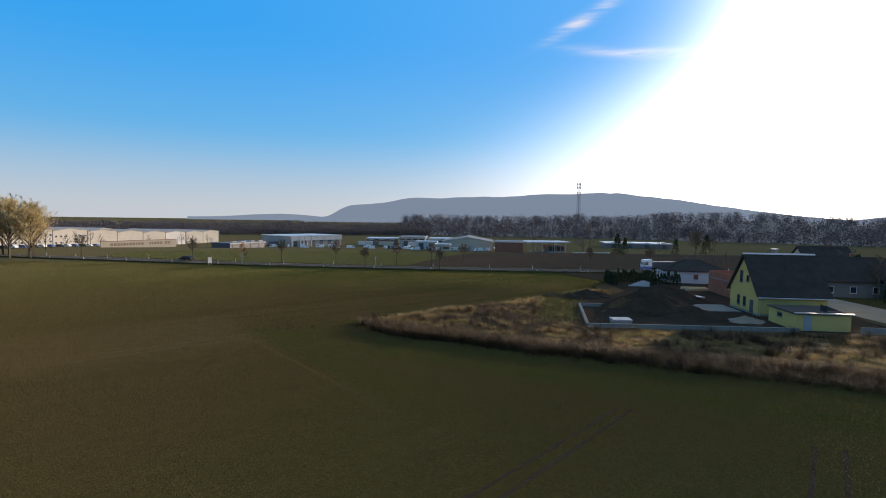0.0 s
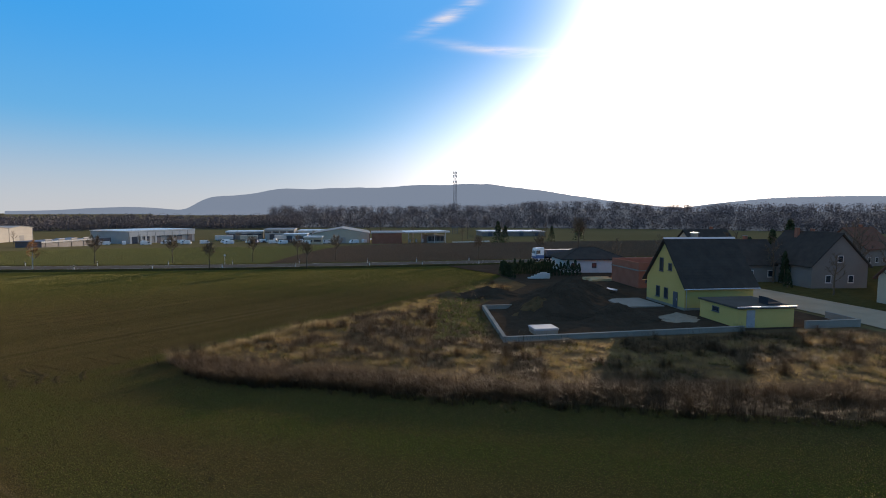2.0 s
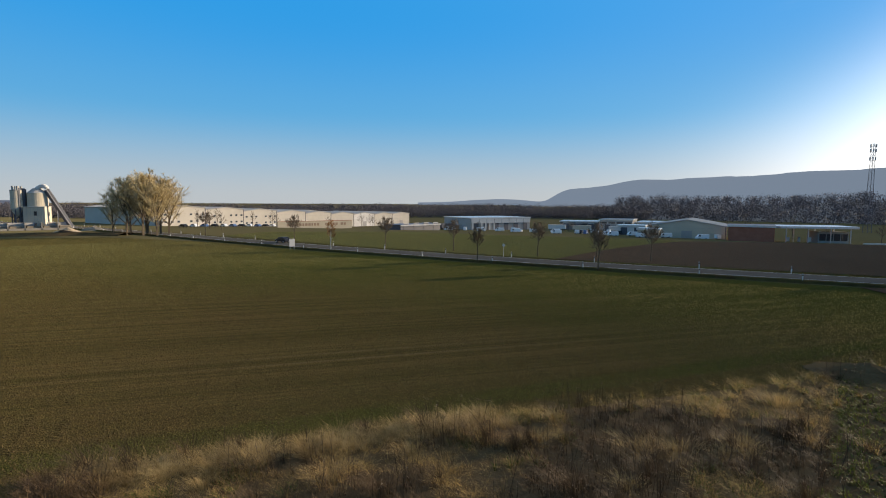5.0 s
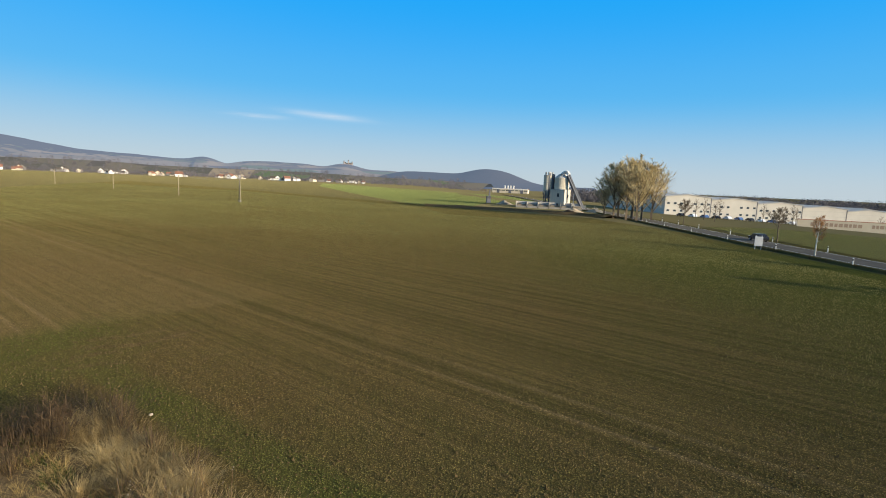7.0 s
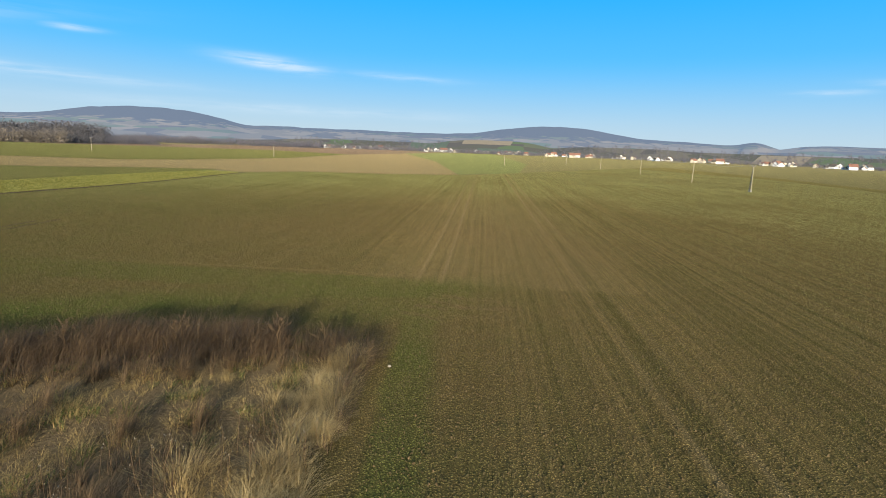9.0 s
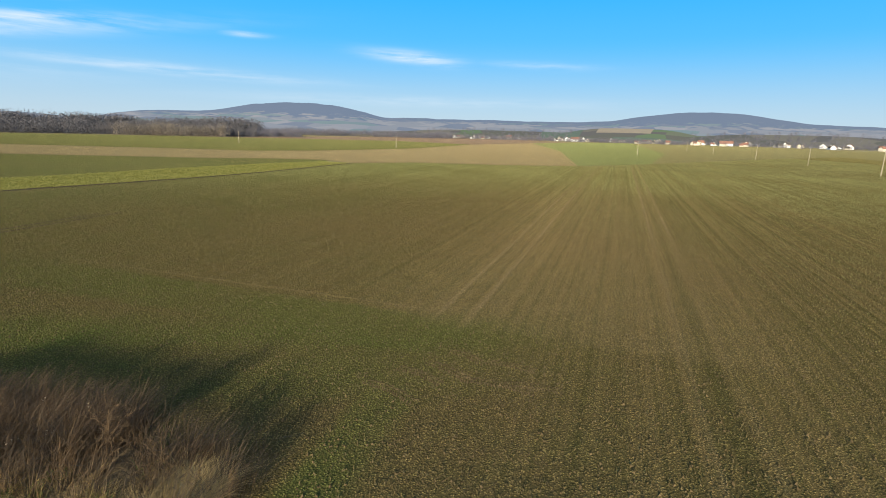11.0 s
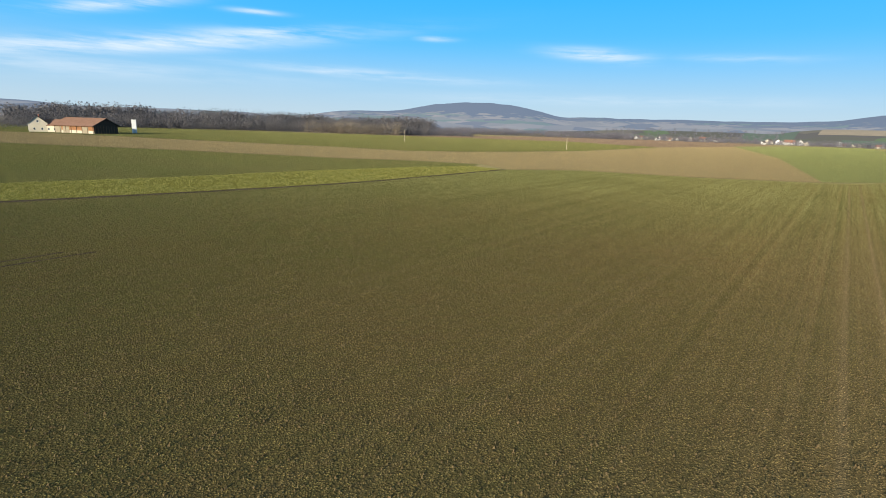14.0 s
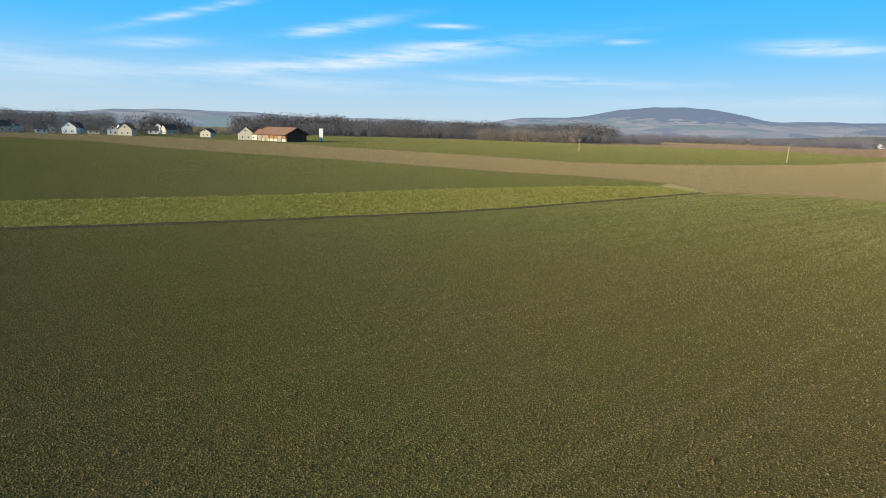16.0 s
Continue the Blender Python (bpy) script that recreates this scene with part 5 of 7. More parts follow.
def truck(m):
    t = thing("truck", m, "articulated truck with a white and blue cab and dark trailer", "truck")
    cab = part("cab", prism(B(), [(3.9, 0.7), (6.1, 0.7), (6.2, 1.9), (5.9, 3.3), (3.9, 3.5)], -1.22, 1.22, "y"), "car_white", t, "white cab")
    part("stripe", box(B(), 3.88, -1.235, 0.75, 6.15, 1.235, 1.6), "blue", cab, "blue lower half of the cab")
    part("windscreen", prism(B(), [(6.16, 1.95), (6.2, 1.95), (5.96, 3.0), (5.92, 3.0)], -1.1, 1.1, "y"), "glass", cab)
    for s in (-1, 1):
        part("side_window", box(B(), 4.9, s * 1.2 - 0.03, 1.95, 5.85, s * 1.2 + 0.04, 2.8), "glass", cab)
        part("mirror", box(B(), 6.0, s * 1.4 - 0.1, 1.9, 6.1, s * 1.4 + 0.1, 2.6), "black", cab)
    part("chassis", box(B(), -7.0, -0.5, 0.75, 4.2, 0.5, 1.05), "black", t)
    part("trailer", prism(B(), [(-7.2, 1.2), (3.2, 1.2), (3.4, 2.9), (-7.4, 2.9)], -1.25, 1.25, "y"), "dark_sheet", t, "dark tipper trailer")
    for k in range(9):
        for s in (-1, 1):
            part("rib", box(B(), -6.8 + k * 1.2, s * 1.25 - 0.06, 1.25, -6.68 + k * 1.2, s * 1.25 + 0.06, 2.85), "dark_sheet", t)
    for x in (5.3, 1.9, -3.4, -4.8, -6.2):
        for y in (-1.05, 1.05):
            wheel(t, x, y, 0.5, 0.3)


truck(pose(60.0, 142.6, 0.34, 0, 0, 180))


# ---- power line across the field ----
def pole(x, y, h, double=False):
    t = thing("power_pole", pose(x, y, 0), "slim wooden power pole in the field", "pole", "power line")
    if double:
        for s in (-1, 1):
            bm = B()
            tube(bm, (s * 0.42, 0, 0), (s * 0.05, 0, h), 0.13, 0.09)
            o = part("leg", bm, "pole_wood", t)
            bm = B()
            tube(bm, (s * 0.42, 0, -0.1), (s * 0.41, 0, 0.8), 0.2, 0.18)
            part("foot", bm, "concrete", o, "pale concrete foot")
        part("brace", box(B(), -0.27, -0.05, h * 0.45, 0.27, 0.05, h * 0.45 + 0.14), "pole_wood", t)
    else:
        bm = B()
        tube(bm, (0, 0, 0), (0, 0, h), 0.16, 0.1)
        part("shaft", bm, "pole_wood", t)
    part("crossarm", box(B(), -0.04, -0.65, h - 0.32, 0.04, 0.65, h - 0.24), "dark_sheet", t)
    for y in (-0.6, 0.0, 0.6):
        bm = B()
        tube(bm, (0, y, h - 0.22), (0, y, h + 0.05), 0.05, 0.03, 6)
        part("insulator", bm, "grey_sheet", t)
    return t


LINE = [(-166, 41.4), (-199, 13), (-243, -27.5), (-285, -72), (-340, -131), (-396, -190)]
for i, (x, y) in enumerate(LINE):
    pole(x, y, 7.6, i == 0).rotation_euler = (0, 0, radians(48))
for x, y in ((-243, -112), (-142, -204), (-63.5, -268)):
    pole(x, y, 7.4).rotation_euler = (0, 0, radians(40))
for (xa, ya), (xb, yb) in zip(LINE, LINE[1:]):
    for off in (-0.6, 0.0, 0.6):
        bm = B()
        prev = None
        for k in range(9):
            u = k / 8
            p = (xa + (xb - xa) * u + off * 0.72, ya + (yb - ya) * u - off * 0.68, 7.62 - 0.9 * 4 * u * (1 - u))
            if prev:
                tube(bm, prev, p, 0.012, sides=3)
            prev = p
        tagged(part("cable", bm, "dark_sheet"), "thin power cable sagging between the poles", "cable", "power cables")


# ---- concrete plant ----
def plant():
    silo = thing("silo", pose(-204.6, 160.0, -0.2), "tall pale cement silo on a steel frame", "silo", "concrete plant silos")
    bm = B()
    tube(bm, (0, 0, 7.4), (0, 0, 14.2), 1.8, sides=24)
    tube(bm, (0, 0, 4.6), (0, 0, 7.4), 0.4, 1.8, sides=24)
    part("shell", bm, "pale_sheet", silo)
    for z in (7.5, 11.0, 14.0):
        part("ring", tube(B(), (0, 0, z), (0, 0, z + 0.18), 1.88, sides=24), "grey_sheet", silo)
    for a in range(4):
        c, s = math.cos(a * 1.571 + 0.8), math.sin(a * 1.571 + 0.8)
        part("leg", tube(B(), (1.6 * c, 1.6 * s, 0), (1.6 * c, 1.6 * s, 8.0), 0.2), "dark_sheet", silo)
    bm = B()
    for z in (1.5, 4.0):
        for a in range(4):
            c, s, c2, s2 = math.cos(a * 1.571 + 0.8), math.sin(a * 1.571 + 0.8), math.cos(a * 1.571 + 2.37), math.sin(a * 1.571 + 2.37)
            tube(bm, (1.6 * c, 1.6 * s, z), (1.6 * c2, 1.6 * s2, z + 2.2), 0.1, sides=5)
    part("bracing", bm, "dark_sheet", silo)
    for a in range(3):
        bm = B()
        tube(bm, (0.95 * math.cos(a * 2.1), 0.95 * math.sin(a * 2.1), 14.2), (0.95 * math.cos(a * 2.1), 0.95 * math.sin(a * 2.1), 15.6), 0.36, sides=10)
        part("vent", bm, "grey_sheet", silo)
    part("ladder", box(B(), 1.82, -0.25, 2.0, 1.95, 0.25, 15.0), "dark_sheet", silo)
    copy_thing(silo, pose(-209.8, 163.2, -0.2, 0, 0, 40))
    tower = thing("mixing_tower", pose(-202.0, 165.0, -0.2, 0, 0, 46), "pale sheet-clad mixing tower of the concrete plant", "tower")
    part("lower_hall", box(B(), -3.2, -3.5, 0, 3.2, 3.5, 8.2, 0.05), "pale_sheet", tower)
    part("hall_roof", box(B(), -3.35, -3.65, 8.2, 3.35, 3.65, 8.4), "grey_sheet", tower)
    part("upper_drum", tube(B(), (0.2, 0.3, 8.3), (0.2, 0.3, 13.2), 3.1, sides=28), "pale_sheet", tower, "pale round aggregate bin")
    part("drum_cap", tube(B(), (0.2, 0.3, 13.2), (0.2, 0.3, 14.9), 3.15, 1.3, sides=28), "grey_sheet", tower)
    part("side_stack", tube(B(), (-3.4, -1.4, 0), (-3.4, -1.4, 14.8), 0.5, sides=10), "dark_sheet", tower, "dark riser pipe")
    part("side_stack", tube(B(), (-3.5, 0.4, 0), (-3.5, 0.4, 14.6), 0.45, sides=10), "dark_sheet", tower, "dark riser pipe")
    for k in range(6):
        part("seam", box(B(), -3.2 + 6.4 * k / 6, -3.55, 0, -3.1 + 6.4 * k / 6, -3.49, 8.1), "grey_sheet", tower)
    for x, z in ((0.4, 5.2), (0.3, 1.0)):
        window(tower, x, -3.53, z, 0.9, 1.5, "-y", frame="dark_sheet")
    window(tower, 3.23, 0.6, 5.0, 0.9, 1.3, "x", frame="dark_sheet")
    conv = thing("conveyor", pose(0, 0, 0), "steep enclosed grey conveyor rising to the top of the mixing tower", "conveyor")
    a, b = Vector((-195.2, 172.9, -0.6)), Vector((-198.9, 166.6, 14.2))
    part("gallery", tube(B(), a, b, 0.85, sides=4), "dark_sheet", conv)
    side = Vector((0.35, 0.8, 0.25))
    for off in (side, side * 0.55 + Vector((0.5, -0.2, 0.2))):
        part("rail", tube(B(), a + off, b + off, 0.09, sides=6), "dark_sheet", conv)
    for k in range(12):
        p = a + (b - a) * (k + 0.5) / 12
        part("rung", tube(B(), p + side, p + side * 0.55 + Vector((0.5, -0.2, 0.2)), 0.06, sides=5), "dark_sheet", conv)
    bm = B()
    for k in range(5):
        t0, t1 = 0.1 + k * 0.4, 0.1 + (k + 1) * 0.4
        c = b + Vector((-1.3, -1.2, -0.9))
        f = (b - c).normalized()
        tube(bm, c + f * 2.3 * math.cos(t0) + Vector((0, 0, 2.0 * math.sin(t0))), c + f * 2.3 * math.cos(t1) + Vector((0, 0, 2.0 * math.sin(t1))), 0.7, sides=10)
    part("head", bm, "white", conv, "curved white hood over the conveyor head")
    for u in (0.3, 0.6):
        p = a + (b - a) * u
        part("support", tube(B(), (p.x, p.y, -0.4), (p.x, p.y, p.z), 0.16), "steel", conv)
    for k in range(6):
        t = thing("aggregate_bay", pose(-203.0 + 1.75 * k, 148.2 + 4.25 * k, -0.1, 0, 0, 67), "open concrete bay for gravel at the plant", "bay", "aggregate bays")
        part("side_wall", box(B(), -2.3, -2.6, 0, -2.0, 2.6, 2.6), "concrete", t)
        part("back_wall", box(B(), -2.0, 2.3, 0, 2.3, 2.6, 2.6), "grey_sheet", t)
        part("kerb", box(B(), -2.0, -2.9, 0, 2.2, -2.6, 0.8), "concrete", t)
        bm = B()
        prism(bm, [(-1.9, 0), (2.2, 0), (1.6, 1.5), (-1.5, 1.5)], -1.8, 2.2, "y")
        part("gravel_fill", bm, "gravel", t)
    heap("gravel_mound", -228, 148, 5, 4, 2.0, "gravel", "grey gravel heap at the concrete plant", 4.4)
    heap("gravel_mound", -178, 170, 6, 3, 1.6, "gravel", "pale sand heap at the concrete plant", 6.6)
    heap("sand_heap", -172, 158, 4, 4, 1.6, "pale_street", "pale sand heap at the concrete plant", 2.6)
    heap("rubble_heap", -166, 154, 6, 3, 1.2, "earth", "low dark rubble heap at the concrete plant", 8.6)
    s = thing("screening_rig", pose(-234.8, 142.0, 0), "small dark screening machine with a ladder", "machine")
    part("frame", box(B(), -0.9, -0.9, 0, 0.9, 0.9, 2.2), "dark_sheet", s)
    part("hopper", prism(B(), [(-0.6, 2.2), (0.6, 2.2), (1.2, 3.4), (-1.2, 3.4)], -1, 1, "y"), "dark_sheet", s)
    bm = B()
    tube(bm, (0.3, 0.3, 3.4), (0.3, 0.3, 6.2), 0.4, 0.3, 8)
    part("stack", bm, "dark_sheet", s)


plant()


# ---- trading estate beyond the road ----
def gabled_hall(m, w, d, eave, ridge, wall, label, strip=True, group="warehouses"):
    """A long hall, gable towards -y."""
    t = thing("warehouse", m, label, "warehouse", group)
    part("wall", prism(B(), [(-w / 2, -2), (w / 2, -2), (w / 2, eave), (0, ridge), (-w / 2, eave)], 0, d, "y"), wall, t)
    for s in (-1, 1):
        part("roof", prism(B(), [(s * (w / 2 + 0.3), eave + 0.02), (0, ridge + 0.02), (0, ridge + 0.4), (s * (w / 2 + 0.3), eave + 0.4)], -0.4, d + 0.4, "y"), "grey_sheet", t)
    part("downpipe", box(B(), w / 2 - 0.5, -0.15, 0, w / 2 - 0.25, -0.02, eave), "dark_sheet", t)
    if strip:
        for z in (1.6, 5.0):
            for k in range(7):
                if (k * 5 + int(z)) % 4:
                    window(t, -w / 2 + (k + 0.5) * w / 7, -0.03, z, 1.5, 1.1, "-y", sill=False, frame="white")
    else:
        part("gate", box(B(), -2.2, -0.1, 0, 2.2, -0.02, 3.6), "grey_sheet", t, "grey roller gate")
        for z in (2.4, 4.8, 7.2):
            part("seam", box(B(), -w / 2 + 0.1, -0.05, z, w / 2 - 0.1, -0.005, z + 0.06), "grey_sheet", t)
    return t


BAYS = 9
for k in range(BAYS):
    u = (k + 0.5) / BAYS
    x, y = -210 + 20 * u, 220 + 204 * u
    gabled_hall(pose(x, y, land_z(x, y), 0, 0, 84.4), 22.7, 70, 8.4, 9.6, "white" if k == 6 else "pale_wall",
                "white warehouse bay with a shallow gable" if k == 6 else "long cream warehouse bay with small office windows" if k < 3 else "long cream warehouse bay with a shallow gable", k < 3)
    if k in (3, 7):
        gabled_hall(pose(x - 74, y + 7, land_z(x, y), 0, 0, 84.4), 22.7, 50, 9.0, 10.4, "pale_wall", "pale rear warehouse bay behind the front row", False)

# wall with worn lettering in front of the warehouses
ax, ay, bx, by = -177.0, 259.5, -160.5, 301.0
length = math.hypot(bx - ax, by - ay)
t = thing("lettered_wall", pose(ax, ay, land_z(ax, ay) - 1.6, 0, 0, math.degrees(math.atan2(by - ay, bx - ax))), "long cream advertising wall with a row of faded lettering", "wall")
part("panel", box(B(), 0, -0.3, 0, length, 0.3, 4.4), "cream", t)
part("coping", box(B(), -0.1, -0.4, 4.4, length + 0.1, 0.4, 4.6), "brick", t)
x = 5.0
while x < length - 5:
    w = random.uniform(0.9, 1.5)
    if not 24 < x < 27 and not 34 < x < 36:
        part("letter_bar", box(B(), x, -0.36, 2.0, x + w, -0.3, 3.4), "letters", t)
    x += w + 0.5


def flat_hall(m, w, d, h, wall, roof, label, gates=0, band=True, base=-2.0, name="hall"):
    t = thing(name, m, label, "hall")
    part("wall", box(B(), 0, 0, base, w, d, h), wall, t)
    r = part("roof", box(B(), -0.4, -0.4, h, w + 0.4, d + 0.4, h + 0.5, 0.05), roof, t)
    part("roof_edge", box(B(), -0.45, -0.45, h - 0.25, w + 0.45, -0.38, h + 0.55), "white", r, "white roof edge")
    if band:
        k = max(int(w / 5), 2)
        for i in range(k):
            window(t, (i + 0.5) * w / k, -0.03, h - 2.4, w / k - 0.8, 1.2, "-y", sill=False, frame="grey_sheet")
    for i in range(gates):
        x = (i + 0.5) * w / gates
        g = part("gate", box(B(), x - 1.7, -0.12, base, x + 1.7, -0.02, 4.2), "dark_sheet", t, "dark loading gate")
        part("frame", box(B(), x - 1.9, -0.2, 4.2, x + 1.9, -0.02, 4.6), "white", g)
    return t


hall_turn = math.degrees(math.atan2(397.8 - 355.0, -77.4 + 109.1))
t = flat_hall(pose(-109.1, 355, -6.6, 0, 0, hall_turn), 46, 34, 7.3, "grey_sheet", "sleek_roof", "logistics hall with a white fascia over dark loading gates", 6, False)
part("fascia", box(B(), 0.1, -0.62, 4.3, 45.9, -0.5, 6.9), "white", t, "wide white fascia band")
for x in (0.8, 7.5, 10.5, 13.5, 17.0):
    part("column", box(B(), x - 0.55, -0.95, -2, x + 0.55, -0.64, 4.3), "white", t, "white front column")
for k in range(1, 8):
    part("joint", box(B(), 45.9 * k / 8 - 0.1, -0.66, 4.3, 45.9 * k / 8 + 0.1, -0.62, 6.9), "dark_sheet", t)
flat_hall(pose(-131, 377, -6.8, 0, 0, hall_turn - 86), 26, 30, 6.6, "grey_sheet", "grey_sheet", "grey windowless storage hall", 0, False)
flat_hall(pose(-64, 404, -7.0, 0, 0, 4), 24, 22, 5.2, "grey_render", "sleek_roof", "low grey workshop with a pale roof", 3)
flat_hall(pose(-38, 400, -7.0, 0, 0, -2), 20, 24, 7.0, "grey_sheet", "dark_sheet", "grey workshop hall with a dark roof", 2)
flat_hall(pose(-16, 410, -7.0, 0, 0, -3), 34, 26, 5.4, "white", "sleek_roof", "low white hall with a bright flat roof", 4)
flat_hall(pose(-128, 300, -5.4, 0, 0, 70), 30, 14, 3.2, "dark_sheet", "dark_sheet", "low dark open storage shed", 4, False)
gabled_hall(pose(12, 318, -5.4, 0, 0, -4), 32, 40, 5.6, 8.4, "pale_sheet", "wide pale grey hall with a pale shallow gable roof", False, "")
flat_hall(pose(-8, 300, -4.8, 0, 0, -5), 9, 8, 4.0, "cream", "sleek_roof", "small cream office block beside the grey hall", 0, True)
flat_hall(pose(-22, 352, -6.6, 0, 0, -3), 14, 12, 5.0, "white", "sleek_roof", "small white workshop on the trading estate", 2, False)
flat_hall(pose(27, 296, -4.6, 0, 0, -6), 16, 16, 6.2, "brick", "dark_sheet", "red-brown block built against the grey hall", 0, False)
flat_hall(pose(128, 420, -7.0, 0, 0, -8), 52, 30, 3.6, "grey_render", "sleek_roof", "long low hall with a bright roof", 4, False)


def filling_station(m):
    t = thing("filling_station", m, "filling station with a wide white flat canopy on slim posts", "filling station")
    part("canopy", box(B(), -2, -2, 5.6, 26, 14, 6.5, 0.08), "sleek_roof", t, "white flat canopy")
    for x in (1, 9, 17, 24):
        for y in (0, 12):
            bm = B()
            tube(bm, (x, y, -1), (x, y, 5.6), 0.22)
            part("post", bm, "steel", t)
    part("shop", box(B(), 14, 3, -1, 25, 12, 4.2), "grey_sheet", t)
    for k in range(4):
        part("shop_window", box(B(), 14.4 + k * 2.6, 2.94, 0.6, 16.7 + k * 2.6, 3.0, 3.4), "glass", t)
    for x in (4, 8, 12):
        p = part("pump", box(B(), x - 0.5, 5, 0, x + 0.5, 5.6, 1.8, 0.03), "white", t)
        part("hose", tube(B(), (x + 0.55, 5.3, 0.4), (x + 0.55, 5.3, 1.5), 0.05), "black", p)
    k = part("kerb", box(B(), 27, -3, -0.6, 52, -2.5, 0.3), "white", t, "pale kerb")


filling_station(pose(47, 302, -4.6, 0, 0, 14))


def trailer(m, paint, label):
    t = thing("trailer", m, label, "trailer", "parked trailers")
    part("box_body", box(B(), -5.5, -1.25, 1.0, 5.5, 1.25, 3.7, 0.04), paint, t)
    part("chassis", box(B(), -5.3, -0.5, 0.7, 5.3, 0.5, 1.0), "black", t)
    for x in (-4.2, -3.0, 4.0):
        for y in (-1.0, 1.0):
            wheel(t, x, y, 0.48, 0.3)


for x, y, a, paint in ((-62, 385, 6, "white"), (-46, 382, 4, "pale_sheet"), (-24, 378, -3, "white"), (-8, 372, 2, "blue"), (6, 366, -8, "white"), (-120, 345, 60, "dark_sheet"), (-126, 330, 64, "white"), (-140, 352, 70, "blue")):
    trailer(pose(x, y, land_z(x, y) + 0.1, 0, 0, a), paint, {"white": "white box trailer parked at the halls", "pale_sheet": "pale box trailer parked at the halls", "blue": "blue box trailer parked at the halls", "dark_sheet": "dark tarpaulin trailer parked at the halls"}[paint])
for i in range(16):
    x, y = random.uniform(-100, 40), random.uniform(330, 350) if i % 2 else random.uniform(352, 372)
    if -112 < x < -70 and y > 345:
        x += 60
    paint = random.choice(("car_white", "car_dark", "blue"))
    car(pose(x, y, land_z(x, y) + 0.02, 0, 0, random.choice((85, 95, 265))), paint, {"car_white": "white car parked on the trading estate", "car_dark": "dark car parked on the trading estate", "blue": "blue van parked on the trading estate"}[paint], "parked cars", van=i % 3 == 0)
for i in range(22):
    x, y = -128 + 7.2 * i + random.uniform(-2, 2), (338, 352, 326)[i % 3] + random.uniform(-3, 3) - (24 if i > 14 else 0)
    car(pose(x, y, land_z(x, y) + 0.02, 0, 0, random.choice((20, 200, 110))), "car_white", "white delivery van parked on the trading estate", "parked vans", van=True)
for i in range(12):
    x, y = -186 - 0.6 * i, 212 + 6.0 * i
    paint = ("car_dark", "car_white", "blue")[i % 3]
    car(pose(x, y, land_z(x, y) + 0.02, 0, 0, 174), paint, {"car_white": "white car parked by the warehouses", "car_dark": "dark car parked by the warehouses", "blue": "blue car parked by the warehouses"}[paint], "parked cars")

# lattice mast
mast = thing("radio_mast", pose(116, 462, -7), "tall slim lattice radio mast", "mast")
legs = [(math.cos(a) , math.sin(a)) for a in (0.3, 2.39, 4.49)]
for x, y in legs:
    bm = B()
    tube(bm, (x * 2.6, y * 2.6, 0), (x * 1.0, y * 1.0, 55), 0.17, 0.11, 6)
    part("leg", bm, "dark_sheet", mast)
bm = B()
for k in range(18):
    z0, z1 = k * 3.0, (k + 1) * 3.0
    r0, r1 = 2.6 - 1.6 * z0 / 55, 2.6 - 1.6 * z1 / 55
    for i in range(3):
        (xa, ya), (xb, yb) = legs[i], legs[(i + 1) % 3]
        tube(bm, (xa * r0, ya * r0, z0), (xb * r1, yb * r1, z1), 0.06, sides=4)
        tube(bm, (xa * r1, ya * r1, z1), (xb * r1, yb * r1, z1), 0.05, sides=4)
part("bracing", bm, "dark_sheet", mast)
for z in (45, 50, 53):
    bm = B()
    for x, y in legs:
        tube(bm, (x * 1.6, y * 1.6, z), (x * 1.6, y * 1.6, z + 2.2), 0.35, sides=6)
    part("antenna", bm, "white", mast)

# garden and yard trees before the warehouses
models = [tree(pose(0, -60, -40), 91, 8.0, 0.36, 12, 6, 6, "bare tree in front of the warehouses", group="yard trees")]
for x, y, h in ((-182, 216, 8), (-186, 230, 9), (-180, 246, 8), (-176, 258, 7), (-188, 268, 9), (-176, 300, 7), (-168, 322, 9), (-166, 332, 8), (-176, 344, 9), (-172, 365, 8), (-162, 205, 8), (-150, 200, 7), (-100, 345, 6), (-52, 372, 7), (-30, 366, 6), (-4, 340, 8), (30, 350, 9), (38, 330, 8), (58, 350, 10), (76, 372, 11), (92, 350, 9), (104, 380, 12), (118, 352, 10), (132, 384, 12), (150, 366, 11), (170, 390, 12), (84, 322, 8), (140, 330, 9), (186, 360, 12), (200, 390, 13), (66, 396, 12), (44, 408, 12), (20, 412, 11)):
    o = copy_thing(models[0], pose(x, y, land_z(x, y), 0, 0, 61 * h))
    o.scale = (h / 8.0,) * 3
for o in models:
    for c in (*o.children_recursive, o):
        bpy.data.objects.remove(c)



def spruce(x, y, h, label):
    t = thing("spruce", pose(x, y, land_z(x, y)), label, "tree", "spruces")
    part("trunk", tube(B(), (0, 0, 0), (0, 0, h * 0.95), h * 0.02, h * 0.004, 7), "bark", t)
    s, k = Soup(), 900
    u = rng.uniform(0, 1, k) ** 0.75
    a = rng.uniform(0, 6.283, k)
    r = (0.26 * (1 - u) ** 0.9 + 0.012) * rng.uniform(0.25, 1.1, k) * h
    c = np.column_stack([r * np.cos(a), r * np.sin(a), h * (0.07 + 0.93 * u) - r * 0.25])
    w = h * 0.035
    s.tris(c + w * unit(k), c + w * unit(k), c + np.column_stack([np.cos(a), np.sin(a), np.full(k, -0.4)]) * w * 1.6)
    s.object("needles", "conifer", t)


for x, y, h in ((86, 262, 11), (92, 268, 9), (150, 300, 12), (128, 290, 9), (102, 118, 9), (122, 132, 11), (140, 100, 12), (84, 106, 8)):
    spruce(x, y, h, "dark green spruce standing among bare trees")

# ---- farm to the south ----
FARM = (113.0, -269.0)


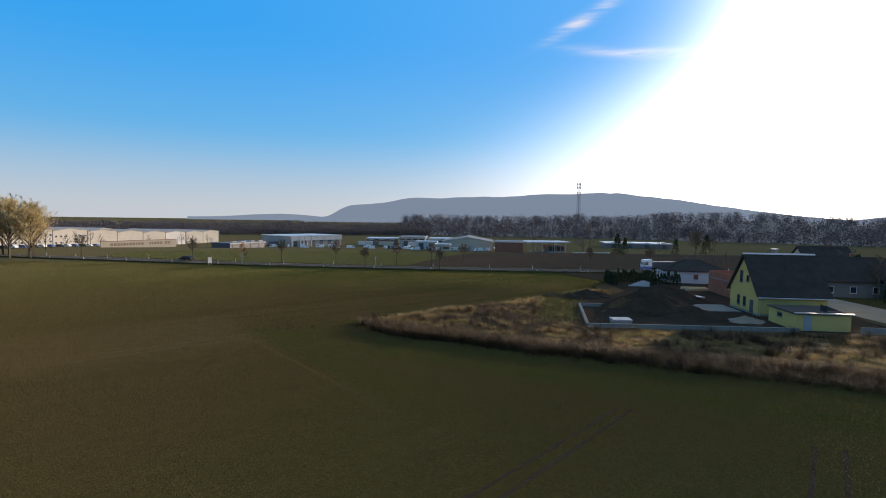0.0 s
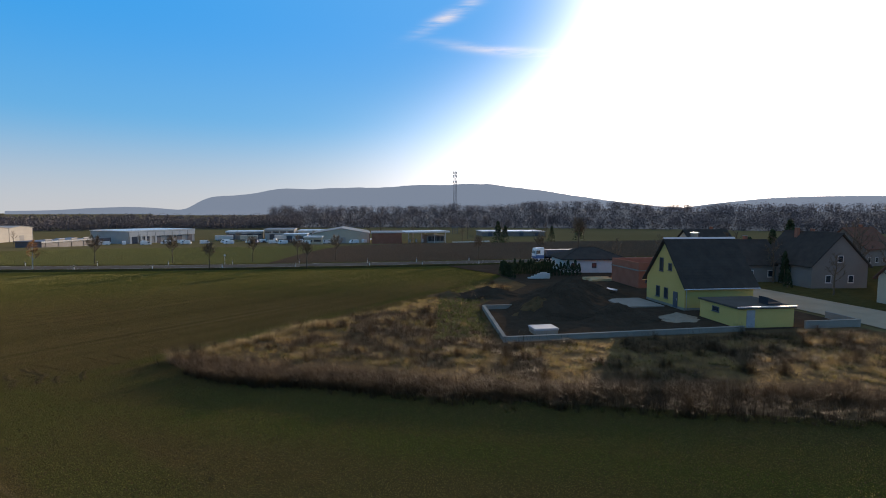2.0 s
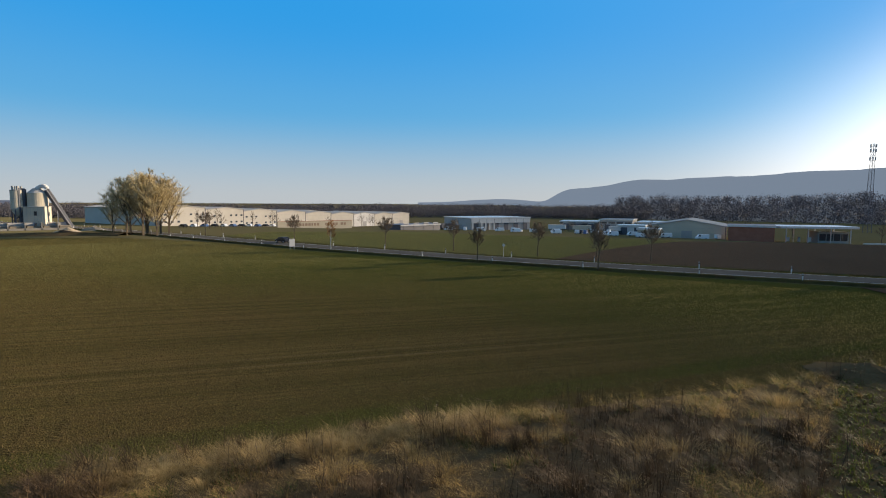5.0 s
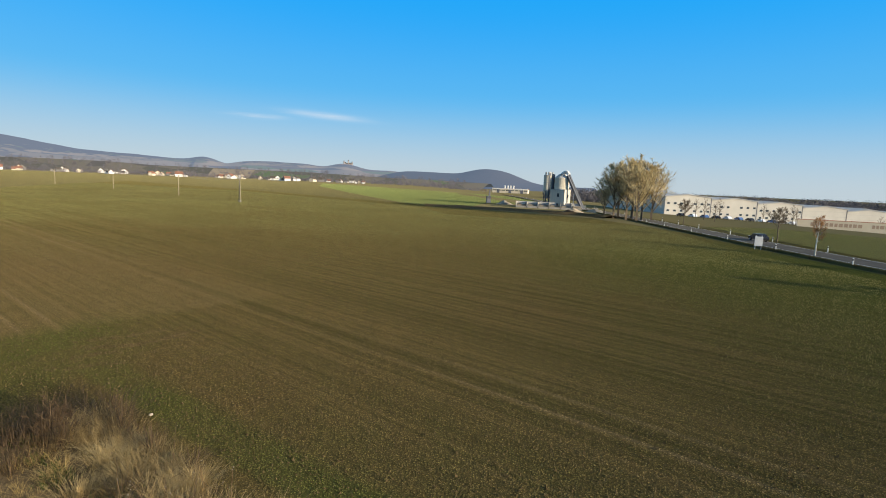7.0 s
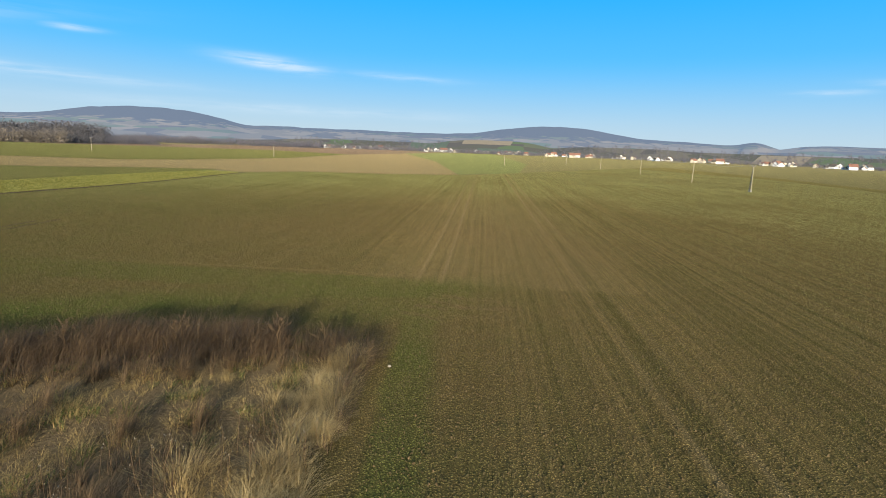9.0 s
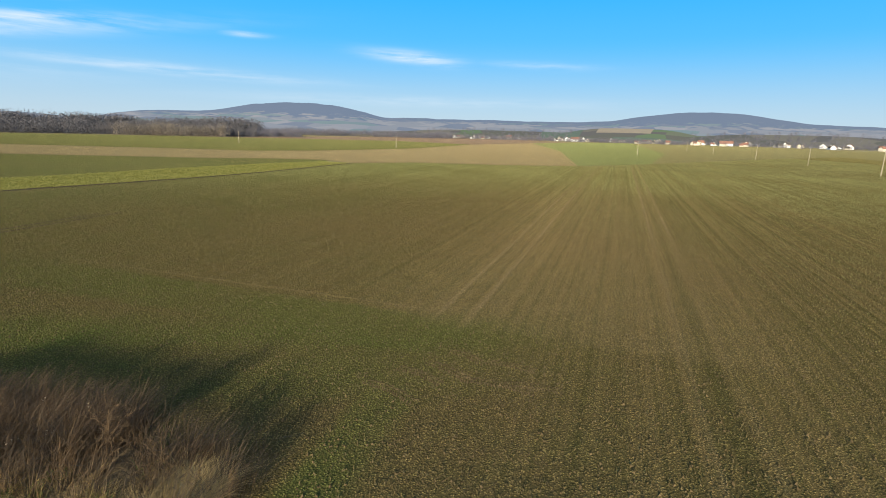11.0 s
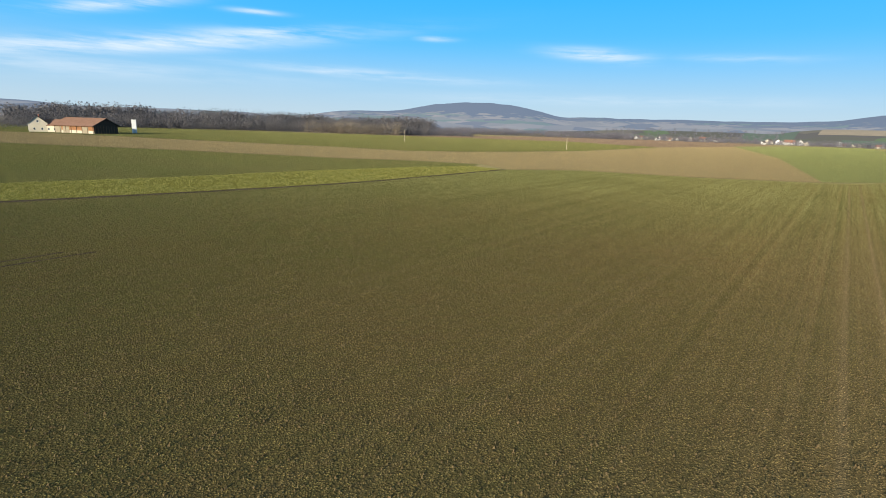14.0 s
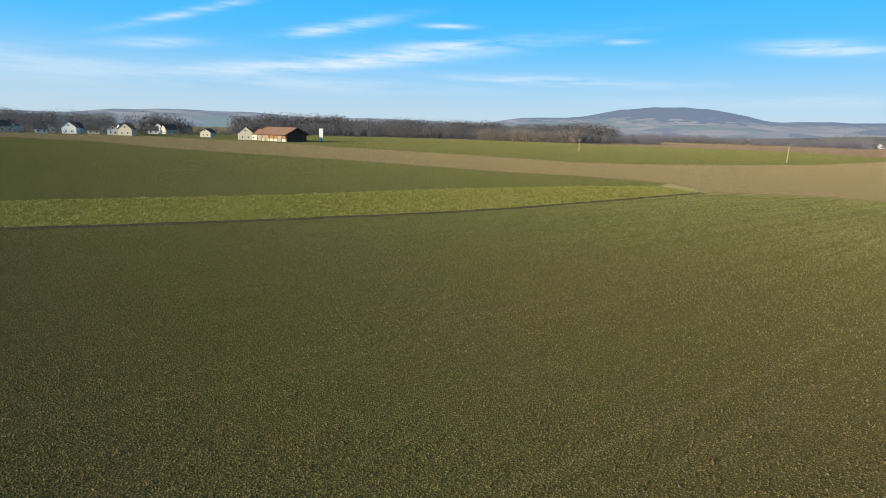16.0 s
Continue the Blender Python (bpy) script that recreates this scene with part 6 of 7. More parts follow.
def farm(m):
    def place(x, y, turn=0):
        return m @ pose(x, y, 0, 0, 0, turn)
    gable_house(place(-26.5, -5, -42), 12, 8.5, 4.6, 8.4, "cream", "roof_dark", "cream farmhouse with a dark roof", name="farmhouse")
    gable_house(place(-18.5, -1.5, 0), 11, 9, 3.6, 6.6, "cream", "roof_brown", "cream farm wing with a tan tiled roof", name="farm_wing", chimney=False)
    t = thing("barn", place(0, 0), "large barn with brown tiled roof and dark boarded gable", "barn")
    part("wall", prism(B(), [(-8, 0), (8, 0), (8, 4.4), (0, 7.9), (-8, 4.4)], -12.5, 12.5, "x"), "dark_wood", t)
    for s in (-1, 1):
        part("roof", prism(B(), [(s * 9.6, 3.75), (0, 8.0), (0, 8.3), (s * 9.6, 4.05)], -13.1, 13.3, "x"), "roof_brown" if s < 0 else "roof_dark", t)
    part("front_base", box(B(), -12.4, -8.12, 0, 12.4, -8.0, 1.5), "cream", t, "cream rendered base of the barn front")
    part("boarding", box(B(), -12.4, -8.1, 1.5, 12.4, -8.0, 4.2), "wood_wall", t, "brown boards of the barn front")
    for x in (-10, -5, 7):
        part("gate", box(B(), x - 2.0, -8.2, 0, x + 2.0, -8.1, 3.4), "pole_wood", t, "weathered wooden barn gate")
    for k in range(8):
        part("post", box(B(), -12.3 + 3.45 * k, -8.26, 0, -12.05 + 3.45 * k, -8.1, 4.2), "dark_wood", t)
    for k in range(9):
        part("board_seam", box(B(), 12.5, -7.2 + 1.8 * k, 0, 12.56, -7.1 + 1.8 * k, 4.2), "wood_wall", t)


farm(pose(FARM[0], FARM[1], 0, 0, 0, 157.7))
t = thing("farm_silo", pose(97, -292, 0, 0, 0, 20), "slim white tower silo at the farm", "silo")
part("shaft", box(B(), -1.2, -1.2, 0, 1.2, 1.2, 7.8, 0.1), "white", t)
part("cap", box(B(), -1.35, -1.35, 7.8, 1.35, 1.35, 8.0), "white", t)
part("door", box(B(), -0.5, 1.2, 0, 0.5, 1.26, 2.1), "grey_sheet", t)
gable_house(pose(183, -303, 0, 0, 0, 100), 9, 7, 3.4, 5.6, "cream", "roof_dark", "small cream house by the farm", chimney=False)


# ---- villages ----
def village(spots, group):
    for a, r, turn, wall, roof, s in spots:
        x, y = -math.sin(radians(a)) * r, math.cos(radians(a)) * r
        gable_house(pose(x, y, 0, 0, 0, a + turn), 11 * s, 9 * s, 4.8 * s, 8.8 * s, wall, roof,
                    f"{ {'white': 'white', 'cream': 'cream', 'grey_render': 'grey'}[wall]} village house with a { {'roof_red': 'red', 'roof_brown': 'brown', 'roof_dark': 'dark'}[roof]} roof", windows=r < 700, chimney=False, group=group)


spots = []
for a0, a1, k, r in ((145, 148, 4, 960), (142, 144.5, 4, 980), (138.5, 141, 5, 990), (130.5, 134.5, 6, 960), (122.5, 126, 8, 960), (119.5, 121.3, 4, 950), (115.5, 118.8, 7, 940), (107.5, 110, 5, 960), (102, 105.5, 6, 930), (96.5, 99.5, 8, 930), (91, 95, 9, 920), (84, 87, 4, 960), (111, 114, 4, 990), (127, 129, 3, 1000), (148.5, 150, 2, 980), (88, 90, 3, 940)):
    for i in range(k):
        for deep in (0, 1):
            spots.append((a0 + (a1 - a0) * random.random() ** 1.2, r + 55 * deep + random.uniform(-45, 55), random.choice((0, 90, 90, 20, 60)), random.choice(("white", "white", "cream", "cream", "grey_render")), random.choice(("roof_red", "roof_dark")), random.choice((0.45, 0.55, 0.7, 0.9))))
village(spots, "village houses")
HAMLET = [(378, -288), (350, -291), (320, -280), (325, -290), (284, -274), (291, -288), (283, -299), (272, -285), (257, -287), (244, -289), (249, -307), (230, -285), (253, -341), (262, -352), (243, -346), (270, -372), (300, -320), (312, -306)]
spots = []
for i, (x, y) in enumerate(HAMLET):
    spots.append((math.degrees(math.atan2(-x, y)), math.hypot(x, y), (0, 90, 30, 75)[i % 4], ("white", "white", "cream")[i % 3], ("roof_dark", "roof_red", "roof_dark", "roof_brown")[i % 4], 0.62 + 0.1 * (i % 4)))
village(spots, "hamlet houses")
flat_hall(pose(-622, 250, -1.0, 0, 0, 66), 44, 20, 5, "cream", "roof_brown", "low cream factory building with a brown roof beyond the green meadow", 3, True, 0.0, "factory")
for k in range(4):
    bm = B()
    tube(bm, (-622 + 1.3 * k, 266 + 3.4 * k, -1), (-622 + 1.3 * k, 266 + 3.4 * k, 8.2), 0.9, sides=10)
    tagged(part("factory_tank", bm, "white"), "white upright tank behind the factory", "tank", "factory tanks")


def castle(a, r, z):
    t = thing("castle", pose(-math.sin(radians(a)) * r, math.cos(radians(a)) * r, z, 0, 0, a), "pale stone castle with towers on a wooded hill", "castle")
    t.scale = (0.72, 0.72, 0.8)
    for x0, y0, x1, y1, h in ((-34, -8, -14, 8, 20), (-14, -10, 10, 10, 15), (10, -9, 34, 9, 18)):
        w = part("wing", box(B(), x0, y0, -14, x1, y1, h), "stone", t)
        part("roof", prism(B(), [(y0 - 0.5, h), (y1 + 0.5, h), (0, h + 6)], x0 - 0.5, x1 + 0.5, "x"), "roof_dark", w)
        for k in range(4):
            part("window", box(B(), x0 + 3 + k * (x1 - x0 - 6) / 4, y0 - 0.1, h * 0.55, x0 + 4.4 + k * (x1 - x0 - 6) / 4, y0 + 0.02, h * 0.55 + 2.2), "glass", w)
    for x, h in ((-30, 30), (2, 36), (30, 27)):
        bm = B()
        tube(bm, (x, -4, -14), (x, -4, h), 4.4, sides=14)
        w = part("tower", bm, "stone", t)
        bm = B()
        tube(bm, (x, -4, h), (x, -4, h + 8), 4.9, 0.1, 14)
        part("spire", bm, "roof_dark", w)


castle(89.0, 2850, 72)

# ---- weeds on the plot ----
def in_poly(x, y, poly):
    inside = np.zeros(len(x), bool)
    for (x0, y0), (x1, y1) in zip(poly, poly[1:] + poly[:1]):
        cross = (y0 > y) != (y1 > y)
        inside ^= cross & (x < (x1 - x0) * (y - y0) / ((y1 - y0) or 1e-9) + x0)
    return inside


PLOT = [(-11.8, 68.2), (-9.6, 64.2), (7, 54), (42, 40), (60, 36.5), (58, 64), (18.2, 66.6), (21.6, 87.5), (33, 103), (30, 107.5), (16, 93.5), (-0.5, 79)]


def points_in(poly, count):
    xs, ys = [p[0] for p in poly], [p[1] for p in poly]
    x, y = rng.uniform(min(xs), max(xs), count * 3), rng.uniform(min(ys), max(ys), count * 3)
    keep = in_poly(x, y, poly)
    return x[keep][:count], y[keep][:count]


def patch(x, y, size, seed):
    """Slow noise over the plot, 0 to 1."""
    return np.array([0.5 + 0.5 * noise.noise(Vector((a / size, b / size, seed))) for a, b in zip(x, y)])


def blades(name, x, y, height, lean, width, per, spread, material, label):
    s = Soup()
    k = len(x)
    for _ in range(per):
        a = rng.uniform(0, 6.283, k)
        base = np.column_stack([x + rng.normal(0, spread, k), y + rng.normal(0, spread, k), np.full(k, 0.02)])
        h = height * rng.uniform(0.55, 1.15, k)
        tip = base + np.column_stack([np.cos(a) * lean * h, np.sin(a) * lean * h, h])
        w = np.column_stack([-np.sin(a), np.cos(a), np.zeros(k)]) * width * rng.uniform(0.7, 1.4, (k, 1))
        s.tris(base - w, base + w, tip)
    return s.object(name, material, label=label, kind="stuff", category="weeds")


def edge_distance(x, y):
    """Metres inside the two field edges of the plot."""
    south = -((x + 10.5) * -0.454 + (y - 66.0) * -0.891)
    west = -((x + 11.5) * -0.71 + (y - 68.0) * 0.704)
    return np.minimum(south, west), south


def tussocks(name, x, y, height, reach, width, per, lean0, lean1, material, label):
    """Clumps of bent blades that lean outwards from their middle."""
    s = Soup()
    k = len(x)
    wind = np.array([-0.25, -0.1])
    for _ in range(per):
        a = rng.uniform(0, 6.283, k)
        out = np.column_stack([np.cos(a), np.sin(a)])
        f = rng.uniform(0, 1, k)[:, None]
        base = np.column_stack([np.column_stack([x, y]) + out * f * reach[:, None] * 0.6, np.full(k, 0.02)])
        h = height * rng.uniform(0.5, 1.15, k)
        lean = (out * (lean0 + (lean1 - lean0) * f) + wind) * h[:, None]
        mid = base + np.column_stack([lean * 0.35, h * 0.62])
        tip = base + np.column_stack([lean, h * rng.uniform(0.8, 1.0, k)])
        w = np.column_stack([-np.sin(a), np.cos(a), np.zeros(k)]) * width * rng.uniform(0.7, 1.4, (k, 1))
        s.tris(base - w, base + w, mid)
        s.tris(mid - w * 0.8, mid + w * 0.8, tip)
    return s.object(name, material, label=label, kind="stuff", category="weeds")


x, y = points_in(PLOT, 11500)
x, y = x + rng.normal(0, 0.3, len(x)), y + rng.normal(0, 0.3, len(y))
n1, n2, n3 = patch(x, y, 5.0, 1.0), patch(x, y, 1.6, 4.0), patch(x, y, 11.0, 9.0)
inner, south = edge_distance(x, y)
fringe = (inner < 4.0) & (south > 2.4)
n1 = 0.5 + (n1 - 0.5) * 1.6 + np.where(fringe, 0.16, -0.03) - 0.34 * np.exp(-((x - 8) ** 2 + (y - 77) ** 2) / 60) - 0.4 * np.exp(-((x - 4.5) ** 2 + (y - 68.5) ** 2) / 9)
stay = (x + 11.5) * 0.71 - (y - 68.0) * 0.704 > 0.5 * patch(x, y, 0.9, 6.0) - 0.25
x, y, n1, n2, n3, inner, south = (v[stay] for v in (x, y, n1, n2, n3, inner, south))
bare = ((np.abs(x - 17.5 - (y - 80) * 0.25) < 3.0) & (y > 70)) & (n2 < 0.75)
dry = (n1 > 0.42) & ~bare & (south > 1.2)
tussocks("dry_grass", x[dry], y[dry], 0.12 + 0.72 * n2[dry] ** 1.6 * (0.5 + 0.8 * n3[dry]), 0.22 + 0.35 * n2[dry], 0.0055, 28, 0.3, 2.1, "dry_grass", "tussocks of straw-coloured dry grass over the waste plot")
red = ((n1 < 0.47) | (south < 2.4)) & ~bare
tussocks("brown_weeds", x[red], y[red], 0.25 + 0.75 * n2[red] + 0.5 * (south[red] < 2.4), 0.3 + 0.2 * n2[red], 0.0095, 16, 0.15, 1.3, "red_weed", "dense red-brown dead weeds along the plot's edge")
# tall dead stalks in a dense fringe along the field
u = rng.uniform(0, 1, 2600)
fx, fy = -9.4 + 63.0 * u, 64.0 - 24.9 * u - 2.1 * np.sin(math.pi * np.minimum(u / 0.62, 1.0)) * (u < 0.62)
deep = rng.uniform(0, 1, 2600) ** 1.4 * 2.4 - 0.2
fx, fy = fx + 0.42 * deep + rng.normal(0, 0.15, 2600), fy + 0.9 * deep + rng.normal(0, 0.15, 2600)
fy = fy - 1.2 * np.exp(-((fx + 4.5) / 4.0) ** 2)
fh = 0.75 + 0.75 * patch(fx, fy, 2.2, 3.0) + 0.3 * patch(fx, fy, 0.7, 2.0)
tussocks("fringe_weeds", fx, fy, fh, np.full(2600, 0.4), 0.0065, 28, 0.1, 0.9, "red_weed", "tall dense fringe of dark dead weeds along the plot")
low = ((n2 > 0.56) & (n1 > 0.3) & (n3 > 0.42)) | bare
tussocks("green_weeds", x[low], y[low], np.full(low.sum(), 0.26), np.full(low.sum(), 0.4), 0.024, 12, 0.3, 1.2, "green_weed", "low green weeds between the dry grass")
# pale straw bent over the western edge
u = rng.uniform(0, 1, 190) ** 1.2
deep = rng.uniform(0.05, 1.5, 190)
ex, ey = -11.2 + 12.5 * u + 0.71 * deep, 68.4 + 12.2 * u - 0.704 * deep
eh = 0.35 + 0.5 * patch(ex, ey, 1.3, 3.0)
tussocks("edge_straw", ex, ey, eh, 0.6 * eh + 0.15, 0.006, 90, 0.3, 1.7, "straw", "pale golden straw bent over the plot's edge")
# ragged tufts on the road bank above the field
vx = rng.uniform(-160, 34, 900)
vy = np.interp(vx, [p[0] for p in ROAD], [p[1] for p in ROAD]) - rng.uniform(4.3, 5.2, 900)
tussocks("bank_weeds", vx, vy, 0.2 + 0.4 * patch(vx, vy, 4.0, 2.0), np.full(900, 0.3), 0.02, 12, 0.2, 1.1, "red_weed", "ragged brown weeds on the road bank")
# rounded clumps: dark dead bushes and pale straw mounds between the grass
x, y = points_in(PLOT, 210)
inner, south = edge_distance(x, y)
away = ~((np.abs(x - 17.5 - (y - 80) * 0.25) < 3.5) & (y > 69))
x, y, south = x[away], y[away], south[away]
dark = (rng.uniform(0, 1, len(x)) < 0.55) | (south < 4)
size = rng.uniform(0.6, 1.25, len(x))
tussocks("dead_bushes", x[dark], y[dark], size[dark], size[dark] * 1.1, 0.007, 340, 0.1, 0.7, "red_weed", "rounded dark brown clumps of dead weeds")
tussocks("straw_mounds", x[~dark], y[~dark], size[~dark] * 0.55, size[~dark] * 1.3, 0.006, 420, 0.2, 1.2, "straw", "rounded mounds of pale bent straw")
# straggling dead stalks with pale seed heads
x, y = points_in(PLOT, 3200)
n1 = patch(x, y, 5.0, 1.0) - 0.3 * np.exp(-((x - 8) ** 2 + (y - 77) ** 2) / 60)
keep = n1 < 0.42
x, y = x[keep], y[keep]
s, k = Soup(), len(x)
base = np.column_stack([x, y, np.zeros(k)])
tip = base + np.column_stack([rng.normal(0, 0.15, k), rng.normal(0, 0.15, k), rng.uniform(0.9, 1.6, k)])
s.rods(base, tip, np.full(k, 0.012), np.full(k, 0.006))
s.object("dead_stalks", "red_weed", label="dead brown stalks among the weeds", kind="stuff", category="weeds")
s = Soup()
for _ in range(5):
    c = tip + rng.normal(0, 0.07, (k, 3))
    s.tris(c + 0.03 * unit(k), c + 0.03 * unit(k), c + 0.03 * unit(k))
s.object("seed_heads", "fluff", label="pale fluffy seed heads on dead stalks", kind="stuff", category="weeds")
# shrubs at the edge
for i, (x, y, h) in enumerate(((-8.6, 65.4, 1.9), (-5.5, 62.5, 1.7), (-1.5, 60.4, 1.8), (4.0, 57.6, 1.6), (-9.8, 67.2, 1.6), (9.5, 55.2, 1.5), (24.0, 49.5, 1.5))):
    tree(pose(x, y, 0), 120 + i, h, 0.5, 11, 5, 5, "bare reddish-brown shrub at the edge of the plot", name="shrub", group="edge shrubs", twig="red_weed", start=0.05, stem=0.014, thick=2.0, bark="red_weed")
# pale field stone
bm = B()
bmesh.ops.create_icosphere(bm, subdivisions=2, radius=0.08)
for v in bm.verts:
    v.co *= 1 + 0.25 * noise.noise(v.co * 6)
    v.co.z *= 0.6
o = part("field_stone", bm, "gravel")
o.location = (-11.5, 69.7, 0.06)
tagged(o, "pale field stone at the corner of the weedy plot", "stone")

# ---- seedlings and clods on the near field ----
NEAR = [(-95, -10), (10, -24), (60, -5), (60, 34), (7, 52.5), (-10.5, 63), (-12.8, 68.5), (-0.8, 80.5), (15, 95), (28, 108), (26, 128), (-60, 132), (-110, 90)]
FAR_OFF = np.array([(-0.5, 15), (1.3, 26), (4.3, 40), (9.6, 62), (8, 78), (1, 85), (-12, 78), (-18, 69), (-24, 56), (-29, 39), (-30, 33)])


def crop_points(count):
    x, y = points_in(NEAR, count)
    d = np.min(np.hypot(x[:, None] - FAR_OFF[:, 0], y[:, None] - FAR_OFF[:, 1]), 1)
    keep = rng.uniform(0, 1, len(x)) < np.clip(1.3 - d / 46, 0.05, 1)
    return x[keep], y[keep]


x, y = crop_points(60000)
# seedlings stand in the drill rows
u, v = x * ROW[0] + y * ROW[1], x * ACROSS[0] + y * ACROSS[1]
v = np.round(v / 0.25) * 0.25 + rng.normal(0, 0.03, len(v))
x, y = u * ROW[0] + v * ACROSS[0], u * ROW[1] + v * ACROSS[1]
blades("seedlings", x, y, np.full(len(x), 0.06), 0.8, 0.016, 2, 0.06, "seedling", "young corn seedlings in rows on the field")
x, y = crop_points(130000)
s, k = Soup(), len(x)
r = (0.022 + 0.05 * rng.uniform(0, 1, k) ** 2.2)[:, None]
c = np.column_stack([x, y, np.zeros(k)])
a = rng.uniform(0, 6.283, k)
p = [c + r * np.column_stack([np.cos(a + t), np.sin(a + t), np.full(k, -0.2)]) for t in (0, 2.1, 4.2)]
top = c + r * np.column_stack([rng.normal(0, 0.3, k), rng.normal(0, 0.3, k), rng.uniform(0.7, 1.4, k)])
for i in range(3):
    s.tris(p[i], p[(i + 1) % 3], top)
s.object("soil_clods", "clod", label="brown clods of soil on the field", kind="stuff", category="soil")

# leaf tufts of the corn over the whole field, in drill rows, thinner on the wheel tracks
FIELD = [(120, 40), (60, 20), (17, -3.6), (-4.5, -15.4), (-25, -28.8), (-44, -45.2), (-62.7, -62.7), (-83, -64), (-105, -49), (-132.8, -39), (-330, -78), (-280, 20), (-176, 100), (-136, 104), (-114, 149), (-100, 149), (-60, 138), (-25, 136.5), (30, 133), (36, 120), (30, 108.5), (16, 94), (-0.5, 79.8), (-12, 68.6), (-9.8, 63.6), (7, 53.4), (42, 39.4)]


def tufts(name, lo, hi, density, height, width, material, label, within=(-335, -88, 122, 150)):
    """Upright leaf tufts between two distances from the middle of the field."""
    x0, y0, x1, y1 = within
    count = int((x1 - x0) * (y1 - y0) * density)
    x, y = rng.uniform(x0, x1, count), rng.uniform(y0, y1, count)
    d = np.min(np.hypot(x[:, None] - FAR_OFF[:, 0], y[:, None] - FAR_OFF[:, 1]), 1)
    d = d + rng.normal(0, 8, len(d)) * (d > 20)
    keep = (d > lo) & (d < hi)
    x, y = x[keep], y[keep]
    u, v = x * ROW[0] + y * ROW[1], x * ACROSS[0] + y * ACROSS[1]
    v = np.round(v / 0.36) * 0.36 + rng.normal(0, 0.15, len(v))
    x, y = u * ROW[0] + v * ACROSS[0], u * ROW[1] + v * ACROSS[1]
    step = np.abs(np.mod((v + 4.1) / 11.7, 1.0) - 0.5)
    worn = (np.abs(step - 0.0726) < 0.018) & ((u > -22.5) | (v > 67)) & (np.abs(v - 68.0) < 14.0)
    thin = patch(x, y, 22.0, 5.0) + 0.35 * patch(x, y, 3.0, 8.0)
    keep = in_poly(x, y, FIELD) & (rng.uniform(0, 1, len(x)) < np.where(worn, 0.3, np.clip(thin * 1.4, 0.5, 1.0)) * np.clip(1.7 * patch(v, u * 0.006, 0.9, 7.0) - 0.1, 0.45, 1.0))
    x, y = x[keep], y[keep]
    return blades(name, x, y, np.full(len(x), height), 0.5, width, 1, 0.02, material, label)


tufts("corn_tufts", 0, 34, 33.0, 0.075, 0.019, "seedling", "leaf tufts of winter corn on the near field", (-95, -40, 75, 150))
tufts("corn_tufts_near", 26, 66, 27.0, 0.085, 0.022, "near_leaf", "leaf tufts of winter corn beside the near field", (-125, -70, 110, 150))
tufts("corn_tufts_middle", 58, 135, 17.0, 0.10, 0.042, "corn_leaf", "leaf tufts of winter corn across the field")
tufts("corn_tufts_far", 125, 400, 7.0, 0.12, 0.10, "far_leaf", "leaf tufts of winter corn on the far field")

# tyre treads pressed into the soil where the tractor turned at the plot's tip
s = Soup()
for x0, y0, x1, y1 in ((-18.2, 63.7, -19.1, 65.7), (-19.5, 63.8, -20.2, 66.1), (-20.9, 63.3, -21.5, 65.0), (-21.6, 64.9, -23.0, 66.5), (-19.9, 65.7, -21.8, 67.9), (-21.1, 66.8, -22.8, 68.2), (-16.6, 64.2, -17.6, 66.4)):
    k = int(math.hypot(x1 - x0, y1 - y0) / 0.13)
    run = np.array([x1 - x0, y1 - y0, 0.0]) / math.hypot(x1 - x0, y1 - y0)
    side = np.array([-run[1], run[0], 0.0])
    u = (np.arange(k) + rng.uniform(-0.2, 0.2, k))[:, None] / k
    middle = np.array([x0, y0, 0.008]) + u * np.array([x1 - x0, y1 - y0, 0.0]) + side * 0.12 * np.sin(u * 4.0)
    for way in (-1, 1):
        end = middle + side * way * rng.uniform(0.2, 0.3, (k, 1)) + run * 0.12
        thick = run * 0.035
        top = (middle + end) / 2 + np.array([0, 0, 0.02])
        s.tris(middle - thick, end - thick, top)
        s.tris(end + thick, middle + thick, top)
        s.tris(end - thick, end + thick, top)
s.object("tyre_treads", "clod", label="ridged tyre treads pressed into the soil", kind="stuff", category="soil")

# dark wheel ruts where the drill crossed the headland
# the dark earth colour also carries the shade inside the ruts
for x0, y0, x1, y1 in ((-7.6, 16.5, 13.0, 38.2), (-5.6, 16.5, 13.9, 37.9), (7.5, 12.0, 23.4, 32.0), (9.3, 11.6, 25.0, 31.6)):
    ribbon("wheel_rut", along([(x0, y0), (x0 * 0.55 + x1 * 0.45 + 0.25, y0 * 0.55 + y1 * 0.45 - 0.25), (x1, y1)], 0.7), [(-0.13, 0.004), (-0.06, 0.02), (0.06, 0.02), (0.13, 0.004)], "earth", "dark wheel rut pressed into the field", 0.05)

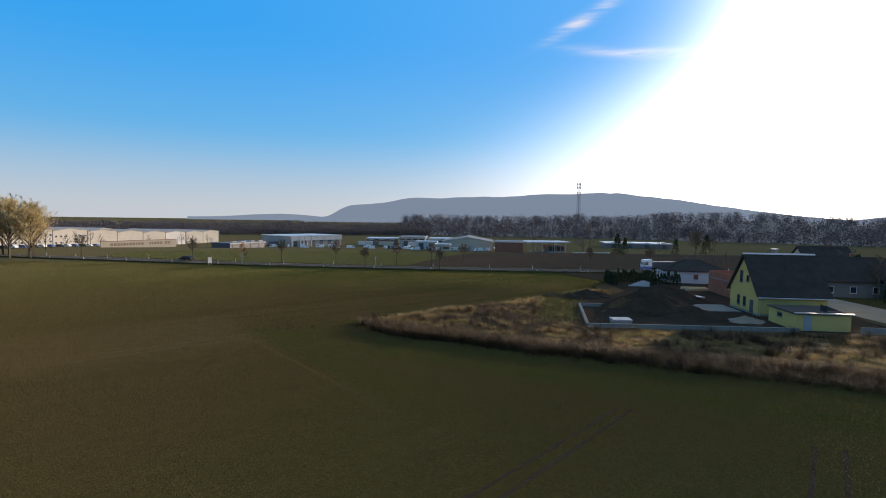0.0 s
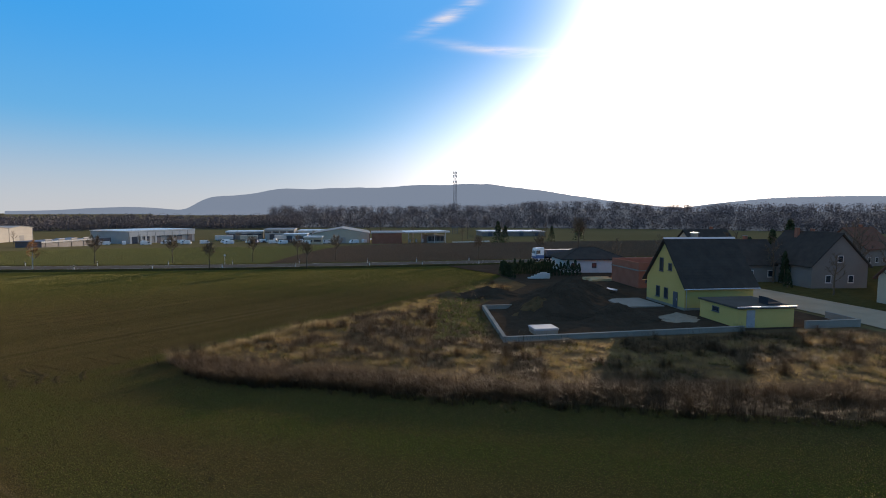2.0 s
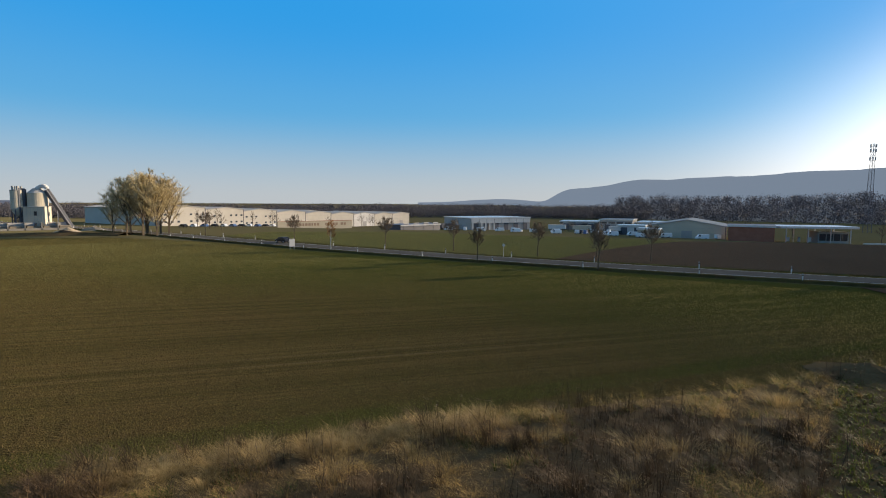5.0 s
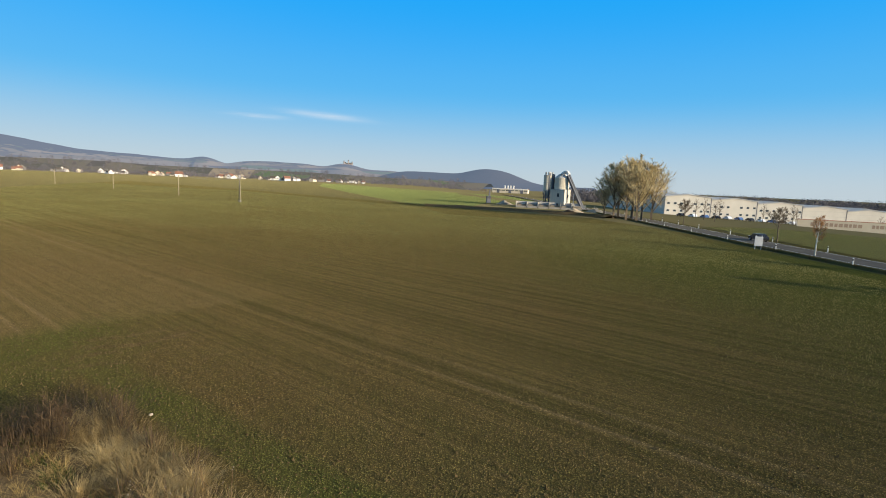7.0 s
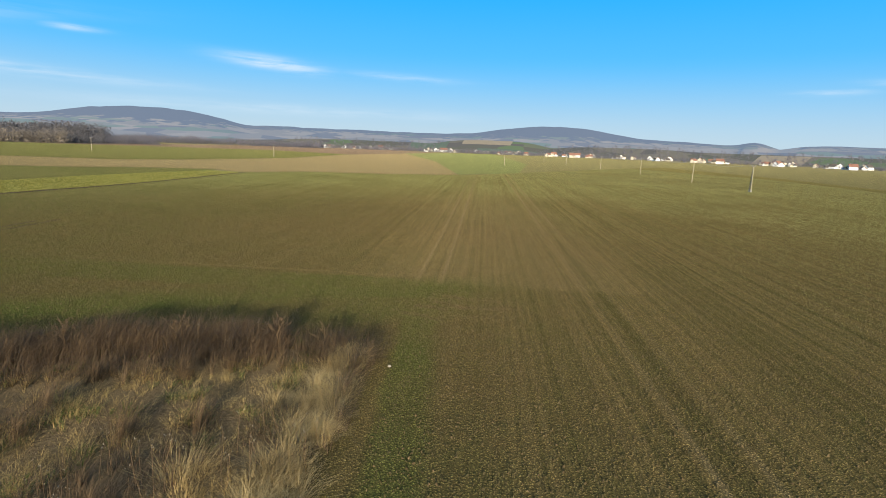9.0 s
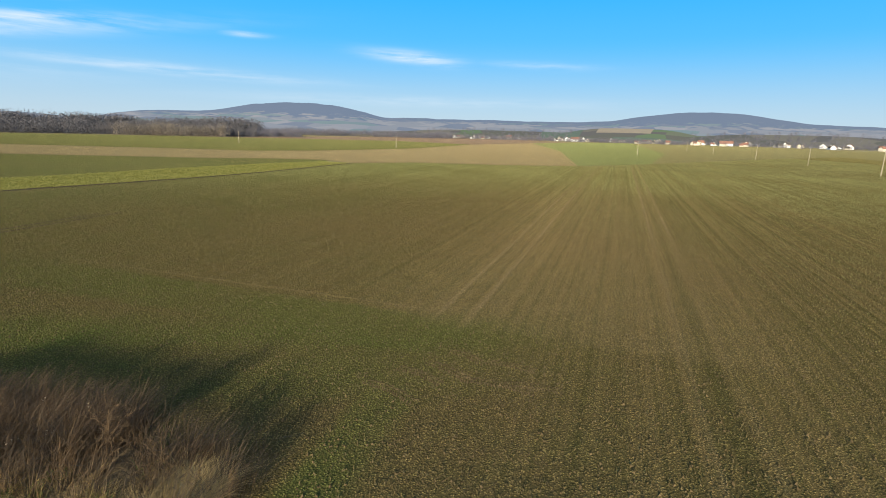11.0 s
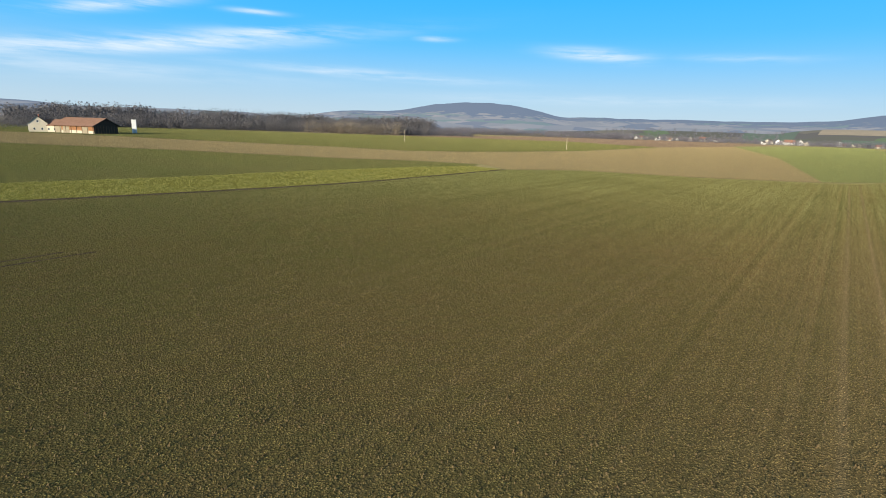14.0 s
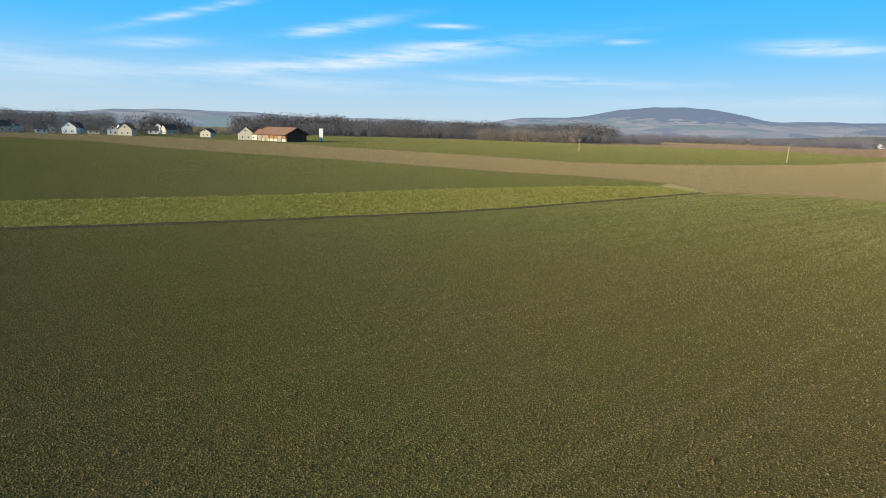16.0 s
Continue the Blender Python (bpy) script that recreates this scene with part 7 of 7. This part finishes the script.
# rough grass on the meadow strip
MEADOW = [(60, 20), (17, -3.6), (-4.5, -15.4), (-25, -28.8), (-44, -45.2), (-62.7, -62.7), (-57, -72), (-42, -66), (-17, -50.5), (3.2, -34.5), (28, -20)]
x, y = points_in(MEADOW, 9000)
n2 = patch(x, y, 1.5, 2.0)
tussocks("meadow_grass", x, y, 0.12 + 0.2 * n2, np.full(len(x), 0.35), 0.03, 7, 0.3, 1.2, "meadow", "rough yellow-green grass of the meadow strip")


# clods and pale litter on the trodden strip along the wall
x = rng.uniform(11, 21, 900)
y = rng.uniform(69, 92, 900)
near = np.abs(x - 16.0 - (y - 80) * 0.25) < 3.2
x, y = x[near], y[near]
s, k = Soup(), len(x)
base = np.column_stack([x, y, np.full(k, 0.06)])
for _ in range(4):
    r = rng.uniform(0.03, 0.11, (k, 1))
    s.tris(base + r * unit(k), base + r * unit(k), base + r * unit(k) + [0, 0, 0.1])
s.object("soil_litter", "clod", label="pale dry litter and clods on trodden soil", kind="stuff", category="litter")

# tyre marks where the drill turned: rows of slanting ridges
s = Soup()
for (x0, y0), (x1, y1) in (((-17.5, 63.9), (-22.5, 66.9)), ((-18.5, 66.7), (-22.4, 69.5)), ((-15.8, 68.2), (-19.6, 71.3)), ((-15.4, 69.8), (-17.5, 71.6)), ((-19.8, 63.2), (-20.4, 66.2))):
    length = math.hypot(x1 - x0, y1 - y0)
    k = int(length / 0.24)
    u = (np.arange(k) + rng.uniform(-0.15, 0.15, k)) / k
    d = np.array([x1 - x0, y1 - y0]) / length
    n = np.array([-d[1], d[0]])
    for side in (-1, 1):
        c = np.array([x0, y0]) + u[:, None] * d * length + n * 0.16 * side
        lean = (n * side * 0.15 + d * 0.1) * rng.uniform(0.7, 1.2, (k, 1))
        p, q = np.column_stack([c - lean, np.full(k, 0.005)]), np.column_stack([c + lean, np.full(k, 0.005)])
        s.rods(p, q, rng.uniform(0.006, 0.014, k), rng.uniform(0.004, 0.01, k))
s.object("tyre_marks", "clod", label="rows of tractor tread ridges pressed into the soil", kind="stuff", category="tyre marks")
